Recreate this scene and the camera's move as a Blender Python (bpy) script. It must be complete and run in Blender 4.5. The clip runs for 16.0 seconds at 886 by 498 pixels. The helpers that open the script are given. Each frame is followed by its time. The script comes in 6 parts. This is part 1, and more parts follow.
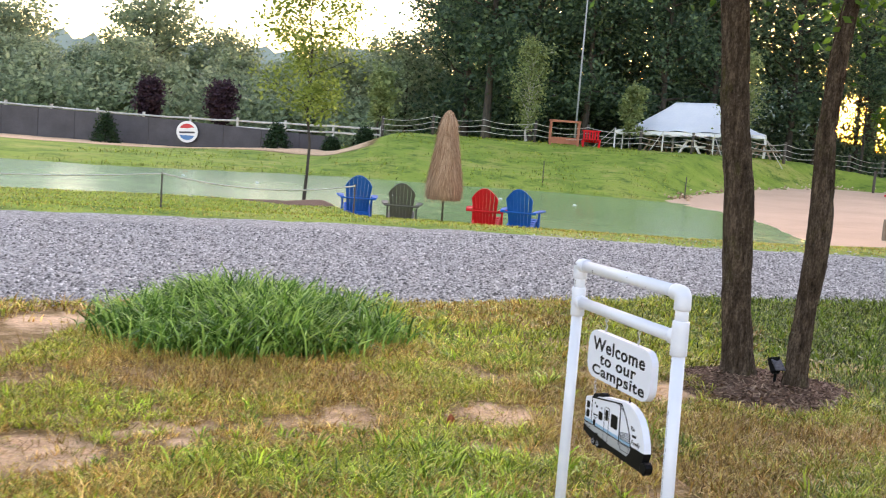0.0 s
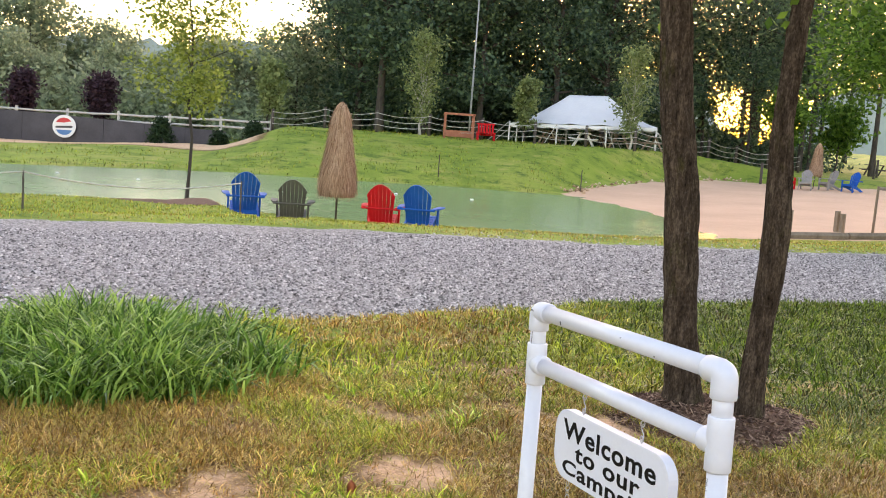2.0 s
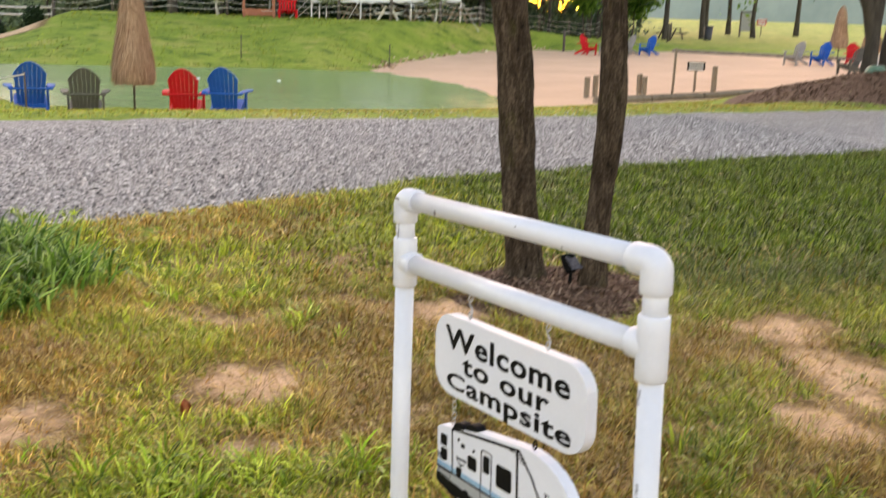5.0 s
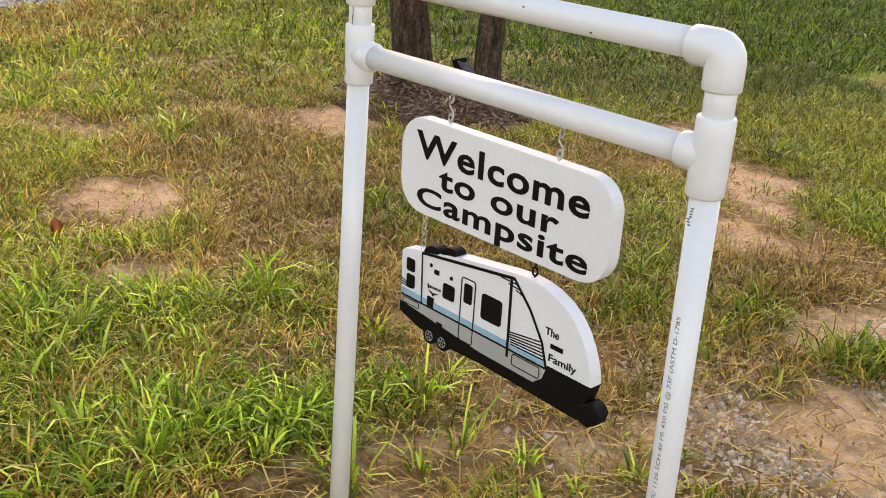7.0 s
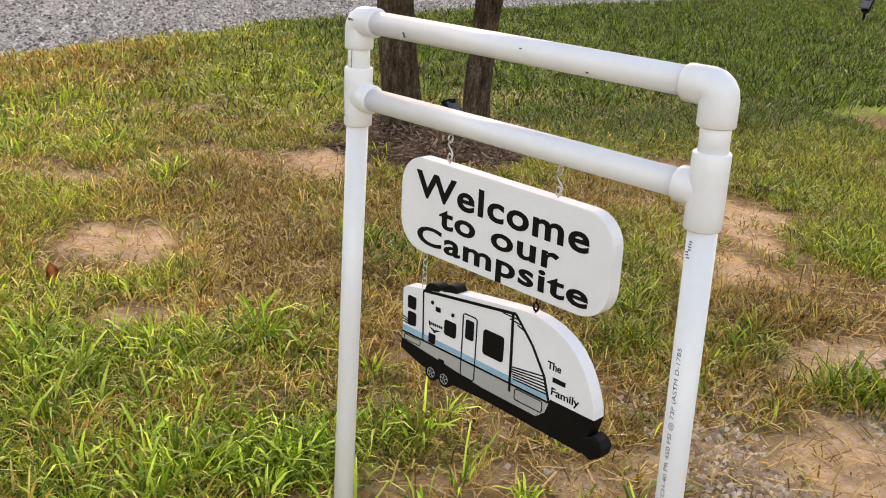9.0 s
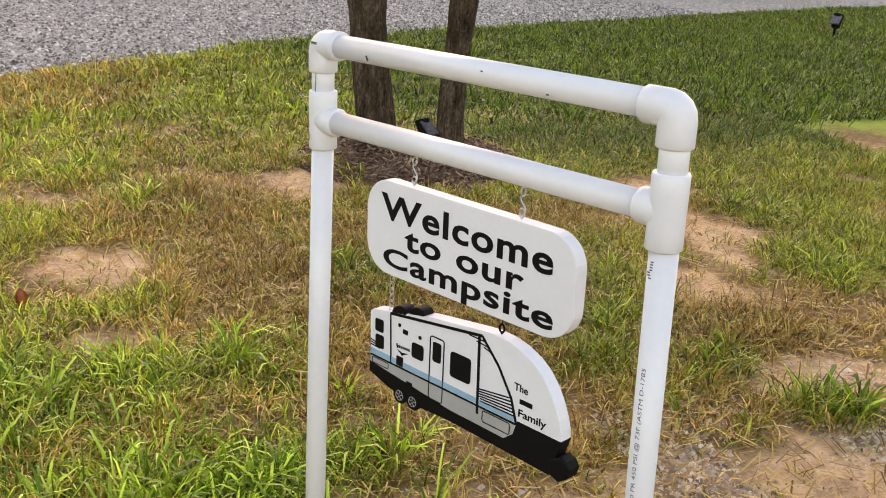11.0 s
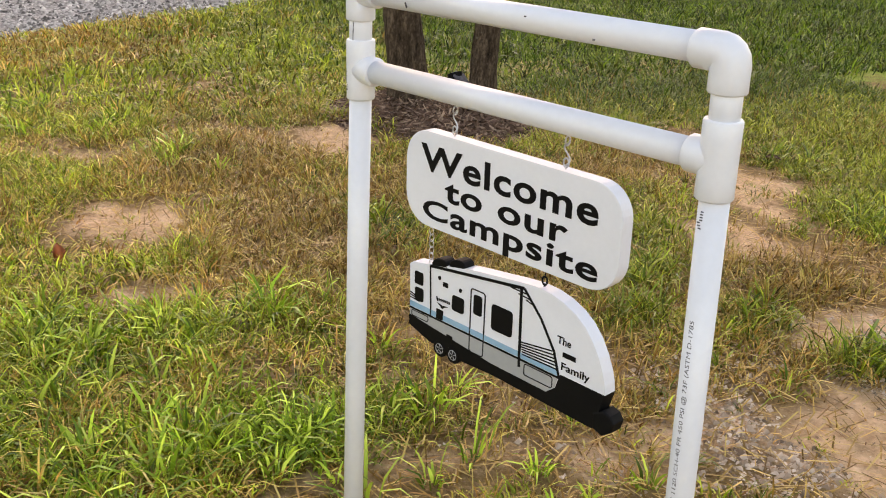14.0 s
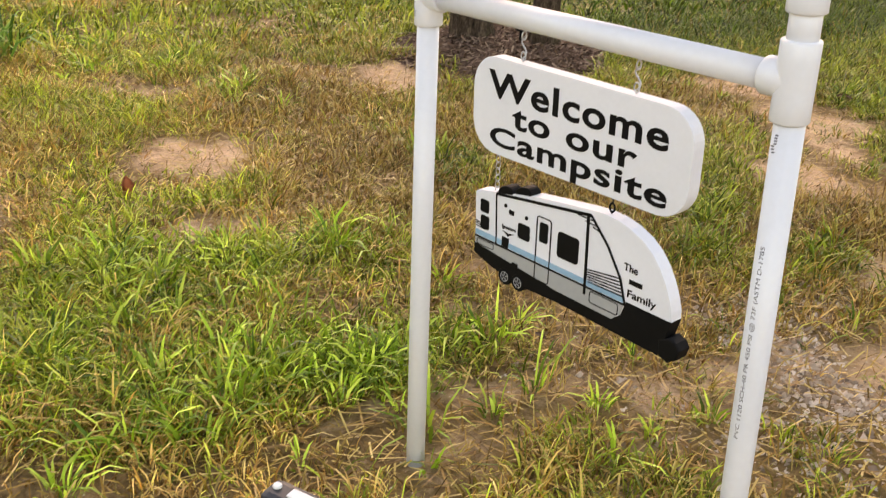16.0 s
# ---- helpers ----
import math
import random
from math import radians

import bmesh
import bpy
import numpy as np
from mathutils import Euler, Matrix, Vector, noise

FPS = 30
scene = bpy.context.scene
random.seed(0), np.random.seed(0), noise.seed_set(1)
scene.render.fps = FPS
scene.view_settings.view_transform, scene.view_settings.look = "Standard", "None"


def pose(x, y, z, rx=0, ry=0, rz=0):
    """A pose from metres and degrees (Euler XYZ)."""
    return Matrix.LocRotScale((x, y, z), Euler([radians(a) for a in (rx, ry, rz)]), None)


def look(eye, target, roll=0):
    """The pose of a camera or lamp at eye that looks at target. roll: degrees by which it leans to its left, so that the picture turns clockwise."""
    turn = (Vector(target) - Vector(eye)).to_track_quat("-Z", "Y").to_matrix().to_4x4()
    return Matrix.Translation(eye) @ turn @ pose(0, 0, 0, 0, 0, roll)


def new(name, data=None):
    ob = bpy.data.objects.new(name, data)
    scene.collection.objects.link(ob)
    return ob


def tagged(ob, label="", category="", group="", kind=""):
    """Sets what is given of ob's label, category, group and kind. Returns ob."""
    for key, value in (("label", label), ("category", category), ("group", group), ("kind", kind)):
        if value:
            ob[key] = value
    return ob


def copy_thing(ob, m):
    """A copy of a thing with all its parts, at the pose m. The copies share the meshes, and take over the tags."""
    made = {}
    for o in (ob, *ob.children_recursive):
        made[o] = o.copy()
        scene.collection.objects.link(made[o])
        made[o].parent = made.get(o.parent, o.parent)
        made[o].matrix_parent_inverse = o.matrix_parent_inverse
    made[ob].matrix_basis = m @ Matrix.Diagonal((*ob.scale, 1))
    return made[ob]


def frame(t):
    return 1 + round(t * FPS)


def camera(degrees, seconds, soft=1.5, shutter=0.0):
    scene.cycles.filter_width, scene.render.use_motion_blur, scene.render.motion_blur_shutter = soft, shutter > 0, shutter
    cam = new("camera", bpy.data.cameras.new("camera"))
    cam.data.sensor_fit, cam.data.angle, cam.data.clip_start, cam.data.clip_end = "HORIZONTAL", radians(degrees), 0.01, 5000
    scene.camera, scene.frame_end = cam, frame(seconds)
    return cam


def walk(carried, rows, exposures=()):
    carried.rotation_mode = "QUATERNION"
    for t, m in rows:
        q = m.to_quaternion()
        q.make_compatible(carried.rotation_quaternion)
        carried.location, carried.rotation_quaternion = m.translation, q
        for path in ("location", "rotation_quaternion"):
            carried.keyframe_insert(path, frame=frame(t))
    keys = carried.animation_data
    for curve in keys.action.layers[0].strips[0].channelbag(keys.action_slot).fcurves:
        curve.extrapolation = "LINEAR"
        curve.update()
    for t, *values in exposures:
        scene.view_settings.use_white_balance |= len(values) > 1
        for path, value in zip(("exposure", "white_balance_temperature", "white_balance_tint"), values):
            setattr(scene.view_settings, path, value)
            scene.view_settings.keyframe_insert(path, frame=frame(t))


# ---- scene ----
cam = camera(47.52, 16.0, soft=1.0, shutter=0.3)
# seconds, x, y, z, yaw, pitch, roll
ROWS = [
    (0.0, -0.054, 0.278, 1.318, 0.88, -6.55, 4.29),
    (0.5, 0.008, 0.555, 1.341, -0.90, -6.32, 4.46),
    (1.0, -0.025, 0.830, 1.326, -2.68, -5.84, 6.63),
    (1.5, -0.113, 1.050, 1.313, -6.76, -6.12, 4.92),
    (2.0, -0.078, 1.264, 1.305, -5.17, -6.47, 4.07),
    (2.5, -0.003, 1.393, 1.318, -5.36, -6.07, 3.99),
    (3.0, 0.021, 1.471, 1.307, -12.96, -6.20, 4.69),
    (3.5, -0.033, 1.475, 1.300, -17.47, -7.05, 5.34),
    (4.0, -0.070, 1.502, 1.299, -18.91, -7.59, 5.70),
    (4.5, -0.112, 1.556, 1.279, -18.51, -8.34, 4.93),
    (5.0, -0.098, 1.635, 1.258, -16.18, -12.74, 1.94),
    (5.2, -0.071, 1.706, 1.241, -14.82, -15.90, 0.84),
    (5.7, -0.100, 1.800, 1.215, -17.00, -20.60, 1.60),
    (6.4, -0.155, 1.900, 1.180, -22.60, -22.90, 3.40),
    (7.3, -0.194, 1.947, 1.159, -26.40, -22.88, 4.87),
    (7.5, -0.197, 1.944, 1.163, -26.42, -22.85, 4.79),
    (8.0, -0.203, 1.935, 1.163, -26.13, -22.40, 3.82),
    (8.5, -0.209, 1.929, 1.164, -26.35, -21.62, 3.55),
    (9.0, -0.211, 1.931, 1.165, -26.42, -20.65, 3.94),
    (9.5, -0.211, 1.927, 1.168, -26.53, -20.33, 4.21),
    (10.0, -0.204, 1.925, 1.172, -27.20, -19.85, 4.03),
    (10.2, -0.200, 1.923, 1.174, -27.59, -19.48, 3.89),
    (12.3, -0.189, 1.933, 1.162, -26.43, -20.06, 2.39),
    (12.5, -0.188, 1.928, 1.161, -26.28, -20.65, 2.35),
    (13.0, -0.182, 1.921, 1.162, -26.72, -21.42, 2.44),
    (13.5, -0.187, 1.930, 1.159, -26.78, -21.79, 2.66),
    (14.0, -0.197, 1.949, 1.157, -25.91, -22.14, 2.86),
    (14.5, -0.201, 1.953, 1.157, -25.23, -22.64, 2.80),
    (15.0, -0.200, 1.956, 1.151, -24.83, -23.10, 2.62),
    (15.5, -0.204, 1.951, 1.150, -24.39, -23.46, 2.56),
    (16.0, -0.213, 1.940, 1.136, -22.48, -25.43, 2.10),
]


def aim(x, y, z, yaw, pitch, roll):
    a, b = radians(yaw), radians(pitch)
    eye = Vector((x, y, z))
    return look(eye, eye + Vector((-math.sin(a) * math.cos(b), math.cos(a) * math.cos(b), math.sin(b))), roll)


walk(cam, [(r[0], aim(*r[1:])) for r in ROWS], exposures=[(0.0, 3.48, 6300, 34), (3.0, 3.42, 6900, 34), (4.5, 3.4, 7150, 33), (7.5, 3.31, 7250, 32), (15.0, 3.32, 7250, 32), (16.0, 3.4, 7500, 33)])

# ---- world and sun ----
SUN_YAW, SUN_UP = radians(22.5), radians(2.5)      # the low sun stands behind the woods beyond the beach
world = bpy.data.worlds.new("sky")
scene.world = world
world.use_nodes = True
wn = world.node_tree
sky = wn.nodes.new("ShaderNodeTexSky")
sky.sky_type, sky.sun_disc = "NISHITA", False
sky.sun_elevation, sky.sun_rotation = SUN_UP, SUN_YAW
sky.air_density, sky.dust_density, sky.ozone_density = 1.0, 0.8, 1.0
wn.nodes["Background"].inputs[1].default_value = 0.15
wn.links.new(sky.outputs[0], wn.nodes["Background"].inputs[0])
lamp = bpy.data.lights.new("sun", "SUN")
lamp.energy, lamp.angle, lamp.color = 0.32, radians(40), (1.0, 0.86, 0.68)
sun = new("sun", lamp)
sun.matrix_world = look(Vector((math.sin(SUN_YAW), math.cos(SUN_YAW), math.tan(radians(27)))) * 50, (0, 0, 0))


# ---- materials ----
def nodes_of(name):
    m = bpy.data.materials.new(name)
    m.use_nodes = True
    t = m.node_tree
    return m, t, t.nodes["Principled BSDF"]


def ramp(t, src, stops):
    r = t.nodes.new("ShaderNodeValToRGB")
    els = r.color_ramp.elements
    while len(els) < len(stops):
        els.new(0.5)
    for e, (p, c) in zip(els, stops):
        e.position, e.color = p, (*c, 1)
    t.links.new(src, r.inputs[0])
    return r.outputs[0]


def noise_tex(t, scale, detail=6.0, rough=0.6, vec=None, stretch=None):
    n = t.nodes.new("ShaderNodeTexNoise")
    n.inputs["Scale"].default_value, n.inputs["Detail"].default_value, n.inputs["Roughness"].default_value = scale, detail, rough
    if vec is None:
        vec = t.nodes.new("ShaderNodeTexCoord").outputs["Object"]
    if stretch:
        mp = t.nodes.new("ShaderNodeMapping")
        mp.inputs["Scale"].default_value = stretch
        t.links.new(vec, mp.inputs[0])
        vec = mp.outputs[0]
    t.links.new(vec, n.inputs["Vector"])
    return n.outputs["Fac"]


def mix(t, fac, a, b, mode="MIX"):
    n = t.nodes.new("ShaderNodeMix")
    n.data_type, n.blend_type = "RGBA", mode
    for sock, val in ((n.inputs[0], fac), (n.inputs[6], a), (n.inputs[7], b)):
        if isinstance(val, (int, float)):
            sock.default_value = val
        elif isinstance(val, tuple):
            sock.default_value = (*val, 1)
        else:
            t.links.new(val, sock)
    return n.outputs[2]


def math_node(t, op, a, b=0.0, clamp=False):
    n = t.nodes.new("ShaderNodeMath")
    n.operation, n.use_clamp = op, clamp
    for sock, val in ((n.inputs[0], a), (n.inputs[1], b)):
        if isinstance(val, (int, float)):
            sock.default_value = val
        else:
            t.links.new(val, sock)
    return n.outputs[0]


def bump(t, bsdf, height, strength, distance):
    n = t.nodes.new("ShaderNodeBump")
    n.inputs["Strength"].default_value, n.inputs["Distance"].default_value = strength, distance
    t.links.new(height, n.inputs["Height"])
    t.links.new(n.outputs[0], bsdf.inputs["Normal"])


def surf(name, dark, light, scale=8.0, rough=0.6, rel=0.3, fine=60.0, dist=0.004, metal=0.0, stretch=None, vary=0.0, gloss=0.5):
    """A surface of two tones: broad mottling, fine grain, relief; vary: lightness from thing to thing."""
    m, t, b = nodes_of(name)
    broad, grain = noise_tex(t, scale, stretch=stretch), noise_tex(t, fine, 4, stretch=stretch)
    both = math_node(t, "ADD", math_node(t, "MULTIPLY", broad, 0.65), math_node(t, "MULTIPLY", grain, 0.35))
    col = ramp(t, both, ((0.32, dark), (0.68, light)))
    if vary:
        info = t.nodes.new("ShaderNodeObjectInfo")
        val = math_node(t, "ADD", math_node(t, "MULTIPLY", info.outputs["Random"], 2 * vary), 1 - vary)
        hsv = t.nodes.new("ShaderNodeHueSaturation")
        t.links.new(val, hsv.inputs["Value"])
        t.links.new(col, hsv.inputs["Color"])
        col = hsv.outputs[0]
    t.links.new(col, b.inputs["Base Color"])
    b.inputs["Roughness"].default_value, b.inputs["Metallic"].default_value, b.inputs["Specular IOR Level"].default_value = rough, metal, gloss
    if rel:
        bump(t, b, both, rel, dist)
    return m


def leafy(name, stops, trans=0.35, rough=0.55, attr=None, dry=None, gloss=0.2):
    """Leaves or blades: tone by island, light passes through; attr names the share of dry matter."""
    m, t, b = nodes_of(name)
    geo = t.nodes.new("ShaderNodeNewGeometry")
    col = ramp(t, geo.outputs["Random Per Island"], stops)
    if attr:
        a = t.nodes.new("ShaderNodeAttribute")
        a.attribute_name = attr
        col = mix(t, a.outputs["Fac"], col, ramp(t, geo.outputs["Random Per Island"], dry))
        tone = t.nodes.new("ShaderNodeAttribute")
        tone.attribute_name = "tone"
        hsv = t.nodes.new("ShaderNodeHueSaturation")
        t.links.new(tone.outputs["Fac"], hsv.inputs["Value"])
        t.links.new(col, hsv.inputs["Color"])
        col = hsv.outputs[0]
    t.links.new(col, b.inputs["Base Color"])
    b.inputs["Roughness"].default_value = rough
    b.inputs["Specular IOR Level"].default_value = gloss
    tl = t.nodes.new("ShaderNodeBsdfTranslucent")
    t.links.new(col, tl.inputs[0])
    mx = t.nodes.new("ShaderNodeMixShader")
    mx.inputs[0].default_value = trans
    t.links.new(b.outputs[0], mx.inputs[1])
    t.links.new(tl.outputs[0], mx.inputs[2])
    t.links.new(mx.outputs[0], t.nodes["Material Output"].inputs[0])
    return m


PVC = surf("white_pvc", (0.63, 0.655, 0.715), (0.70, 0.725, 0.79), 5, 0.32, 0.05, 90, 0.001)
BOARD = surf("white_board", (0.66, 0.685, 0.755), (0.72, 0.745, 0.82), 9, 0.45, 0.08, 120, 0.001)
BLACK = surf("black_paint", (0.002, 0.002, 0.0025), (0.005, 0.005, 0.006), 20, 0.6, 0.05, 100, 0.001, gloss=0.12)
INK = surf("dark_ink", (0.03, 0.03, 0.04), (0.10, 0.10, 0.12), 60, 0.6, 0)
GREYPAINT = surf("grey_paint", (0.30, 0.315, 0.33), (0.36, 0.375, 0.39), 20, 0.45, 0.05, 100, 0.001)
BLUESTRIPE = surf("pale_blue_paint", (0.16, 0.33, 0.5), (0.28, 0.46, 0.62), 20, 0.45, 0.05, 100, 0.001)
STEEL = surf("zinc_steel", (0.45, 0.45, 0.46), (0.65, 0.65, 0.66), 60, 0.3, 0.1, 200, 0.001, 1.0)


def bark_material():
    """Furrowed grey-brown bark with flecks of lichen and olive moss."""
    m, t, b = nodes_of("grey_brown_bark")
    lines, grain = noise_tex(t, 36, 7, 0.7, stretch=(1, 1, 0.22)), noise_tex(t, 110, 4, stretch=(1, 1, 0.5))
    both = math_node(t, "ADD", math_node(t, "MULTIPLY", lines, 0.65), math_node(t, "MULTIPLY", grain, 0.35))
    col = ramp(t, both, ((0.34, (0.007, 0.0045, 0.003)), (0.50, (0.062, 0.044, 0.031)), (0.68, (0.19, 0.145, 0.105))))
    moss = ramp(t, noise_tex(t, 5.0, 9, 0.72, stretch=(1, 1, 0.5)), ((0.56, (0, 0, 0)), (0.68, (0.7, 0.7, 0.7))))
    col = mix(t, moss, col, ramp(t, grain, ((0.3, (0.03, 0.03, 0.008)), (0.7, (0.10, 0.095, 0.03)))))
    lichen = ramp(t, noise_tex(t, 21, 6, 0.7), ((0.64, (0, 0, 0)), (0.70, (0.5, 0.5, 0.5))))
    col = mix(t, lichen, col, (0.20, 0.19, 0.155))
    t.links.new(col, b.inputs["Base Color"])
    b.inputs["Roughness"].default_value, b.inputs["Specular IOR Level"].default_value = 0.95, 0.1
    bump(t, b, both, 1.0, 0.03)
    return m


BARK = bark_material()
FARBARK = surf("dark_bark", (0.024, 0.02, 0.016), (0.085, 0.07, 0.056), 3, 0.9, 0.6, 12, 0.03, stretch=(1, 1, 0.25))
BIRCH = surf("pale_bark", (0.35, 0.33, 0.30), (0.6, 0.58, 0.54), 4, 0.8, 0.4, 20, 0.01)
RED = surf("red_plastic", (0.50, 0.012, 0.016), (0.66, 0.022, 0.025), 4, 0.6, 0.1, 60, 0.002, gloss=0.12)
BLUE = surf("blue_plastic", (0.007, 0.072, 0.33), (0.012, 0.115, 0.46), 4, 0.6, 0.1, 60, 0.002, gloss=0.12)
GREYPL = surf("grey_brown_plastic", (0.085, 0.08, 0.068), (0.13, 0.122, 0.105), 4, 0.6, 0.15, 60, 0.002, gloss=0.12)
TAUPE = surf("taupe_plastic", (0.22, 0.2, 0.19), (0.32, 0.3, 0.28), 4, 0.5, 0.1, 60, 0.002)
WHITEPL = surf("white_plastic", (0.7, 0.7, 0.7), (0.8, 0.8, 0.8), 4, 0.4, 0.05, 60, 0.002)
THATCH = leafy("thatch", ((0.0, (0.24, 0.13, 0.075)), (0.5, (0.50, 0.31, 0.19)), (1.0, (0.70, 0.50, 0.34))), 0.15, 0.8)
THATCHCORE = surf("thatch_core", (0.16, 0.09, 0.045), (0.36, 0.22, 0.12), 10, 0.9, 0.8, 60, 0.02, stretch=(1, 1, 0.15))
CANVAS = surf("white_canvas", (0.72, 0.74, 0.78), (0.83, 0.84, 0.86), 0.8, 0.6, 0.1, 8, 0.02)
ROPE = surf("pale_rope", (0.42, 0.40, 0.36), (0.6, 0.58, 0.53), 20, 0.8, 0.4, 200, 0.003)
WOODOLD = surf("weathered_wood", (0.14, 0.105, 0.075), (0.33, 0.26, 0.19), 6, 0.8, 0.6, 40, 0.006, stretch=(1, 1, 0.15), vary=0.12)
WOODDARK = surf("dark_wood", (0.04, 0.034, 0.03), (0.12, 0.10, 0.085), 6, 0.85, 0.6, 40, 0.006, stretch=(1, 1, 0.15), vary=0.12)
WOODRED = surf("red_stained_wood", (0.30, 0.10, 0.055), (0.45, 0.17, 0.10), 6, 0.75, 0.4, 40, 0.005, vary=0.1)
RAILWOOD = surf("whitewashed_rail", (0.36, 0.34, 0.30), (0.62, 0.60, 0.56), 5, 0.8, 0.5, 40, 0.006)
WALLDARK = surf("dark_panel", (0.045, 0.042, 0.05), (0.085, 0.08, 0.09), 1.2, 0.75, 0.4, 14, 0.02)
LEAF_NEAR = leafy("maple_leaves", ((0.0, (0.035, 0.085, 0.013)), (0.5, (0.085, 0.175, 0.024)), (1.0, (0.18, 0.31, 0.045))), 0.55)
LEAF_YOUNG = leafy("young_maple_leaves", ((0.0, (0.12, 0.17, 0.03)), (0.6, (0.25, 0.31, 0.06)), (1.0, (0.40, 0.44, 0.11))), 0.5)
# woodland green is dulled and blued, with humid haze painted into it
LEAF_WOOD_HAZED = leafy("hazed_woodland_leaves", ((0.0, (0.034, 0.066, 0.046)), (0.6, (0.088, 0.145, 0.086)), (1.0, (0.17, 0.25, 0.115))), 0.35)
# hedge colour is paled towards grey to paint in distant haze
LEAF_HEDGE_HAZED = leafy("hazed_hedgerow_leaves", ((0.0, (0.14, 0.19, 0.12)), (0.6, (0.26, 0.33, 0.19)), (1.0, (0.36, 0.42, 0.25))), 0.5)
LEAF_PALE = leafy("birch_leaves", ((0.0, (0.15, 0.20, 0.07)), (0.6, (0.27, 0.33, 0.13)), (1.0, (0.40, 0.46, 0.2))), 0.5)
LEAF_PURPLE = leafy("purple_leaves", ((0.0, (0.03, 0.017, 0.024)), (1.0, (0.075, 0.04, 0.055))), 0.2)
LEAF_BUSH = leafy("evergreen_leaves", ((0.0, (0.012, 0.03, 0.012)), (1.0, (0.035, 0.07, 0.026))), 0.2)
BLADES = leafy("grass_blades", ((0.0, (0.055, 0.095, 0.004)), (0.45, (0.22, 0.31, 0.014)), (1.0, (0.58, 0.67, 0.05))), 0.15, 0.45,
               "dry", ((0.0, (0.19, 0.082, 0.016)), (0.5, (0.56, 0.30, 0.07)), (1.0, (0.90, 0.62, 0.23))))
TALL = leafy("tall_grass_blades", ((0.0, (0.025, 0.075, 0.008)), (0.5, (0.13, 0.27, 0.035)), (1.0, (0.44, 0.62, 0.14))), 0.3, 0.4)
# lush grass whose dark green also carries painted shade from the trees
SHADEGREEN = leafy("lush_shaded_blades", ((0.0, (0.015, 0.042, 0.003)), (0.5, (0.078, 0.16, 0.008)), (1.0, (0.28, 0.43, 0.026))), 0.2, 0.45,
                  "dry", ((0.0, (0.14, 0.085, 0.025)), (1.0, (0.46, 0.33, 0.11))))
WEED = leafy("weed_blades", ((0.0, (0.04, 0.11, 0.005)), (0.5, (0.28, 0.47, 0.02)), (1.0, (0.74, 0.90, 0.10))), 0.18, 0.4, "dry", ((0.0, (0.20, 0.13, 0.03)), (1.0, (0.55, 0.42, 0.14))))
CHIPS = leafy("bark_chips", ((0.0, (0.05, 0.028, 0.018)), (0.6, (0.16, 0.095, 0.063)), (1.0, (0.36, 0.25, 0.175))), 0.0, 0.9)
STONES = leafy("grey_gravel", ((0.0, (0.06, 0.057, 0.054)), (0.5, (0.27, 0.255, 0.24)), (0.9, (0.52, 0.50, 0.47)), (1.0, (0.72, 0.69, 0.65))), 0.0, 0.85)
GREYSTONES = leafy("brown_grey_stones", ((0.0, (0.17, 0.115, 0.075)), (0.5, (0.50, 0.365, 0.25)), (1.0, (0.80, 0.65, 0.51))), 0.0, 0.85)
PEBBLES = leafy("brown_pebbles", ((0.0, (0.20, 0.115, 0.06)), (0.5, (0.50, 0.33, 0.20)), (1.0, (0.74, 0.60, 0.44))), 0.0, 0.85)
GREENBAG = surf("green_rock_cover", (0.05, 0.12, 0.085), (0.14, 0.26, 0.19), 8, 0.5, 0.6, 40, 0.02)
BINPL = surf("black_bin_plastic", (0.012, 0.014, 0.02), (0.03, 0.034, 0.042), 3, 0.5, 0.1, 50, 0.003)
LOGO_R = surf("logo_red", (0.5, 0.03, 0.035), (0.6, 0.04, 0.045), 4, 0.5, 0)
LOGO_B = surf("logo_blue", (0.05, 0.16, 0.38), (0.08, 0.22, 0.46), 4, 0.5, 0)


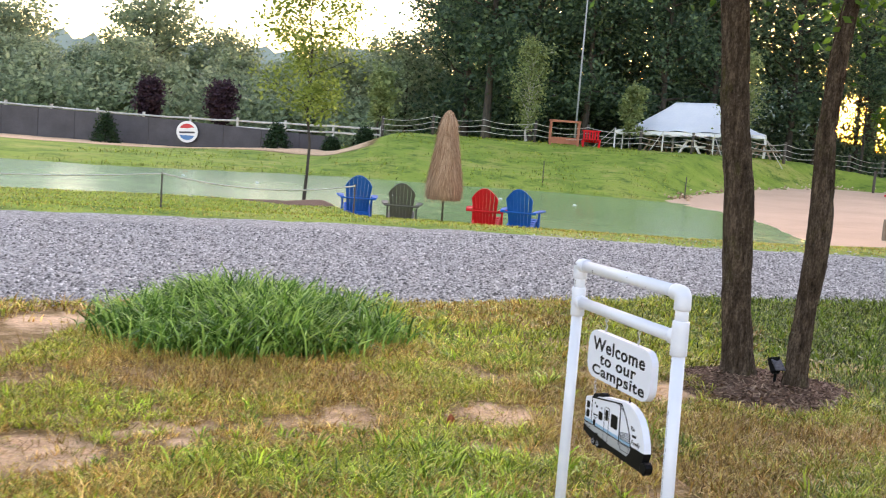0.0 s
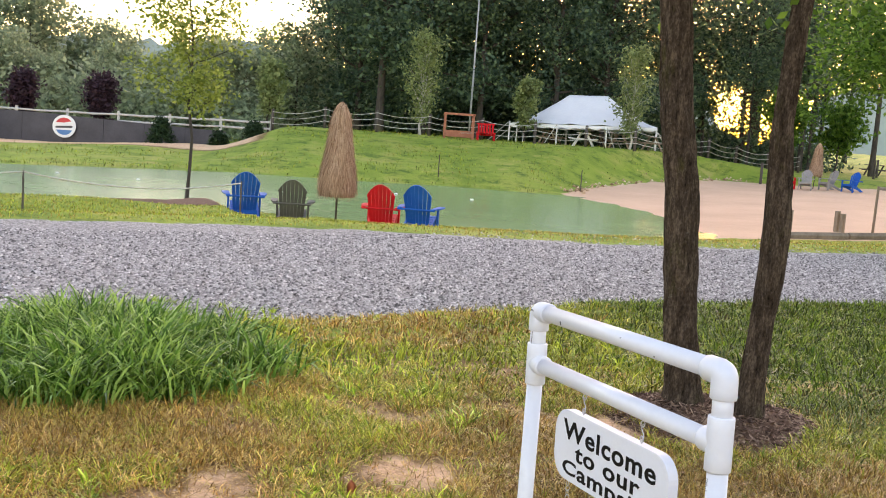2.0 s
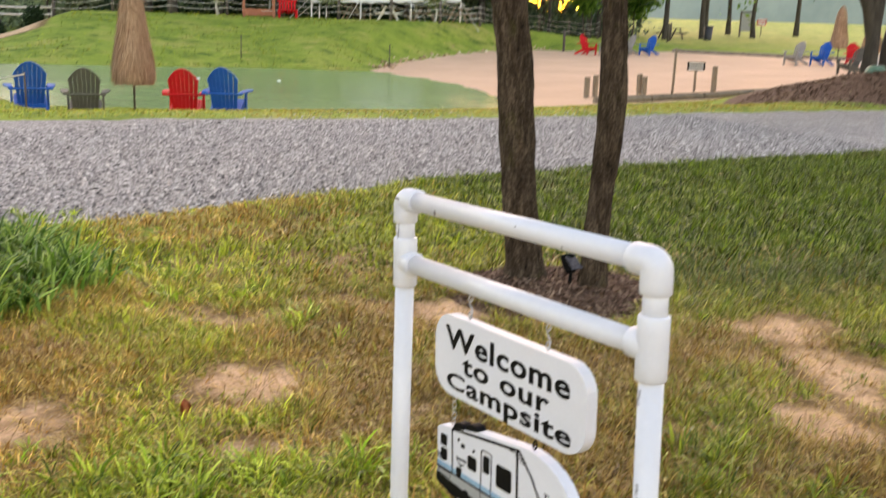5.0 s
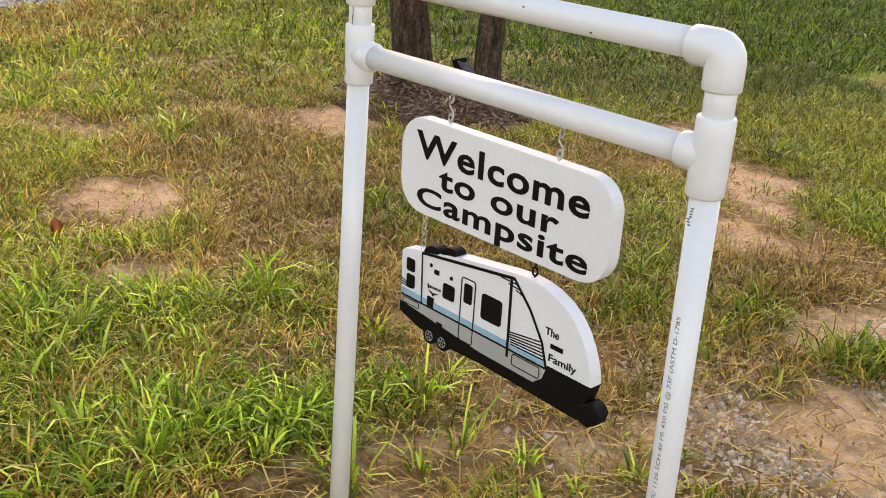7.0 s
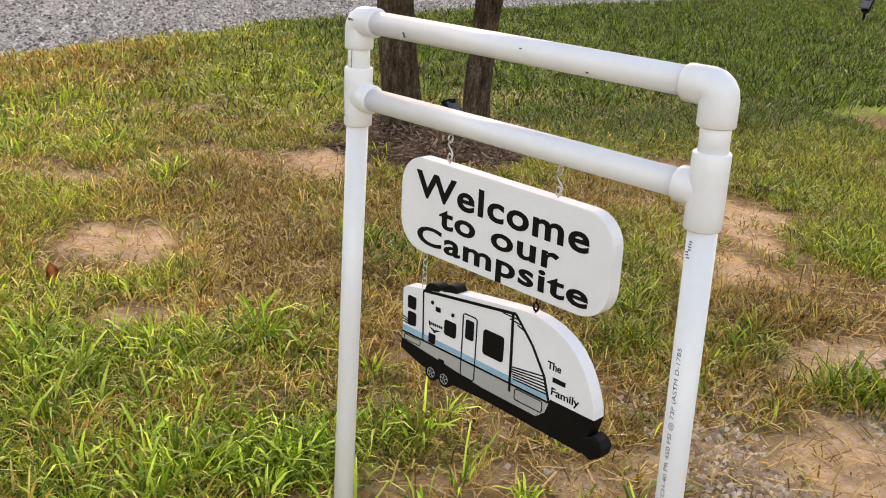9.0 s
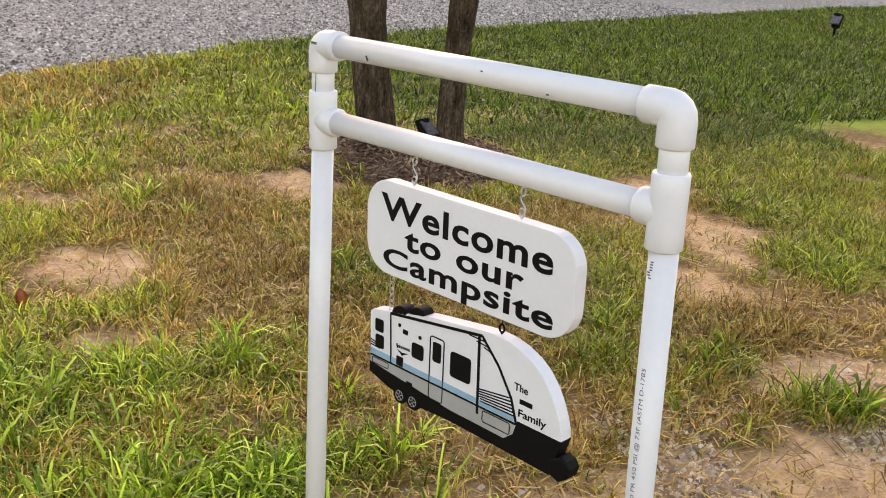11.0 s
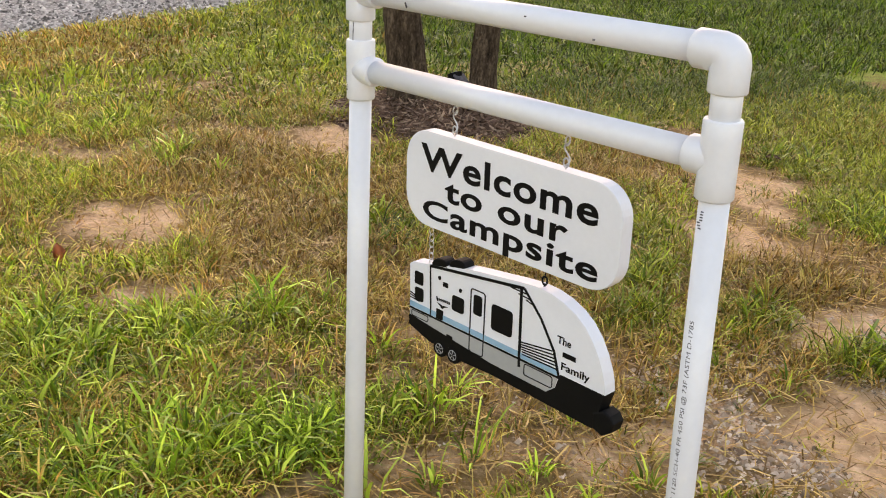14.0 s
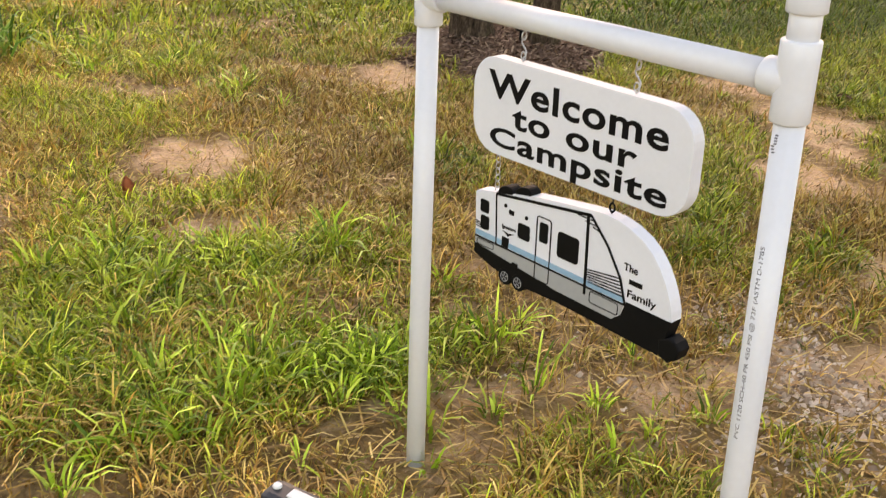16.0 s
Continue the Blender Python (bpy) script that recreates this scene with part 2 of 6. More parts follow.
def ground_material():
    m, t, b = nodes_of("ground")
    a = t.nodes.new("ShaderNodeAttribute")
    a.attribute_name = "cover"
    sep = t.nodes.new("ShaderNodeSeparateColor")
    t.links.new(a.outputs["Color"], sep.inputs[0])
    road, sand, mulch, bare = sep.outputs[0], sep.outputs[1], sep.outputs[2], a.outputs["Alpha"]
    ragged = math_node(t, "SUBTRACT", noise_tex(t, 5.5, 8, 0.75), 0.5)

    def edge(v):
        s = math_node(t, "ADD", v, math_node(t, "MULTIPLY", ragged, 0.7))
        return math_node(t, "MULTIPLY", math_node(t, "SUBTRACT", s, 0.42), 6.0, True)

    coarse, mid, fine = noise_tex(t, 0.35, 6, 0.6), noise_tex(t, 2.6, 7, 0.7), noise_tex(t, 38, 6, 0.75)
    tufts = noise_tex(t, 1.1, 9, 0.78)
    lawn = mix(t, mid, ramp(t, coarse, ((0.33, (0.11, 0.19, 0.02)), (0.50, (0.25, 0.34, 0.04)), (0.68, (0.42, 0.36, 0.10)))),
               ramp(t, fine, ((0.3, (0.13, 0.20, 0.02)), (0.7, (0.36, 0.42, 0.065)))))
    lawn = mix(t, ramp(t, tufts, ((0.36, (1, 1, 1)), (0.50, (0, 0, 0)))), lawn, (0.085, 0.15, 0.018))
    lawn = mix(t, ramp(t, noise_tex(t, 0.55, 8, 0.7), ((0.55, (0, 0, 0)), (0.70, (0.75, 0.75, 0.75)))), lawn, (0.46, 0.37, 0.12))
    soil = mix(t, 0.5, ramp(t, mid, ((0.3, (0.56, 0.335, 0.18)), (0.7, (0.88, 0.61, 0.38)))),
               ramp(t, fine, ((0.35, (0.33, 0.18, 0.09)), (0.65, (0.92, 0.66, 0.42)))))
    stone = t.nodes.new("ShaderNodeTexVoronoi")
    stone.inputs["Scale"].default_value = 34
    t.links.new(t.nodes.new("ShaderNodeTexCoord").outputs["Object"], stone.inputs["Vector"])
    grey = t.nodes.new("ShaderNodeRGBToBW")
    t.links.new(stone.outputs["Color"], grey.inputs[0])
    gravel = mix(t, 0.3, ramp(t, grey.outputs[0], ((0.1, (0.11, 0.104, 0.098)), (0.55, (0.36, 0.34, 0.32)), (0.95, (0.68, 0.645, 0.61)))),
                 ramp(t, coarse, ((0.35, (0.25, 0.238, 0.225)), (0.7, (0.44, 0.415, 0.39)))))
    beach = mix(t, 0.35, ramp(t, coarse, ((0.3, (0.58, 0.37, 0.235)), (0.7, (0.74, 0.50, 0.335)))), ramp(t, fine, ((0.3, (0.43, 0.265, 0.165)), (0.7, (0.78, 0.55, 0.38)))))
    chips = ramp(t, noise_tex(t, 26, 5, 0.8), ((0.3, (0.07, 0.038, 0.025)), (0.55, (0.17, 0.10, 0.068)), (0.8, (0.30, 0.20, 0.14))))
    # dead grass under the turf, darkened to paint in shade between blades
    thatch = mix(t, 0.5, ramp(t, mid, ((0.3, (0.10, 0.058, 0.018)), (0.7, (0.36, 0.215, 0.08)))),
                 ramp(t, fine, ((0.35, (0.05, 0.035, 0.012)), (0.65, (0.36, 0.24, 0.10)))))
    col = mix(t, edge(bare), lawn, thatch)
    open_earth = math_node(t, "MULTIPLY", math_node(t, "SUBTRACT", math_node(t, "ADD", bare, math_node(t, "MULTIPLY", ragged, 1.1)), 0.68), 3.0, True)
    col = mix(t, open_earth, col, soil)
    col = mix(t, edge(mulch), col, chips)
    col = mix(t, edge(sand), col, beach)
    col = mix(t, edge(road), col, gravel)
    t.links.new(col, b.inputs["Base Color"])
    b.inputs["Roughness"].default_value = 0.95
    b.inputs["Specular IOR Level"].default_value = 0.2
    h = math_node(t, "ADD", math_node(t, "MULTIPLY", fine, 0.5), math_node(t, "MULTIPLY", math_node(t, "MULTIPLY", stone.outputs["Distance"], road), -1.2))
    bump(t, b, h, 0.8, 0.03)
    return m


GROUND = ground_material()


def water_material():
    m, t, b = nodes_of("pond_water")
    col = ramp(t, noise_tex(t, 0.12, 4), ((0.3, (0.17, 0.28, 0.115)), (0.7, (0.24, 0.355, 0.165))))
    t.links.new(col, b.inputs["Base Color"])
    b.inputs["Roughness"].default_value = 0.2
    b.inputs["Specular IOR Level"].default_value = 0.16
    b.inputs["IOR"].default_value = 1.33
    h = math_node(t, "ADD", noise_tex(t, 2.2, 3, 0.5, stretch=(1, 0.45, 1)), math_node(t, "MULTIPLY", noise_tex(t, 9, 3), 0.25))
    bump(t, b, h, 0.2, 0.02)
    return m


WATER = water_material()


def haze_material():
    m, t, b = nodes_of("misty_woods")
    # mist is painted in as a pale grey-green base colour
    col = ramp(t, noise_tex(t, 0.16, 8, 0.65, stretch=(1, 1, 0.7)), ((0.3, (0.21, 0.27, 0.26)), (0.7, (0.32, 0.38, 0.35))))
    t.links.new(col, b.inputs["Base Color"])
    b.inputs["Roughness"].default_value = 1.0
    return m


HAZE = haze_material()


# ---- building helpers ----
def link_mesh(name, bm, mat, parent=None, label="", smooth=False):
    me = bpy.data.meshes.new(name)
    bm.to_mesh(me)
    bm.free()
    if mat:
        me.materials.append(mat)
    if smooth:
        me.polygons.foreach_set("use_smooth", [True] * len(me.polygons))
    ob = new(name, me)
    if parent:
        ob.parent = parent
    if label:
        tagged(ob, label)
    return ob


def part(name, bm, mat, parent, label="", smooth=False):
    return link_mesh(name, bm, mat, parent, label, smooth)


def thing(name, m, label, category, group="", kind=""):
    ob = new(name)
    ob.empty_display_size = 0.2
    ob.matrix_world = m
    return tagged(ob, label, category, group, kind)


def box(bm, size, at=(0, 0, 0), rot=None, bev=0.0):
    """A box with worn edges, centred at the given place."""
    r = bmesh.ops.create_cube(bm, size=1.0)
    vs = r["verts"]
    bmesh.ops.scale(bm, verts=vs, vec=size)
    if bev:
        es = list({e for v in vs for e in v.link_edges})
        out = bmesh.ops.bevel(bm, geom=es, offset=bev, segments=2, affect="EDGES", profile=0.6)
        vs = list({v for f in out["faces"] for v in f.verts} | {v for v in vs if v.is_valid})
    m = Matrix.Translation(at) @ (rot.to_4x4() if rot else Matrix.Identity(4))
    bmesh.ops.transform(bm, matrix=m, verts=[v for v in vs if v.is_valid])
    return bm


def tube(bm, pts, radii, sides=8, wob=0.0, caps=True):
    """A tapered round limb along points."""
    pts = [Vector(p) for p in pts]
    rings = []
    a = None
    for i, p in enumerate(pts):
        d = (pts[min(i + 1, len(pts) - 1)] - pts[max(i - 1, 0)]).normalized()
        a = d.orthogonal() if a is None else a - d * a.dot(d)
        a = a.normalized()
        b = d.cross(a)
        ring = []
        for k in range(sides):
            q = 2 * math.pi * k / sides
            r = radii[i]
            if wob:
                r *= 1 + wob * noise.noise(Vector((math.cos(q) * 2.1, math.sin(q) * 2.1, 1.7 * i)) + p)
            ring.append(bm.verts.new(p + (a * math.cos(q) + b * math.sin(q)) * r))
        rings.append(ring)
    for r0, r1 in zip(rings, rings[1:]):
        for k in range(sides):
            bm.faces.new((r0[k], r0[(k + 1) % sides], r1[(k + 1) % sides], r1[k]))
    if caps:
        bm.faces.new(rings[0][::-1])
        bm.faces.new(rings[-1])
    return bm


def prism(bm, outline, z0, z1, bev=0.0, segs=2):
    """An upright-plane plate: an outline in u, v, thick from z0 to z1 along w."""
    bot = [bm.verts.new((u, v, z0)) for u, v in outline]
    top = [bm.verts.new((u, v, z1)) for u, v in outline]
    n = len(outline)
    ftop = bm.faces.new(top)
    bm.faces.new(bot[::-1])
    for i in range(n):
        bm.faces.new((bot[i], bot[(i + 1) % n], top[(i + 1) % n], top[i]))
    if bev:
        bmesh.ops.bevel(bm, geom=list(ftop.edges), offset=bev, segments=segs, affect="EDGES", profile=0.5)
    return bm


def rounded(u0, v0, u1, v1, r, steps=7):
    out = []
    for cx, cy, a0 in ((u1 - r, v1 - r, 0), (u0 + r, v1 - r, 90), (u0 + r, v0 + r, 180), (u1 - r, v0 + r, 270)):
        for k in range(steps):
            a = radians(a0 + 90 * k / (steps - 1))
            out.append((cx + r * math.cos(a), cy + r * math.sin(a)))
    return out


def from_arrays(name, verts, faces, mat, parent=None, attr=None, smooth=False):
    """A mesh from numpy arrays: faces is a list of index arrays, each n x k."""
    me = bpy.data.meshes.new(name)
    verts = np.asarray(verts, np.float32)
    me.vertices.add(len(verts))
    me.vertices.foreach_set("co", verts.ravel())
    loops = np.concatenate([f.ravel() for f in faces]).astype(np.int32)
    sizes = np.concatenate([np.full(len(f), f.shape[1]) for f in faces])
    me.loops.add(len(loops))
    me.loops.foreach_set("vertex_index", loops)
    me.polygons.add(len(sizes))
    me.polygons.foreach_set("loop_start", np.r_[0, np.cumsum(sizes)[:-1]].astype(np.int32))
    if smooth:
        me.polygons.foreach_set("use_smooth", np.ones(len(sizes), bool))
    if attr is not None:
        for key, val in attr.items():
            at = me.attributes.new(key, "FLOAT", "POINT")
            at.data.foreach_set("value", np.asarray(val, np.float32))
    me.update(calc_edges=True)
    me.validate()
    if mat:
        me.materials.append(mat)
    ob = new(name, me)
    if parent:
        ob.parent = parent
    return ob


def lettering(text, size, bold=0.0, deep=0.0006, space=1.0):
    """Letters in the built-in font as a mesh in the x, y plane."""
    cu = bpy.data.curves.new("letters", "FONT")
    cu.body, cu.size, cu.offset, cu.extrude, cu.resolution_u, cu.space_character = text, size, bold, deep, 4, space
    tmp = bpy.data.objects.new("letters", cu)
    scene.collection.objects.link(tmp)
    bpy.context.view_layer.update()
    me = bpy.data.meshes.new_from_object(tmp.evaluated_get(bpy.context.evaluated_depsgraph_get()))
    bpy.data.objects.remove(tmp)
    bm = bmesh.new()
    bm.from_mesh(me)
    bpy.data.meshes.remove(me)
    return bm


def fit_box(bm, u0, v0, u1, w, vscale):
    """Moves letters to start at u0, end at u1, baseline v0, scaled upright by vscale."""
    xs = [v.co.x for v in bm.verts]
    k = (u1 - u0) / (max(xs) - min(xs))
    for v in bm.verts:
        v.co = Vector((u0 + (v.co.x - min(xs)) * k, v0 + v.co.y * vscale, w + v.co.z))
    return bm


# ---- the lie of the land ----
POND = [(-60, 20.2), (-12, 22.0), (-6, 23.4), (-3, 23.9), (0, 22.9), (5, 22.8), (8, 23.5), (8.6, 24.2), (8.9, 25.6), (9.0, 28.0), (9.4, 30.5), (9.1, 34.5), (8.2, 39.5),
        (4, 40.6), (0, 40.4), (-5, 40.4), (-9, 38), (-13, 35.5), (-60, 33)]
SAND = [(7.9, 40.2), (8.8, 34), (9.1, 30), (8.7, 27.4), (8.4, 24.5), (14, 25.6), (17.6, 26.6), (22, 28.2), (27, 31), (31.5, 37), (30.5, 43), (26.5, 50),
        (19, 53), (13.5, 48.5), (10, 44)]
ROAD_NEAR = ([-40, -10, -3.2, -2.4, -0.6, 1.0, 2.5, 5.4, 7.2, 10.2, 16, 40], [-4, 4.0, 7.2, 7.6, 8.4, 9.5, 10.4, 11.3, 11.8, 12.75, 14.2, 18])
ROAD_FAR = ([-40, -10, -4.4, -3.1, -1.5, 1.0, 3.9, 6.9, 10.4, 16.3, 40], [4.6, 12.2, 14.6, 15.3, 15.9, 16.2, 16.4, 17.1, 18.2, 19.6, 23.5])
WATER_Z = -0.70


def smooth01(v):
    v = np.clip(v, 0, 1)
    return v * v * (3 - 2 * v)


def polygon_distance(x, y, poly):
    """Signed distance to a closed outline, negative inside."""
    best, inside = np.full(np.shape(x), 1e9), np.zeros(np.shape(x), bool)
    for (ax, ay), (bx, by) in zip(poly, poly[1:] + poly[:1]):
        ex, ey = bx - ax, by - ay
        k = np.clip(((x - ax) * ex + (y - ay) * ey) / (ex * ex + ey * ey), 0, 1)
        best = np.minimum(best, np.hypot(x - ax - k * ex, y - ay - k * ey))
        inside ^= ((ay > y) != (by > y)) & (x < ex * (y - ay) / (ey if ey else 1e-9) + ax)
    return np.where(inside, -best, best)


def value_noise(x, y, scale, seed=0):
    x, y = np.asarray(x, float) * scale, np.asarray(y, float) * scale
    xi, yi = np.floor(x).astype(np.int64), np.floor(y).astype(np.int64)
    fx, fy = smooth01(x - xi), smooth01(y - yi)

    def rnd(a, b):
        h = (a * 374761393 + b * 668265263 + seed * 69069) & 0xFFFFFFFF
        h = ((h ^ (h >> 13)) * 1274126177) & 0xFFFFFFFF
        return ((h ^ (h >> 16)) & 0xFFFF) / 65535.0

    return (rnd(xi, yi) * (1 - fx) + rnd(xi + 1, yi) * fx) * (1 - fy) + (rnd(xi, yi + 1) * (1 - fx) + rnd(xi + 1, yi + 1) * fx) * fy


def fractal(x, y, scale, seed=0, octaves=4):
    total, amp, top = 0.0, 1.0, 0.0
    for k in range(octaves):
        total, top = total + amp * value_noise(x, y, scale * 2**k, seed + 17 * k), top + amp
        amp *= 0.5
    return total / top


def ground_z(x, y):
    x, y = np.asarray(x, float), np.asarray(y, float)
    d, ds = polygon_distance(x, y, POND), polygon_distance(x, y, SAND)
    flat = np.where(y < 8.3, -0.018 * (y - 3.15), -0.093 - 0.013 * (y - 8.3))
    far_edge = np.interp(x, *ROAD_FAR)
    steep = smooth01((x + 3.0) / 1.4)
    reach = 2.4
    bank = np.maximum(flat, -0.22) - 0.44 * smooth01((y - far_edge - 4.9 + 3.4 * steep) / reach) + 0.05 * np.exp(-((y - far_edge - 0.7) / 0.6) ** 2)
    near = np.where(y > far_edge, bank, np.maximum(flat, -0.22))
    left = -0.70 + 0.22 * smooth01(d / 3.5) + 0.45 * smooth01((x + 17) / 9) * smooth01((d - 4) / 8)
    dam = -0.70 + 0.45 * smooth01(d / 2.5) + 1.45 * smooth01((d - 0.5) / 13.0)
    meadow = -0.1 + 0.55 * smooth01((np.hypot(x, y) - 38) / 25) + 2.2 * smooth01((np.hypot(x, y) - 60) / 90)
    beyond = dam + (left - dam) * smooth01((-3.2 - x) / 4.2)
    beyond = beyond + (meadow - beyond) * smooth01((x - 17) / 9)
    shore = np.minimum(-0.70 + 0.036 * np.maximum(d, 0), 0.35)
    wb = 1 - smooth01(ds / 3.2)
    beyond = beyond + (shore - beyond) * wb
    w = smooth01((y - 22 - 0.12 * np.maximum(x - 8, 0)) / 4)
    z = near * (1 - w) + beyond * w
    z = np.where(d < 0.6, np.minimum(z, WATER_Z + 0.25 * np.maximum(d, 0) + 0.02), z)
    z = np.where(d < 0, WATER_Z - 0.7 * smooth01(-d / 3), z)
    z = z + 0.78 * smooth01(1.25 - np.hypot((x - 16.9) / 4.3, (y - 22.4) / 2.9))
    z = z + 0.07 * smooth01(1.3 - np.hypot(x - 1.78, y - 6.08) / 0.6) + 0.16 * smooth01(1.2 - np.hypot((x + 3.45) / 1.6, (y - 21.6) / 1.0))
    rough = np.where(np.hypot(x, y) < 20, 0.02, 0.06) * (1 - smooth01((-d) / 0.5))
    return z + rough * (fractal(x, y, 1.4, 3) - 0.5) + 0.10 * (fractal(x, y, 0.12, 5, 2) - 0.5) * smooth01((np.hypot(x, y) - 24) / 12) * (d > 1.5)


# bare earth and lush places near the sign: x, y, radii
BARE = [(0.20, 5.09, 0.24, 0.27), (0.14, 6.04, 0.22, 0.22), (2.46, 4.64, 0.24, 0.5), (1.45, 3.32, 0.34, 0.24), (1.86, 3.65, 0.28, 0.16), (1.18, 5.89, 0.18, 0.24), (3.8, 5.25, 0.16, 0.14),
        (0.17, 4.49, 0.16, 0.10), (0.95, 3.40, 0.2, 0.09), (2.01, 4.31, 0.16, 0.30), (-1.62, 3.97, 0.3, 0.3), (-1.20, 4.36, 0.32, 0.22), (-0.62, 4.62, 0.24, 0.24), (-2.63, 6.54, 0.3, 0.4),
        (2.6, 5.4, 0.3, 0.25), (1.5, 3.0, 0.5, 0.25), (-0.5, 4.9, 0.15, 0.2)]
LUSH = [(0.0, 6.6, 0.16, 0.4), (0.31, 6.35, 0.18, 0.25), (0.56, 5.77, 0.18, 0.22), (0.98, 4.74, 0.12, 0.26), (0.02, 4.22, 0.36, 0.2), (0.06, 3.72, 0.5, 0.2), (-0.2, 4.0, 0.35, 0.25), (1.54, 4.16, 0.16, 0.10), (1.64, 3.80, 0.11, 0.09),
        (2.54, 4.24, 0.13, 0.14), (1.76, 3.48, 0.14, 0.09), (1.34, 3.97, 0.09, 0.10), (4.2, 7.4, 1.6, 2.2), (6.5, 9.0, 2.5, 1.8), (1.5, 7.9, 0.6, 1.1), (-0.7, 7.3, 0.3, 0.9), (-0.77, 3.98, 0.32, 0.2), (0.0, 7.1, 0.5, 0.6)]
STONY = [(1.55, 3.25, 0.45, 0.22), (2.0, 3.5, 0.3, 0.2)]
BROWN = [(0.67, 4.79, 0.26, 0.42), (0.55, 5.6, 0.3, 0.3), (1.2, 4.3, 0.3, 0.3), (1.5, 5.0, 0.4, 0.4), (2.2, 5.1, 0.4, 0.3), (0.95, 3.75, 0.25, 0.2), (1.9, 4.0, 0.4, 0.25), (-1.0, 5.4, 0.8, 0.4), (0.5, 8.2, 0.9, 0.5)]


def blobs(x, y, spots):
    v = np.zeros(np.shape(x))
    for cx, cy, rx, ry in spots:
        v = np.maximum(v, smooth01(1.5 - np.hypot((x - cx) / rx, (y - cy) / ry)))
    return v


def bare_share(x, y):
    soft = smooth01((fractal(x, y, 1.7, 11, 4) - 0.52) * 6) * 0.5 * smooth01((7.5 - y) / 2)
    patch = np.maximum(blobs(x, y, BARE) * np.clip(2.6 * fractal(x, y, 3.5, 23, 4) - 0.35, 0, 1.2), 0.95 * blobs(x, y, STONY))
    return np.clip(np.maximum(patch, soft) - 0.8 * blobs(x, y, LUSH), 0, 1)


def road_share(x, y):
    wob = 0.25 * (fractal(x, y, 1.3, 31, 3) - 0.5)
    return smooth01((y + wob - np.interp(x, *ROAD_NEAR)) / 0.5 + 0.5) * smooth01((np.interp(x, *ROAD_FAR) - y + wob) / 0.6 + 0.5)


def make_ground():
    """One sheet of growing rings round the sign, finest where the lens looks, out to the horizon."""
    ang = np.r_[np.linspace(-45, 45, 420), np.linspace(45, 315, 90)[1:-1]]
    rad = np.r_[0.0, np.geomspace(0.35, 3000, 420)]
    cx, cy = 0.0, 0.3
    a, r = np.meshgrid(np.radians(ang), rad)
    yaw = a + radians(14)
    x, y = cx + r * np.sin(yaw), cy + r * np.cos(yaw)
    z = ground_z(x, y)
    z = np.where(r > 200, np.minimum(z, 2.6), z)
    n = len(ang)
    idx = np.arange(len(rad) * n).reshape(len(rad), n)
    q = np.stack([idx[:-1], np.roll(idx, -1, 1)[:-1], np.roll(idx, -1, 1)[1:], idx[1:]], -1).reshape(-1, 4)
    xf, yf = x.ravel(), y.ravel()
    ob = from_arrays("ground", np.stack([xf, yf, z.ravel()], -1), [q[:, ::-1]], GROUND, smooth=True)
    ds = polygon_distance(xf, yf, SAND)
    sand = smooth01(0.5 - ds / 0.7)
    mulch = np.maximum(smooth01((1.15 - np.hypot((xf - 16.9) / 4.2, (yf - 22.0) / 2.8)) * 4), smooth01((1.0 - np.hypot(xf - 1.78, yf - 6.08) / 0.55) * 3 + 0.5))
    mulch = np.maximum(mulch, smooth01((1.1 - np.hypot((xf + 3.3) / 1.5, (yf - 20.3) / 1.3)) * 4))
    mulch = np.maximum(mulch, smooth01((1.1 - np.hypot((xf - 8.75) / 0.75, (yf - 9.65) / 0.9)) * 4))
    near = smooth01((13 - yf) / 2)
    strip = 0.35 * smooth01(1 - np.abs(yf - np.interp(xf, *ROAD_FAR) - 0.5) / 0.8)
    bare = np.maximum(bare_share(xf, yf), 0.56 + 0.24 * fractal(xf, yf, 2.0, 13, 3) - 0.5 * smooth01((yf - 5.6) / 1.6) * smooth01((xf - 0.6) / 1.2) - 0.25 * smooth01((yf - 7) / 1.5)) * near + strip + 1.1 * smooth01((yf - 48.0) / 1.4) * smooth01((-3.6 - xf) / 2) * smooth01((57 - yf) / 1)
    cover = np.stack([road_share(xf, yf), sand, mulch, bare], -1).astype(np.float32)
    at = ob.data.attributes.new("cover", "FLOAT_COLOR", "POINT")
    at.data.foreach_set("color", cover.ravel())
    return tagged(ob, "grassy ground with bare earth, grey gravel track and sand beach", "ground", kind="structure")


make_ground()


def make_water():
    bm = bmesh.new()
    xs, ys = np.linspace(-62, 13, 24), np.linspace(17.5, 42, 10)
    grid = [[bm.verts.new((x, y, WATER_Z)) for x in xs] for y in ys]
    for r0, r1 in zip(grid, grid[1:]):
        for k in range(len(xs) - 1):
            bm.faces.new((r0[k], r0[k + 1], r1[k + 1], r1[k]))
    return tagged(link_mesh("water", bm, WATER), "still green pond water reflecting the far bank", "water", kind="structure")


make_water()


# ---- the campsite sign ----
SIGN = Matrix(((0.30870, -0.00876, -0.95112, 0.3225), (-0.95074, 0.02698, -0.30882, 3.3294), (0.02837, 0.99960, 0.0, 0.9513), (0, 0, 0, 1)))
PIPE_R, FIT_R, WIDE, DROP = 0.0167, 0.0212, 0.607, -0.112


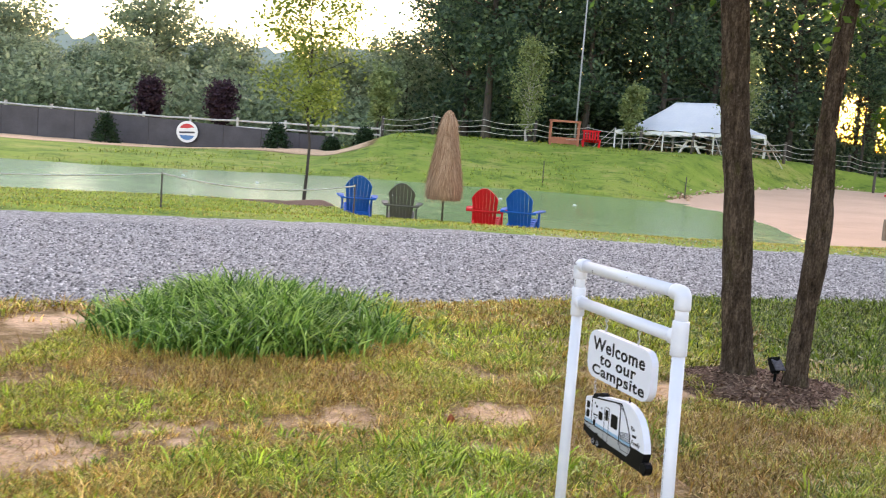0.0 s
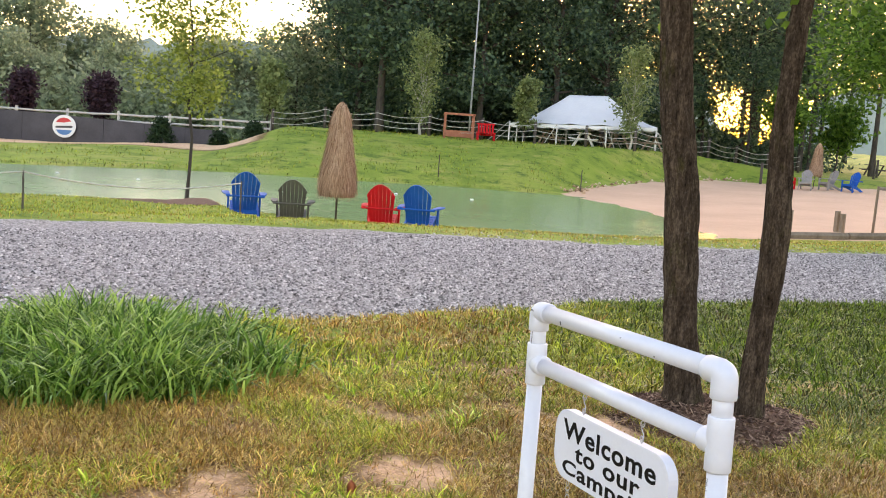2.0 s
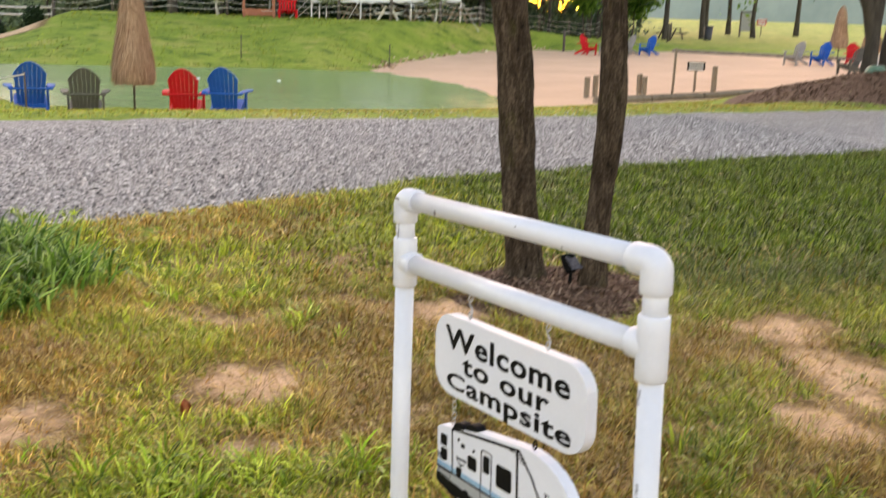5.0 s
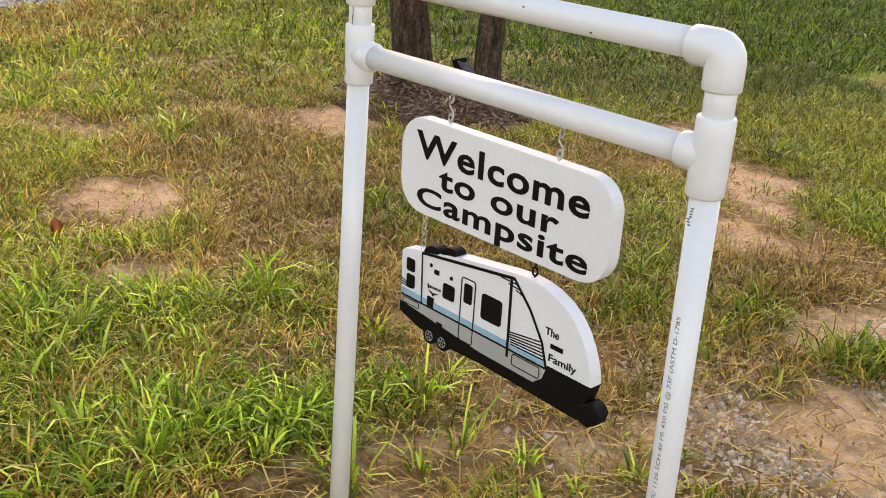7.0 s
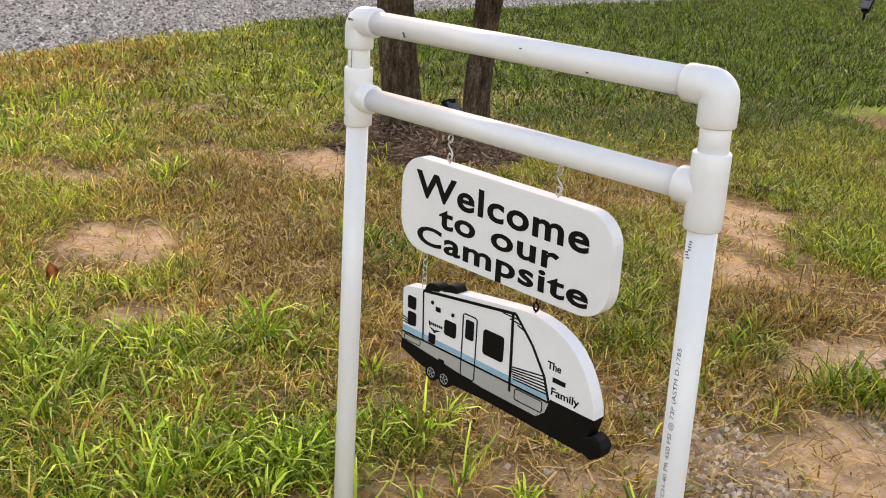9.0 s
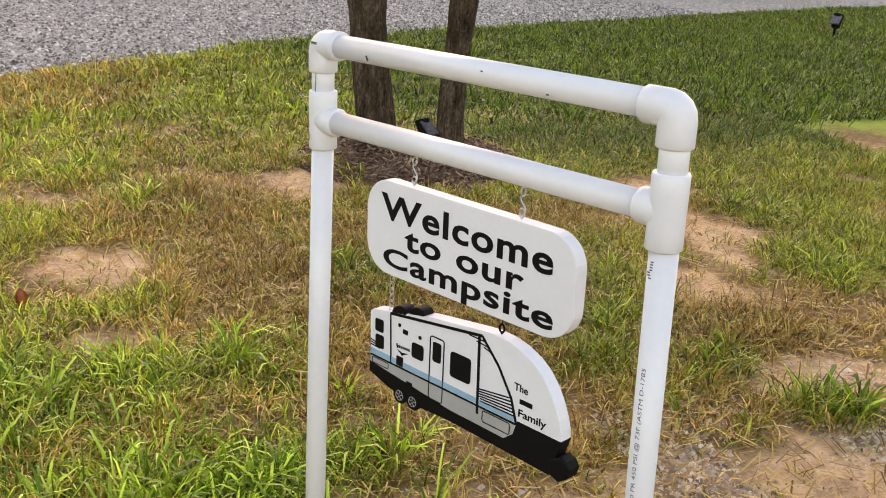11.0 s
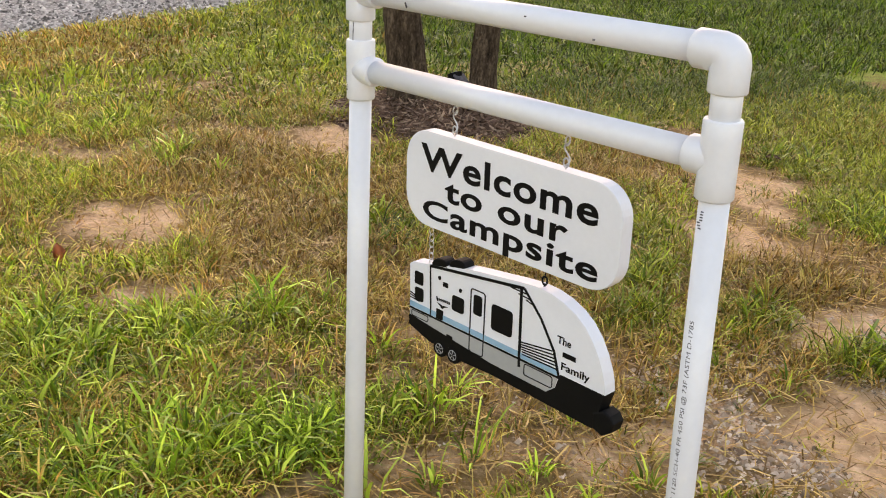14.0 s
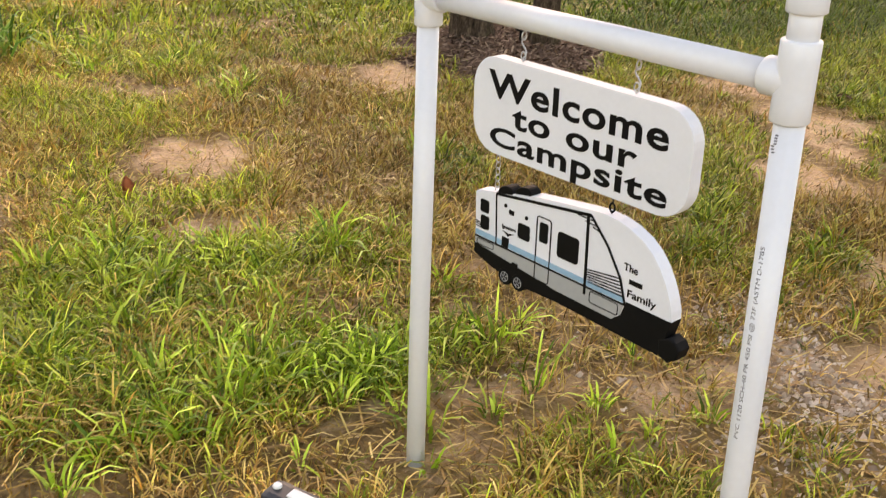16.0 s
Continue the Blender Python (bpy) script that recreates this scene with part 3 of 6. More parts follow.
def pipe_sign():
    s = thing("yard_sign_frame", SIGN, "white plastic pipe sign frame pushed into the grass", "sign")

    def run(name, pts, r=PIPE_R):
        bm = bmesh.new()
        tube(bm, pts, [r] * len(pts), 32)
        return part(name, bm, PVC, s, smooth=True)

    run("top_pipe", [(0.03, 0, 0), (WIDE - 0.03, 0.001, 0)])
    run("cross_pipe", [(0.03, DROP, 0), (WIDE - 0.03, DROP, 0)])
    run("stub_pipe", [(0, -0.02, 0), (0, -0.09, 0)])
    run("stub_pipe", [(WIDE, -0.02, 0), (WIDE + 0.001, -0.09, 0)])
    run("leg_pipe", [(0, -0.13, 0), (-0.012, -0.5, 0.0), (-0.032, -1.12, 0)])
    run("leg_pipe", [(WIDE + 0.001, -0.13, 0), (WIDE + 0.006, -0.5, 0), (WIDE + 0.014, -1.16, 0)])

    def elbow(x, way):
        bm = bmesh.new()
        arc = [(x + way * (0.012 - 0.012 * math.cos(a)), -0.012 + 0.012 * math.sin(a), 0) for a in (0, 0.4, 0.8, 1.17, 1.5708)]
        body = [(x, -0.041, 0), (x, -0.0395, 0), (x, -0.026, 0), *arc, (x + way * 0.026, 0, 0), (x + way * 0.0395, 0, 0), (x + way * 0.041, 0, 0)]
        tube(bm, body, [FIT_R - 0.001, FIT_R] + [FIT_R] + [FIT_R * 1.0] * 5 + [FIT_R, FIT_R, FIT_R - 0.001], 32)
        part("elbow", bm, PVC, s, smooth=True)

    def tee(x, way):
        bm = bmesh.new()
        tube(bm, [(x, DROP + 0.0435, 0), (x, DROP + 0.042, 0), (x, DROP + 0.02, 0), (x, DROP - 0.02, 0), (x, DROP - 0.042, 0), (x, DROP - 0.0435, 0)],
             [FIT_R - 0.001, FIT_R, FIT_R, FIT_R, FIT_R, FIT_R - 0.001], 32)
        tube(bm, [(x, DROP, 0), (x + way * 0.024, DROP, 0), (x + way * 0.034, DROP, 0), (x + way * 0.0355, DROP, 0)], [FIT_R * 0.98, FIT_R, FIT_R, FIT_R - 0.001], 32)
        part("tee", bm, PVC, s, smooth=True)

    elbow(0, 1)
    elbow(WIDE, -1)
    tee(0, 1)
    tee(WIDE, -1)
    # printing down the leg and makers' marks on the fittings
    bm = lettering("PVC 1120 SCH-40 PR 450 PSI @ 73F (ASTM D-1785", 0.0075, 0.0, 0.0001, 1.0)
    lo, hi = min(v.co.x for v in bm.verts), max(v.co.x for v in bm.verts)
    for v in bm.verts:
        run_v = (v.co.x - lo) / (hi - lo)
        v.co = Vector((WIDE + 0.0095 - v.co.y - 0.004 + 0.004 * (1 - run_v), -0.545 + 0.25 * run_v, PIPE_R - 0.0001 + v.co.z))
    part("pipe_printing", bm, INK, s, "small dark printing along the pipe")
    bm = bmesh.new()
    rnd = random.Random(4)
    for cx, cy, n, r in ((-0.008, -0.115, 9, FIT_R), (0.0, 0.003, 6, FIT_R), (WIDE - 0.004, -0.168, 7, PIPE_R)):
        for k in range(n):
            up = cy == 0.003
            bx = cx + (0.0022 * k if up else rnd.uniform(-0.002, 0.003))
            by = cy + (rnd.uniform(-0.001, 0.001) if up else -0.0032 * k)
            zz = math.sqrt(max(r * r - (0 if up else (bx if cx < 0.1 else bx - WIDE) ** 2) - (by * by if up else 0), 1e-6))
            box(bm, (0.0012 if up else 0.0035, 0.0035 if up else 0.0014, 0.0005), (bx, by, zz))
    tagged(part("maker_mark", bm, INK, s, "blurred dark maker's marks"), kind="stuff")
    bm = bmesh.new()
    box(bm, (0.0009, 0.016, 0.0006), (0.004, -0.05, PIPE_R))
    box(bm, (0.001, 0.014, 0.0006), (0.003, -0.062, PIPE_R))
    box(bm, (0.003, 0.008, 0.0006), (0.118, -0.006, PIPE_R), Matrix.Rotation(0.5, 3, "Z"))
    for u, v in ((0.334, 0.005), (0.44, -0.008)):
        box(bm, (0.004, 0.002, 0.0005), (u, v, PIPE_R - 0.0007))
    tagged(part("scuff", bm, INK, s, "dark scuff marks on the pipe"), kind="stuff")
    bm = bmesh.new()
    box(bm, (0.003, 0.17, 0.0006), (WIDE + 0.010, -0.40, 0.0142), Matrix.Rotation(0.02, 3, "Z"))
    part("scratch", bm, GREYPAINT, s, "long grey scratch down the pipe")
    return s


pipe_sign()


def eye_link(bm, p, r, wire, axis):
    """A small wire ring round a point; axis 0: seen face on, 1: edge on."""
    n = 14
    ring = []
    for k in range(n + 1):
        a = 2 * math.pi * k / n
        off = (r * math.cos(a), r * 1.4 * math.sin(a), 0) if axis == 0 else (0, r * 1.4 * math.sin(a), r * math.cos(a))
        ring.append(Vector(p) + Vector(off))
    tube(bm, ring, [wire] * (n + 1), 6, caps=False)


def hanger(parent, u, v0, v1):
    """A short chain between two heights."""
    bm = bmesh.new()
    step, k, v = 0.0095, 0, v1
    tube(bm, [(u, v0 - 0.006, 0), (u, v0 + 0.003, 0)], [0.0012, 0.0012], 6)
    while v > v0 + 0.002:
        eye_link(bm, (u + 0.0006 * (k % 2), v - 0.005, 0), 0.0042, 0.0007, k % 2)
        v -= step
        k += 1
    part("chain", bm, STEEL, parent, "thin zinc chain with hook", smooth=True)


def s_hook(parent, u, v0, v1):
    """An eye screw in the board's edge, an open wire hook, and an eye under the pipe."""
    bm = bmesh.new()
    tube(bm, [(u, v0 - 0.006, 0), (u, v0 + 0.003, 0)], [0.0014, 0.0014], 6)
    eye_link(bm, (u, v0 + 0.008, 0), 0.0042, 0.0012, 0)
    part("eye_screw", bm, STEEL, parent, smooth=True)
    bm = bmesh.new()
    tube(bm, [(u, v1 + 0.004, 0), (u, v1 - 0.003, 0)], [0.0014, 0.0014], 6)
    eye_link(bm, (u, v1 - 0.008, 0), 0.0042, 0.0012, 1)
    part("eye_screw", bm, STEEL, parent, smooth=True)
    bm = bmesh.new()
    lo, hi = v0 + 0.006, v1 - 0.006
    pts = [(u + 0.0065 * math.sin(2 * math.pi * k / 16 * 1.15 + 0.4), lo + (hi - lo) * k / 16, 0.0035 * math.cos(math.pi * k / 8)) for k in range(17)]
    tube(bm, pts, [0.0011] * 17, 6)
    part("wire_hook", bm, STEEL, parent, "bent zinc wire hook", smooth=True)


def split_letters(bm):
    """Parts a line of writing into its letters, by what overlaps along the line."""
    seen, runs = set(), []
    for f in bm.faces:
        if f in seen:
            continue
        todo, island = [f], []
        seen.add(f)
        while todo:
            g = todo.pop()
            island.append(g)
            for e in g.edges:
                for h in e.link_faces:
                    if h not in seen:
                        seen.add(h)
                        todo.append(h)
        xs = [v.co.x for g in island for v in g.verts]
        runs.append([min(xs), max(xs), island])
    runs.sort(key=lambda r: r[0])
    groups = []
    for lo, hi, island in runs:
        if groups and lo < groups[-1][1] - 0.35 * (hi - lo):
            groups[-1][1] = max(hi, groups[-1][1])
            groups[-1][2] += island
        else:
            groups.append([lo, hi, list(island)])
    out = []
    for _, _, faces in groups:
        new_bm, made = bmesh.new(), {}
        for g in faces:
            for v in g.verts:
                if v not in made:
                    made[v] = new_bm.verts.new(v.co)
            new_bm.faces.new([made[v] for v in g.verts])
        out.append(new_bm)
    bm.free()
    return out


def welcome_board():
    b = thing("welcome_board", SIGN @ Matrix.Translation((0, 0, 0)), "white rounded board hanging by two chains, black welcome lettering", "sign board")
    bm = bmesh.new()
    prism(bm, rounded(0.1165, -0.309, 0.499, -0.1715, 0.043, 9), -0.0105, 0.0095, 0.0012)
    part("board", bm, BOARD, b)
    for text, u0, u1, base, size, vs in (("Welcome", 0.147, 0.4635, -0.2265, 0.05, 1.05), ("to our", 0.197, 0.4185, -0.2625, 0.05, 0.92), ("Campsite", 0.153, 0.4695, -0.2975, 0.05, 0.88)):
        bm = lettering(text, size, 0.0011, 0.0004, 1.08)
        fit_box(bm, u0, base, u1, 0.0097, vs)
        for k, glyph in enumerate(split_letters(bm)):
            if text == "Campsite" and k == 0:
                for v in glyph.verts:
                    v.co.y = base + 0.002 + (v.co.y - base) * 0.86
            part("letter", glyph, BLACK, b)
    s_hook(b, 0.203, -0.1715, -0.128)
    s_hook(b, 0.400, -0.1715, -0.128)
    return b


welcome_board()


def trailer_board():
    b = thing("trailer_board", SIGN @ Matrix.Translation((0, 0, 0)), "cut-out board painted as a white travel trailer, hanging by chains", "sign board")

    def plate(name, outline, z0, z1, mat, label="", bev=0.0):
        bm = bmesh.new()
        prism(bm, outline, z0, z1, bev)
        return part(name, bm, mat, b, label)

    nose = [(0.497, -0.440), (0.4955, -0.428), (0.491, -0.413), (0.483, -0.395), (0.472, -0.377), (0.458, -0.361), (0.441, -0.349), (0.420, -0.340), (0.398, -0.335), (0.372, -0.3335), (0.342, -0.3365)]
    plate("body", [(0.129, -0.473), (0.300, -0.473), (0.420, -0.473), (0.497, -0.4405), *nose[1:], (0.250, -0.3485), (0.172, -0.3655), (0.134, -0.3725), (0.1265, -0.3775)], -0.0105, 0.0095, BOARD, "", 0.001)
    plate("chassis", [(0.1275, -0.4745), (0.150, -0.481), (0.172, -0.487), (0.230, -0.494), (0.300, -0.4905), (0.416, -0.4925), (0.482, -0.494), (0.4975, -0.4405), (0.424, -0.4405), (0.417, -0.462), (0.402, -0.4745), (0.300, -0.4735), (0.1275, -0.458)],
          -0.0108, 0.0103, BLACK, "black painted chassis and skirt")
    plate("lower_panel", [(0.129, -0.4585), (0.300, -0.4735), (0.402, -0.4745), (0.416, -0.462), (0.4205, -0.446), (0.129, -0.446)], 0.0093, 0.0101, GREYPAINT, "grey lower side panel")
    plate("stripe", [(0.129, -0.444), (0.4205, -0.444), (0.418, -0.436), (0.129, -0.4355)], 0.0093, 0.0102, BLUESTRIPE, "pale blue side stripe")

    def line(u0, v0, u1, v1, w, name="painted_line"):
        d = Vector((u1 - u0, v1 - v0)).normalized()
        n = Vector((-d.y, d.x)) * w / 2
        plate(name, [(u0 - n.x, v0 - n.y), (u1 - n.x, v1 - n.y), (u1 + n.x, v1 + n.y), (u0 + n.x, v0 + n.y)], 0.0094, 0.0106, BLACK)

    line(0.129, -0.4462, 0.421, -0.4462, 0.0026)
    line(0.349, -0.342, 0.352, -0.458, 0.0042)
    line(0.172, -0.368, 0.175, -0.448, 0.0022)
    line(0.172, -0.3675, 0.354, -0.3425, 0.0042)
    line(0.354, -0.3425, 0.386, -0.375, 0.0034)
    line(0.386, -0.375, 0.411, -0.412, 0.0034)
    line(0.411, -0.412, 0.4225, -0.447, 0.0034)
    for k in range(6):
        line(0.352 + 0.001 * k, -0.4225 - 0.0033 * k + 0.002, 0.408 + 0.0022 * k, -0.4125 - 0.0046 * k, 0.0016)
    for k in range(4):
        line(0.330 + 0.014 * k, -0.3485 - 0.0045 * k, 0.362 + 0.006 * k, -0.3490 - 0.0062 * k, 0.0014)
    for k in range(3):
        line(0.129, -0.4215 - 0.004 * k, 0.142 + 0.004 * k, -0.424 - 0.0036 * k, 0.0013)

    def window(u0, v0, u1, v1, r=0.003, name="window"):
        plate(name, rounded(u0, v0, u1, v1, r, 4), 0.0094, 0.0106, BLACK, "black painted window")

    window(0.139, -0.4045, 0.157, -0.3845)
    window(0.140, -0.4305, 0.158, -0.4095)
    window(0.219, -0.4200, 0.243, -0.3965, 0.004)
    window(0.297, -0.4215, 0.336, -0.3835, 0.005)
    window(0.262, -0.4110, 0.278, -0.3815, 0.003)
    window(0.187, -0.4440, 0.201, -0.4290, 0.001, "hatch")
    window(0.1995, -0.3905, 0.2095, -0.3835, 0.0008, "hatch")
    for u, v in ((0.192, -0.380), (0.235, -0.3855)):
        window(u - 0.0028, v - 0.003, u + 0.0028, v + 0.003, 0.0026, "lamp")

    def outline_box(u0, v0, u1, v1, r, w, name):
        out, inn = rounded(u0, v0, u1, v1, r, 5), rounded(u0 + w, v0 + w, u1 - w, v1 - w, max(r - w, 0.0005), 5)
        bm = bmesh.new()
        vo = [[bm.verts.new((u, v, z)) for u, v in ol] for ol in (out, inn) for z in (0.0096, 0.0106)]
        n = len(out)
        for i in range(n):
            j = (i + 1) % n
            bm.faces.new((vo[1][i], vo[1][j], vo[3][j], vo[3][i]))
            bm.faces.new((vo[0][i], vo[0][j], vo[1][j], vo[1][i]))
            bm.faces.new((vo[2][j], vo[2][i], vo[3][i], vo[3][j]))
        part(name, bm, BLACK, b)

    outline_box(0.2555, -0.4715, 0.2845, -0.3735, 0.005, 0.0016, "door_outline")
    outline_box(0.361, -0.4665, 0.412, -0.4485, 0.004, 0.0014, "locker_outline")
    outline_box(0.133, -0.4585, 0.170, -0.4485, 0.003, 0.0012, "locker_outline")
    plate("badge", [(0.188, -0.4195), (0.196, -0.4235), (0.199, -0.4265), (0.202, -0.4235), (0.211, -0.4195), (0.202, -0.4205), (0.199, -0.4215), (0.196, -0.4205)], 0.0096, 0.0106, BLACK, "small dark winged badge")
    bm = bmesh.new()
    for k in range(7):
        box(bm, (0.0026, 0.004 + (0.003 if k == 0 else 0), 0.0006), (0.188 + 0.0042 * k, -0.4135 + 0.0002 * k, 0.0102), Matrix.Rotation(0.3, 3, "Z"))
    part("badge_marks", bm, BLACK, b, "dark marks above the badge")
    for word, u0, u1, base in (("The", 0.415, 0.438, -0.3975), ("Family", 0.4245, 0.4715, -0.4325)):
        bm = lettering(word, 0.015, 0.0002, 0.0004, 1.0)
        fit_box(bm, u0, base, u1, 0.0098, 1.0)
        for glyph in split_letters(bm):
            part("letter", glyph, BLACK, b)
    bm = bmesh.new()
    box(bm, (0.0215, 0.0068, 0.0006), (0.4365, -0.4105, 0.0101))
    part("name_bar", bm, BLACK, b, "black bar in place of a name")
    for u in (0.196, 0.224):
        bm = bmesh.new()
        tube(bm, [(u, -0.4905, -0.010), (u, -0.4905, 0.0095), (u, -0.4905, 0.0108)], [0.0135, 0.0135, 0.0125], 28)
        wheel = part("wheel", bm, BLACK, b, "black wheel with grey spoked rim", smooth=False)
        bm = bmesh.new()
        n = 20
        tube(bm, [(u + 0.0075 * math.cos(2 * math.pi * k / n), -0.4905 + 0.0075 * math.sin(2 * math.pi * k / n), 0.011) for k in range(n + 1)], [0.0005] * (n + 1), 6, caps=False)
        for k in range(5):
            a = 2 * math.pi * k / 5 + 0.3
            box(bm, (0.0055, 0.0010, 0.0008), (u + 0.0042 * math.cos(a), -0.4905 + 0.0045 * math.sin(a), 0.011), Matrix.Rotation(a, 3, "Z"))
        part("rim", bm, GREYPAINT, wheel, "grey spoked rim")
    bm = bmesh.new()
    box(bm, (0.012, 0.014, 0.004), (0.216, -0.4690, 0.0088))
    part("step", bm, BLACK, b)
    for u, v in ((0.190, -0.3585), (0.226, -0.3495)):
        bm = bmesh.new()
        dome = [(u + 0.016 * math.cos(q), v - 0.003 + 0.0105 * math.sin(q) + 0.17 * 0.016 * math.cos(q)) for q in np.linspace(-0.2, math.pi + 0.2, 12)]
        prism(bm, dome, -0.009, 0.0098, 0.0015)
        part("roof_unit", bm, BLACK, b, "black rooftop unit")
    bm = bmesh.new()
    prism(bm, [(0.482, -0.493), (0.481, -0.470), (0.497, -0.462), (0.508, -0.4655), (0.5145, -0.474), (0.511, -0.488), (0.498, -0.4975)], -0.0105, 0.0110, 0.0025)
    part("hitch", bm, BLACK, b, "black tow hitch")
    hanger(b, 0.162, -0.370, -0.315)
    bm = bmesh.new()
    tube(bm, [(0.379, -0.339, 0), (0.379, -0.330, 0)], [0.0014, 0.0014], 6)
    eye_link(bm, (0.379, -0.326, 0), 0.0042, 0.0014, 0)
    tube(bm, [(0.379, -0.322, 0), (0.380, -0.308, 0)], [0.0009, 0.0009], 6)
    part("eye_screw", bm, BLACK, b, "small dark eye screw", smooth=True)
    return b


trailer_board()


# ---- trees ----
def leaf_mesh(rng, centres, spread, per, size, flat=0.5):
    """Folded leaves round clump centres: arrays of points and faces."""
    n = len(centres) * per
    c = np.repeat(np.asarray(centres, float), per, 0) + rng.normal(0, 1, (n, 3)) * np.asarray(spread)
    nrm = rng.normal(0, 1, (n, 3)) + np.array([0, 0, flat * 2])
    nrm /= np.linalg.norm(nrm, axis=1, keepdims=True)
    t = np.cross(nrm, rng.normal(0, 1, (n, 3)))
    t /= np.linalg.norm(t, axis=1, keepdims=True) + 1e-9
    b = np.cross(nrm, t)
    s = size * rng.uniform(0.6, 1.4, (n, 1))
    v = np.stack([c - t * s, c - b * s * 0.55 - nrm * s * 0.12, c + t * s, c + b * s * 0.55 - nrm * s * 0.12], 1).reshape(-1, 3)
    i = np.arange(n)[:, None] * 4
    return v, [np.concatenate([i + np.array([0, 1, 2]), i + np.array([0, 2, 3])])]


def limbs(rng, height, clear, reach, count, lean=(0, 0), base=0.12, rise=0.5, top=0.12, wander=0.04):
    """A trunk line and its limbs as lists of (points, radii), and the clump places along them."""
    out, spots = [], []
    n = 9
    pts = [Vector((lean[0] * k / n + rng.normal(0, wander) * (k > 0), lean[1] * k / n + rng.normal(0, wander) * (k > 0), height * k / n)) for k in range(n + 1)]
    rad = [base * (1.25 if k == 0 else 1.0) * (1 - (1 - top) * k / n) for k in range(n + 1)]
    out.append((pts, rad))
    for j in range(count):
        f = clear + (0.97 - clear) * (j + rng.uniform(0, 0.8)) / count
        k = min(int(f * n), n - 1)
        p0 = pts[k].lerp(pts[k + 1], f * n - k)
        r0 = rad[k] * 0.55
        a = j * 2.4 + rng.uniform(-0.5, 0.5)
        g = (f - clear) / (1 - clear)
        length = reach * (0.45 + 1.1 * g * (1.05 - g) * 2.0) * rng.uniform(0.75, 1.15)
        line = [p0]
        d = Vector((math.cos(a), math.sin(a), rise + 0.5 * g))
        for s in range(1, 6):
            d = (d + Vector((rng.normal(0, 0.16), rng.normal(0, 0.16), rng.normal(-0.03, 0.12)))).normalized()
            line.append(line[-1] + d * length / 5)
        out.append((line, [r0 * (1 - 0.17 * s) for s in range(6)]))
        for s in (2, 3, 4, 5):
            spots.append(line[s])
            side = Vector((rng.normal(0, 0.25), rng.normal(0, 0.25), rng.normal(0.05, 0.18))) * length
            tip = line[s] + side * 0.6
            spots.append(tip)
            out.append(([line[s - 1], line[s - 1].lerp(tip, 0.5) + Vector((0, 0, 0.03)), tip], [r0 * 0.35, r0 * 0.25, r0 * 0.1]))
    spots.append(pts[-1])
    return out, spots


def tree(name, m, label, seed, height, clear, reach, count, bark, leaves, per, spread, size, base=0.12, lean=(0, 0), rise=0.5, sides=8, wob=0.0, group="", thin=1.0, twigs=True):
    rng = np.random.default_rng(seed)
    t = thing(name, m, label, "tree", group)
    lines, spots = limbs(rng, height, clear, reach, count, lean, base, rise)
    bm = bmesh.new()
    for k, (pts, rad) in enumerate(lines):
        if k == 0 or twigs or len(pts) > 3:
            tube(bm, pts, rad, sides if k == 0 else 5, wob if k == 0 else 0, caps=False)
    part("trunk", bm, bark, t, smooth=True)
    spots = [p for p in spots if rng.uniform() < thin]
    v, f = leaf_mesh(rng, [tuple(p) for p in spots], spread, per, size)
    from_arrays("crown", v, f, leaves, t)
    return t


def at_ground(x, y, turn=0.0, sink=0.03, scale=1.0):
    return Matrix.Translation((x, y, float(ground_z(x, y)) - sink)) @ Matrix.Rotation(turn, 4, "Z") @ Matrix.Scale(scale, 4)


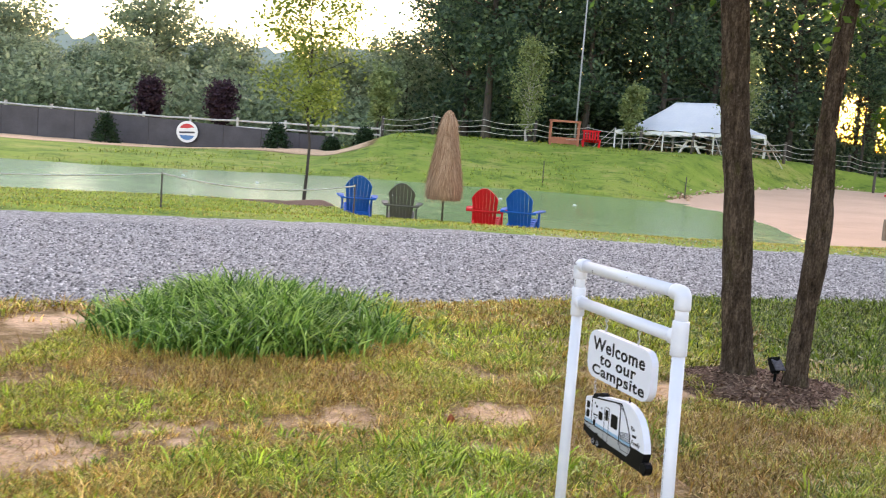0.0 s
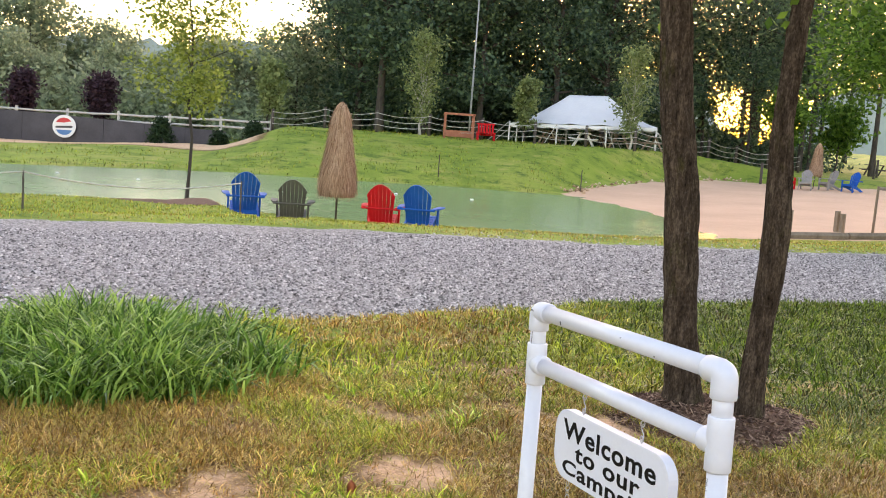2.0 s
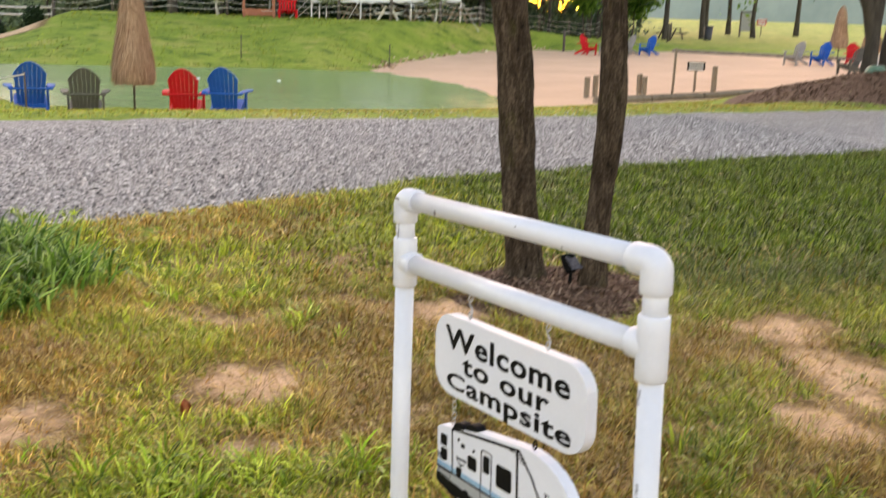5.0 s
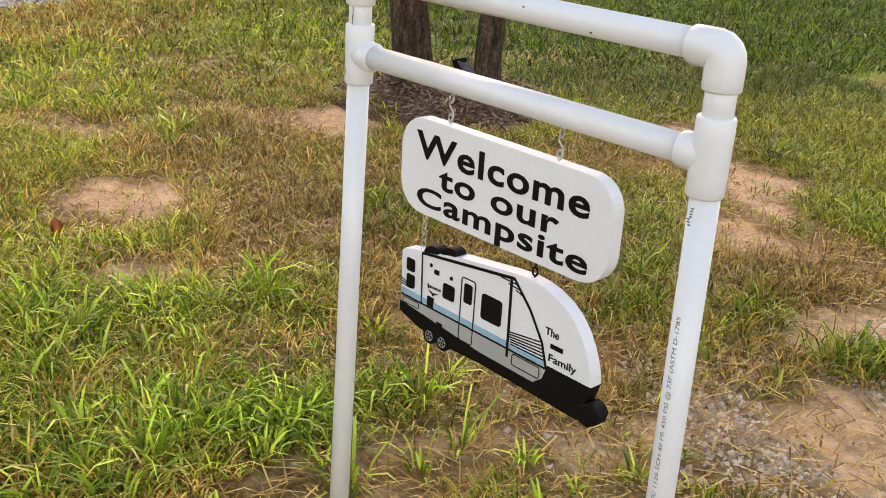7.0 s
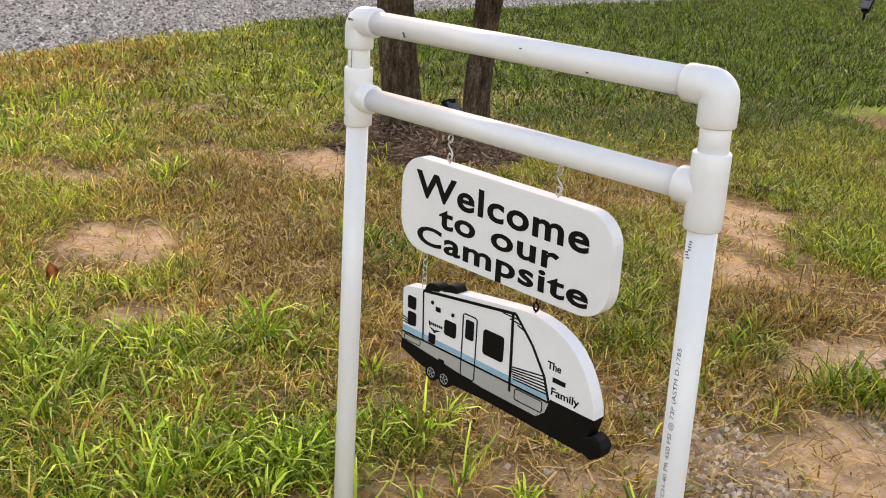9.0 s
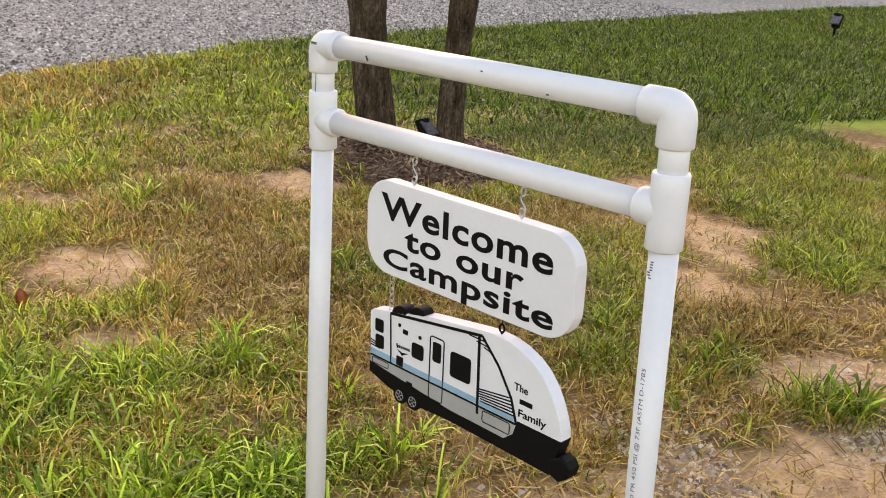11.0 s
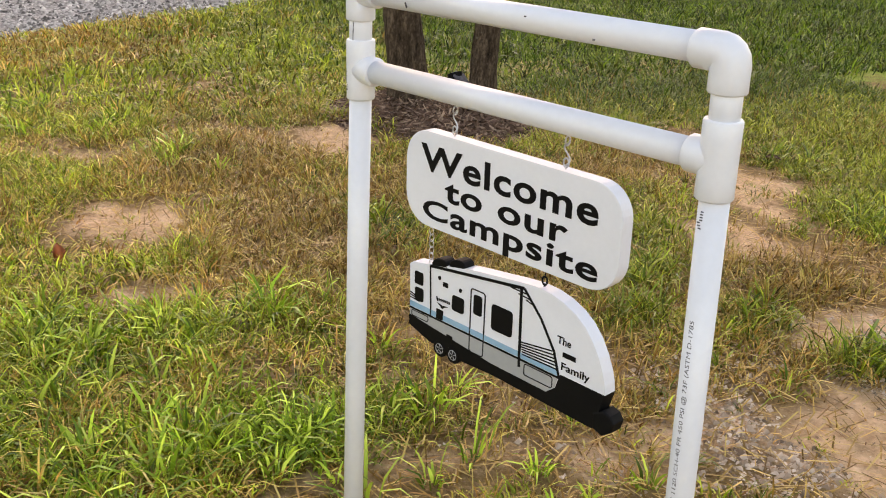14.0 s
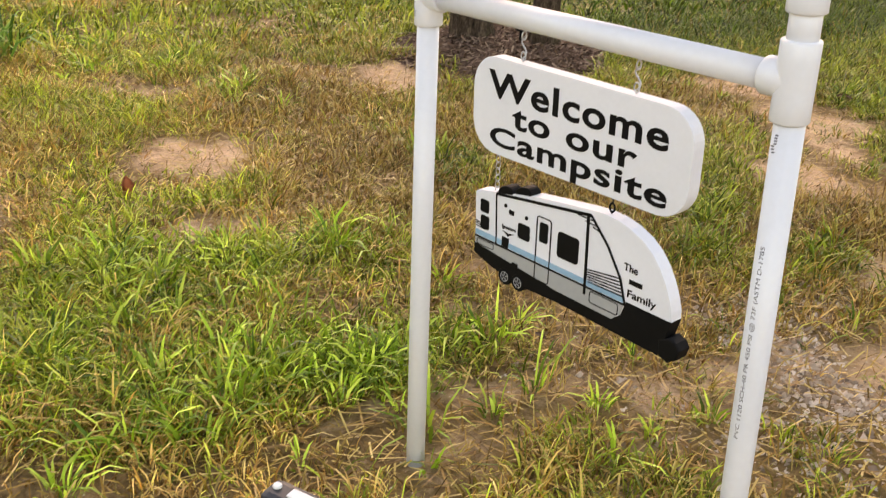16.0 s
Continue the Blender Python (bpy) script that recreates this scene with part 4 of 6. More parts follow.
def rough_trunk(name, x, y, pts, rads, label, seed, crown):
    """A near trunk with furrowed bark, and its crown above."""
    t = thing(name, at_ground(x, y, 0, 0.04), label, "tree", "twin trees in mulch")
    rnd = np.random.default_rng(int(seed))
    bm = bmesh.new()
    n, sides = 150, 56
    ps = [Vector(p) for p in pts]
    zs = [p.z for p in ps]
    rings = []
    for i in range(n):
        z = zs[0] + (zs[-1] - zs[0]) * i / (n - 1)
        cx, cy, r = np.interp(z, zs, [p.x for p in ps]), np.interp(z, zs, [p.y for p in ps]), np.interp(z, zs, rads)
        cx += 0.008 * noise.noise((seed, 0.3, z * 2.2))
        cy += 0.008 * noise.noise((0.7, seed, z * 2.2))
        ring = []
        for k in range(sides):
            q = 2 * math.pi * k / sides
            c, s = math.cos(q), math.sin(q)
            furrow = abs(noise.noise((c * 7.0 + seed, s * 7.0, z * 3.4))) + 0.6 * abs(noise.noise((c * 13, s * 13 + seed, z * 9)))
            lump = noise.noise((c * 1.6, s * 1.6 + seed, z * 2.6))
            rr = r * (1 + 0.06 * lump) + 0.014 * furrow - 0.006
            ring.append(bm.verts.new((cx + rr * c, cy + rr * s, z)))
        rings.append(ring)
    for r0, r1 in zip(rings, rings[1:]):
        for k in range(sides):
            bm.faces.new((r0[k], r0[(k + 1) % sides], r1[(k + 1) % sides], r1[k]))
    part("trunk", bm, BARK, t, smooth=True)
    top = ps[-1]
    bm = bmesh.new()
    spots = []
    for j in range(crown):
        a = j * 2.39996 + seed
        d = Vector((math.cos(a), math.sin(a), rnd.uniform(0.1, 0.7)))
        line = [top + Vector((0, 0, rnd.uniform(-0.5, 1.6)))]
        for s in range(5):
            d = (d + Vector((rnd.normal(0, 0.2), rnd.normal(0, 0.2), rnd.normal(-0.1, 0.15)))).normalized()
            line.append(line[-1] + d * rnd.uniform(0.25, 0.5))
            if s > 0 and line[-1].z > 2.55:
                spots.append(line[-1])
                spots.append(line[-1] + Vector((rnd.normal(0, 0.3), rnd.normal(0, 0.3), rnd.normal(-0.05, 0.25))))
        tube(bm, line, [0.028, 0.022, 0.017, 0.012, 0.008, 0.004], 6, caps=False)
    tube(bm, [top - Vector((0, 0, 0.05)), top + Vector((0.05, 0.05, 1.2)), top + Vector((0.0, 0.1, 2.6))], [rads[-1] * 1.0, rads[-1] * 0.7, 0.015], 12, caps=False)
    part("branching", bm, BARK, t, smooth=True)
    if seed > 5:
        spots += [Vector((0.15 + 0.03 * k, 0.1 - 0.04 * k, 2.2 + 0.02 * k)) for k in range(3)]
    spots = [p for p in spots if p.z > 2.15]
    v, f = leaf_mesh(rnd, [tuple(p) for p in spots], 0.14, 70, 0.03)
    # fuller upper crown, out of view, added to shade the lawn below
    full = []
    while len(full) < 150:
        q = rnd.uniform(-1, 1, 3)
        if q @ q < 1:
            full.append((top.x + 0.4 + 2.3 * q[0], top.y + 0.2 + 2.3 * q[1], 5.1 + 1.4 * q[2]))
    v2, f2 = leaf_mesh(rnd, full, 0.3, 40, 0.065)
    from_arrays("crown", np.concatenate([v, v2]), [np.concatenate([f[0], f2[0] + len(v)])], LEAF_NEAR, t)
    return t


rough_trunk("tree", 1.69, 6.26, [(0, 0, 0), (-0.012, 0.004, 0.12), (-0.06, 0.02, 0.5), (-0.11, 0.04, 1.1), (-0.19, 0.065, 1.75), (-0.25, 0.085, 2.3), (-0.33, 0.11, 3.4)],
            [0.115, 0.094, 0.087, 0.085, 0.080, 0.082, 0.06], "straight mossy grey-brown trunk standing in a mulch ring", 3.0, 26)
rough_trunk("tree", 1.955, 6.04, [(0, 0, 0), (0.0, 0.0, 0.12), (0.01, 0.0, 0.5), (0.03, -0.01, 0.83), (0.03, -0.01, 1.0), (0.012, 0.0, 1.5), (0.03, -0.01, 1.95), (0.10, -0.02, 2.6)],
            [0.082, 0.064, 0.058, 0.066, 0.068, 0.050, 0.049, 0.036], "leaning crooked grey-brown trunk standing in a mulch ring", 8.0, 24)

# the young maple by the pond
tree("young_tree", at_ground(-3.42, 21.6, 0, 0.03, 1.05), "young maple with yellow-green leaves by the pond", 12, 5.6, 0.30, 1.35, 34, FARBARK, LEAF_YOUNG, 26, 0.17, 0.05, base=0.034, rise=0.55, thin=0.95)

# the many-stemmed maple on the mulch mound
def mound_maple():
    t = thing("maple_tree", Matrix.Translation((16.55, 22.45, float(ground_z(16.55, 22.45)) - 0.1)), "spreading many-stemmed maple on a mulch mound", "tree")
    rng = np.random.default_rng(77)
    bm = bmesh.new()
    stems = [([(-0.15, 0, 0), (-0.12, 0, 0.9), (-0.25, 0.1, 1.7), (-0.75, 0.1, 2.5), (-1.9, 0.0, 3.0), (-3.4, -0.1, 3.25), (-5.0, -0.2, 3.5)], [0.20, 0.16, 0.15, 0.12, 0.09, 0.06, 0.03]),
             ([(-0.1, 0.02, 0.0), (-0.1, 0, 1.2), (-0.08, 0.1, 2.4), (-0.3, 0.2, 3.8), (-0.6, 0.3, 5.5), (-0.7, 0.3, 7)], [0.16, 0.15, 0.13, 0.11, 0.08, 0.03]),
             ([(-0.05, 0.1, 0.6), (0.05, 0.1, 1.8), (0.2, 0.2, 3.2), (0.3, 0.3, 5), (0.4, 0.3, 7)], [0.13, 0.12, 0.1, 0.08, 0.03]),
             ([(0.35, 0.0, 0), (0.38, 0.05, 0.8), (0.55, 0.1, 1.6), (0.45, 0.15, 2.5), (0.5, 0.2, 4), (0.8, 0.3, 6.2)], [0.19, 0.15, 0.14, 0.11, 0.09, 0.03]),
             ([(0.5, 0.1, 1.5), (0.95, 0.1, 2.1), (1.6, 0.1, 2.6), (2.6, 0.0, 3.4), (3.8, 0, 4.2)], [0.13, 0.12, 0.1, 0.07, 0.03])]
    spots = []
    for pts, rad in stems:
        tube(bm, pts, rad, 12, 0.15, caps=False)
    heads = [(s[0][k], s[1][k]) for s in stems for k in range(len(s[0])) if s[0][k][2] > 2.2]
    for j in range(125):
        p, r = heads[int(rng.integers(len(heads)))]
        a = rng.uniform(0, 2 * math.pi)
        d = Vector((math.cos(a), 0.8 * math.sin(a), rng.uniform(-0.05, 0.5)))
        line = [Vector(p)]
        length = rng.uniform(1.0, 3.0)
        for s in range(6):
            d = (d + Vector((rng.normal(0, 0.2), rng.normal(0, 0.2), rng.normal(-0.06, 0.12)))).normalized()
            line.append(line[-1] + d * length / 6)
            if s > 0 and line[-1].z > 2.0 + 0.25 * abs(line[-1].x) * (line[-1].x > 0):
                spots += [q for q in (line[-1], line[-1] + Vector(rng.normal(0, 0.32, 3))) if q.x < -2.0 or q.z > 3.2]
        tube(bm, line, [r * 0.4 * (1 - 0.15 * s) + 0.004 for s in range(7)], 5, caps=False)
    part("trunk", bm, FARBARK, t, smooth=True)
    for s in range(400):
        x = rng.uniform(-6.4, 4.5)
        spots.append(Vector((x, rng.uniform(-2.6, 2.6), rng.uniform((2.55 if x < -2.0 else 3.3) + 0.02 * x * x, 6.5))))
    for s in range(430):
        spots.append(Vector((rng.uniform(-6.4, -1.6), rng.uniform(-1.8, 1.8), rng.uniform(2.7, 5.4))))
    v, f = leaf_mesh(rng, [tuple(p) for p in spots], 0.24, 26, 0.065)
    from_arrays("crown", v, f, LEAF_NEAR, t)


mound_maple()
bm = bmesh.new()
lean_tree = thing("leaning_tree", at_ground(18.05, 22.75), "slender dark leaning trunk on the mound's edge", "tree")
tube(bm, [(0, 0, -0.1), (0.12, 0.02, 0.8), (0.35, 0.05, 1.7), (0.7, 0.1, 2.8), (1.2, 0.2, 4.6)], [0.12, 0.10, 0.095, 0.085, 0.05], 12, 0.15)
part("trunk", bm, FARBARK, lean_tree, smooth=True)
v, f = leaf_mesh(np.random.default_rng(5), [(1.1 + 0.8 * math.cos(k), 0.6 * math.sin(k * 1.7), 3.3 + 0.09 * k) for k in range(26)], 0.3, 16, 0.085)
from_arrays("crown", v, f, LEAF_NEAR, lean_tree)

# woodland behind the rope fence: a few grown trees, repeated at other turns and sizes
def woodland():
    far = Matrix.Translation((0, 0, -200))
    kinds = [tree("woodland_tree", far, "tall dark broadleaf tree at the wood's edge", 100 + k, 15 + 2 * k, 0.12 + 0.04 * k, 4.4, 30, FARBARK, LEAF_WOOD_HAZED, 44, 0.6, 0.15, base=0.24, rise=0.25,
                  group="woodland beyond the fence", twigs=False) for k in range(3)]
    open_kinds = [tree("woodland_tree", far, "tall thin-crowned tree with bare lower trunk", 140 + k, 14, 0.38, 3.6, 20, FARBARK, LEAF_WOOD_HAZED, 22, 0.5, 0.16, base=0.2, rise=0.3,
                       group="park trees beyond the beach", twigs=False) for k in range(2)]
    hedge = [tree("hedgerow_tree", far, "hedgerow tree far behind the dark wall, haze painted into its light green", 160 + k, 8.5, 0.08, 3.6, 26, FARBARK, LEAF_HEDGE_HAZED, 34, 0.55, 0.19, base=0.16, rise=0.35,
                  group="hedgerow trees behind the wall", twigs=False) for k in range(2)]
    rng = np.random.default_rng(8)
    used = set()

    def put(kind, x, y, s):
        m = at_ground(x, y, rng.uniform(0, 6.28), 0.1, s)
        if kind.name in used:
            c = copy_thing(kind, m)
            c.scale = (s, s, s)
        else:
            used.add(kind.name)
            kind.matrix_world = m

    for row, (y0, step) in enumerate(((64, 3.6), (69, 4.0), (76, 4.4), (84, 5.0))):
        x = 0.3 - 0.2 * row
        while x < 18.0 + 2.2 * row:
            put(kinds[int(rng.integers(3))], x + rng.uniform(-0.8, 0.8), y0 + rng.uniform(-1.5, 1.5) - 0.15 * x, rng.uniform(0.85, 1.15))
            x += step
    for k in range(24):
        x = -62 + 2.6 * k + rng.uniform(-1, 1)
        put(hedge[k % 2], x, 86 + rng.uniform(-5, 8) + 0.1 * abs(x + 30), rng.uniform(0.62, 0.92))
    for k in range(16):
        x = -52 + 3.2 * k + rng.uniform(-1, 1)
        put(hedge[k % 2], x, 70 + rng.uniform(-3, 4), rng.uniform(0.5, 0.72))
    for x, y, s in ((-36.5, 80, 0.98), (-25.0, 80, 1.1)):
        put(hedge[0], x, y, s)
    for x, y, s in ((26.5, 62, 0.9), (29, 66, 0.95), (33, 64, 1.0), (37.5, 67, 1.0), (40, 71, 1.05), (43.5, 70, 0.9), (45, 76, 1.0), (50, 74, 1.0), (34, 74, 1.0), (30.5, 78, 0.95), (24, 72, 0.9), (25.5, 67.5, 0.9), (28.3, 73, 1.0), (31.8, 77, 0.9), (27.4, 82, 1.0), (34, 86, 1.1), (38, 84, 1.0), (43, 88, 1.1), (24.2, 63, 0.5), (29.6, 66, 0.6), (31.5, 80, 0.75), (22.4, 66.5, 0.6)):
        put(open_kinds[int(rng.integers(2))], x, y, s)


woodland()


def undergrowth():
    """The shaded shrub layer along the wood's edge and behind the wall."""
    rng = np.random.default_rng(21)
    cs = []
    for k in range(900):
        x = rng.uniform(-3.5, 19)
        y = 66 + rng.uniform(0, 22) - 0.12 * x
        cs.append((x, y, float(rng.uniform(1.0, 1.0 + 5.5 * rng.uniform()))))
    for k in range(330):
        x = rng.uniform(19, 33)
        cs.append((x, 66 + rng.uniform(0, 18), float(rng.uniform(0.6, 1.2 + 2.6 * rng.uniform()))))
    v, f = leaf_mesh(rng, cs, 0.7, 60, 0.17)
    ob = from_arrays("undergrowth", v, f, LEAF_WOOD_HAZED)
    tagged(ob, "dark shrub layer under the woodland trees", "undergrowth", kind="stuff")
    cs = [(rng.uniform(-62, -6), rng.uniform(60, 82), float(rng.uniform(0.2, 3.4))) for k in range(600)]
    v, f = leaf_mesh(rng, cs, 0.7, 48, 0.19)
    ob = from_arrays("shrub_belt", v, f, LEAF_HEDGE_HAZED)
    tagged(ob, "shrub belt behind the dark wall, haze painted into its green", "undergrowth", kind="stuff")


undergrowth()


def misty_woods():
    """The far wooded hills all round the place, mist painted into their colour."""
    rng = np.random.default_rng(2)
    n = 720
    a = np.linspace(0, 2 * math.pi, n, endpoint=False)
    gap = np.exp(-((a - radians(21.6)) / radians(2.6)) ** 4)
    h = (1 - 0.92 * gap) * (11.5 + 4.5 * (fractal(60 + 30 * np.cos(a), 60 + 30 * np.sin(a), 1.0, 3, 4) - 0.5) * 2 + 1.2 * rng.uniform(-1, 1, n))
    r = 185.0
    rings = [np.stack([r * np.sin(a), r * np.cos(a), np.full(n, -1.0)], -1), np.stack([(r + 2) * np.sin(a), (r + 2) * np.cos(a), 2.5 + h * 0.5], -1), np.stack([(r + 6) * np.sin(a), (r + 6) * np.cos(a), 2.5 + h], -1)]
    i = np.arange(n)
    j = (i + 1) % n
    f = np.concatenate([np.stack([i + k * n, j + k * n, j + (k + 1) * n, i + (k + 1) * n], -1) for k in (0, 1)])
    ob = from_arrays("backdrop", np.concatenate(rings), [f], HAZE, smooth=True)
    tagged(ob, "far woods with morning mist painted into their grey-green colour", "backdrop", kind="structure")


misty_woods()

# small trees on the bank
pale = tree("birch_clump", at_ground(3.1, 54.6), "pale-stemmed young birch beside the rope fence", 201, 4.8, 0.10, 1.5, 34, BIRCH, LEAF_PALE, 14, 0.2, 0.085, base=0.06, rise=1.5, group="young birches on the bank", thin=0.9)
copy_thing(pale, at_ground(14.3, 54.2, 2.0, 0.03))
small = tree("sapling", at_ground(8.9, 56.2), "small bright green sapling beside the tent", 203, 3.2, 0.3, 0.8, 14, FARBARK, LEAF_PALE, 14, 0.16, 0.12, base=0.05, rise=0.7, group="saplings")
copy_thing(small, at_ground(-4.9, 55.6, 1.0)).scale = (1.1, 1.1, 1.1)
low = tree("small_tree", at_ground(23.3, 55.5), "small round-headed green tree beyond the beach", 204, 3.6, 0.4, 1.3, 16, FARBARK, LEAF_NEAR, 26, 0.25, 0.13, base=0.06, rise=0.5, group="small trees past the beach")
copy_thing(low, at_ground(27.4, 57.5, 1.4))
for x, y in ((-17.9, 56.6), (-13.85, 56.6)):
    tree("purple_tree", at_ground(x, y), "round purple-leaved ornamental tree behind the wall", 210 + int(x), 3.2, 0.42, 0.72, 20, FARBARK, LEAF_PURPLE, 34, 0.2, 0.11, base=0.05, rise=0.9, group="purple trees behind the wall")


def evergreen_bush(x, y, h, w, seed):
    b = thing("evergreen_bush", at_ground(x, y), "dark evergreen bush in front of the wall", "bush", "bushes along the wall")
    rng = np.random.default_rng(seed)
    cs = [(w * (1 - q) * math.cos(k * 2.4) * 0.8, w * (1 - q) * math.sin(k * 2.4) * 0.8, h * q + 0.1) for k in range(60) for q in [(k % 12) / 13]]
    bm = bmesh.new()
    tube(bm, [(0, 0, -0.05), (0, 0, h * 0.8)], [0.05, 0.02], 6)
    part("stem", bm, FARBARK, b)
    v, f = leaf_mesh(rng, cs, 0.13, 40, 0.07)
    from_arrays("foliage", v, f, LEAF_BUSH, b)


for x, y, h, w, sd in ((-19.2, 53.6, 1.5, 0.75, 1), (-10.0, 53.2, 1.25, 0.75, 2), (-7.1, 53.0, 0.5, 0.4, 3), (-5.4, 53.2, 0.6, 0.4, 4)):
    evergreen_bush(x, y, h, w, sd)


# ---- chairs and parasols ----
def adirondack(mat, m, label, group):
    c = thing("adirondack_chair", m, label, "chair", group)

    def slat(name, size, at, rot=None, bev=0.006):
        bm = bmesh.new()
        box(bm, size, at, rot, bev)
        return part(name, bm, mat, c)

    tilt = Matrix.Rotation(radians(16), 3, "X")
    for k in range(5):
        f = k / 4
        slat("seat_slat", (0.50, 0.095, 0.02), (0, 0.34 - 0.44 * f, 0.375 - 0.135 * f), tilt)
    slat("seat_front", (0.52, 0.025, 0.09), (0, 0.385, 0.345))
    lean = Matrix.Rotation(radians(22), 3, "X")
    for k in range(-3, 4):
        bm = bmesh.new()
        length = 0.84 - 0.021 * k * k
        n, w0, w1 = 6, 0.027, 0.035
        rows = []
        for i in range(n + 1):
            f = i / n
            w = w0 + (w1 - w0) * f
            cx = k * (0.058 + 0.017 * f)
            bow = 0.012 * k * k * 0.5
            rows.append([bm.verts.new(lean @ Vector((cx + sx * w, bow + sy, f * length + (-0.019 * k * sx if i == n else 0)))) for sx, sy in ((-1, -0.010), (1, -0.010), (1, 0.010), (-1, 0.010))])
        for r0, r1 in zip(rows, rows[1:]):
            for i in range(4):
                bm.faces.new((r0[i], r0[(i + 1) % 4], r1[(i + 1) % 4], r1[i]))
        bm.faces.new(rows[0][::-1])
        bm.faces.new(rows[-1])
        bmesh.ops.translate(bm, verts=bm.verts, vec=(0, -0.13, 0.20))
        part("back_slat", bm, mat, c)
    for s in (-1, 1):
        bm = bmesh.new()
        prism(bm, [(s * 0.27, -0.36), (s * 0.345, -0.36), (s * 0.40, 0.05), (s * 0.415, 0.34), (s * 0.39, 0.43), (s * 0.30, 0.43), (s * 0.275, 0.34)][::s], 0.545, 0.568, 0.006)
        part("armrest", bm, mat, c)
        slat("front_leg", (0.035, 0.10, 0.545), (s * 0.29, 0.33, 0.2725))
        bm = bmesh.new()
        prism(bm, [(0.43, 0.27), (0.43, 0.36), (0.30, 0.37), (-0.25, 0.215), (-0.62, 0.055), (-0.62, 0.0), (-0.50, 0.0), (-0.2, 0.11)], -0.015, 0.015)
        bmesh.ops.transform(bm, matrix=Matrix(((0, 0, 1, s * 0.245), (1, 0, 0, 0), (0, 1, 0, 0), (0, 0, 0, 1))), verts=bm.verts)
        part("rear_leg", bm, mat, c)
    bm = bmesh.new()
    tube(bm, [(0.345 * math.sin(a), -0.355 - 0.035 * math.cos(a), 0.535) for a in np.linspace(-1.4, 1.4, 9)], [0.019] * 9, 6)
    part("back_brace", bm, mat, c)
    slat("back_foot", (0.46, 0.03, 0.07), (0, -0.19, 0.235))
    return c


def chair_at(mat, x, y, turn, label, group, z=None):
    return adirondack(mat, Matrix.Translation((x, y, float(ground_z(x, y)) if z is None else z)) @ Matrix.Rotation(radians(turn), 4, "Z"), label, group)


NEAR_ROW = "chairs facing the pond"
chair_at(BLUE, -2.1, 19.95, 8, "blue plastic adirondack chair facing the pond", NEAR_ROW)
chair_at(GREYPL, -1.23, 20.0, 2, "grey-brown plastic adirondack chair facing the pond", NEAR_ROW)
chair_at(RED, 0.43, 20.05, -8, "red plastic adirondack chair facing the pond", NEAR_ROW)
chair_at(BLUE, 1.1, 19.55, -14, "blue plastic adirondack chair beside the red one", NEAR_ROW)
BEACH_ROW = "chairs on the sand beach"
chair_at(RED, 20.6, 48.6, 200, "red plastic adirondack chair on the sand", BEACH_ROW)
chair_at(TAUPE, 21.5, 48.3, 150, "taupe plastic adirondack chair on the sand", BEACH_ROW)
chair_at(TAUPE, 22.7, 48.4, 110, "taupe plastic adirondack chair on the sand", BEACH_ROW)
chair_at(BLUE, 23.55, 47.8, 120, "blue plastic adirondack chair on the sand", BEACH_ROW)
chair_at(TAUPE, 26.0, 39.2, 110, "taupe plastic adirondack chair under the mound maple", BEACH_ROW)
chair_at(BLUE, 26.7, 38.4, 115, "blue plastic adirondack chair under the mound maple", BEACH_ROW)
chair_at(GREYPL, 24.2, 33.2, 95, "grey-brown plastic adirondack chair behind the mound", BEACH_ROW)
chair_at(WHITEPL, 25.6, 33.8, 70, "white plastic adirondack chair behind the mound", BEACH_ROW)
chair_at(RED, 27.4, 37.3, 150, "red plastic adirondack chair behind the mound", BEACH_ROW)


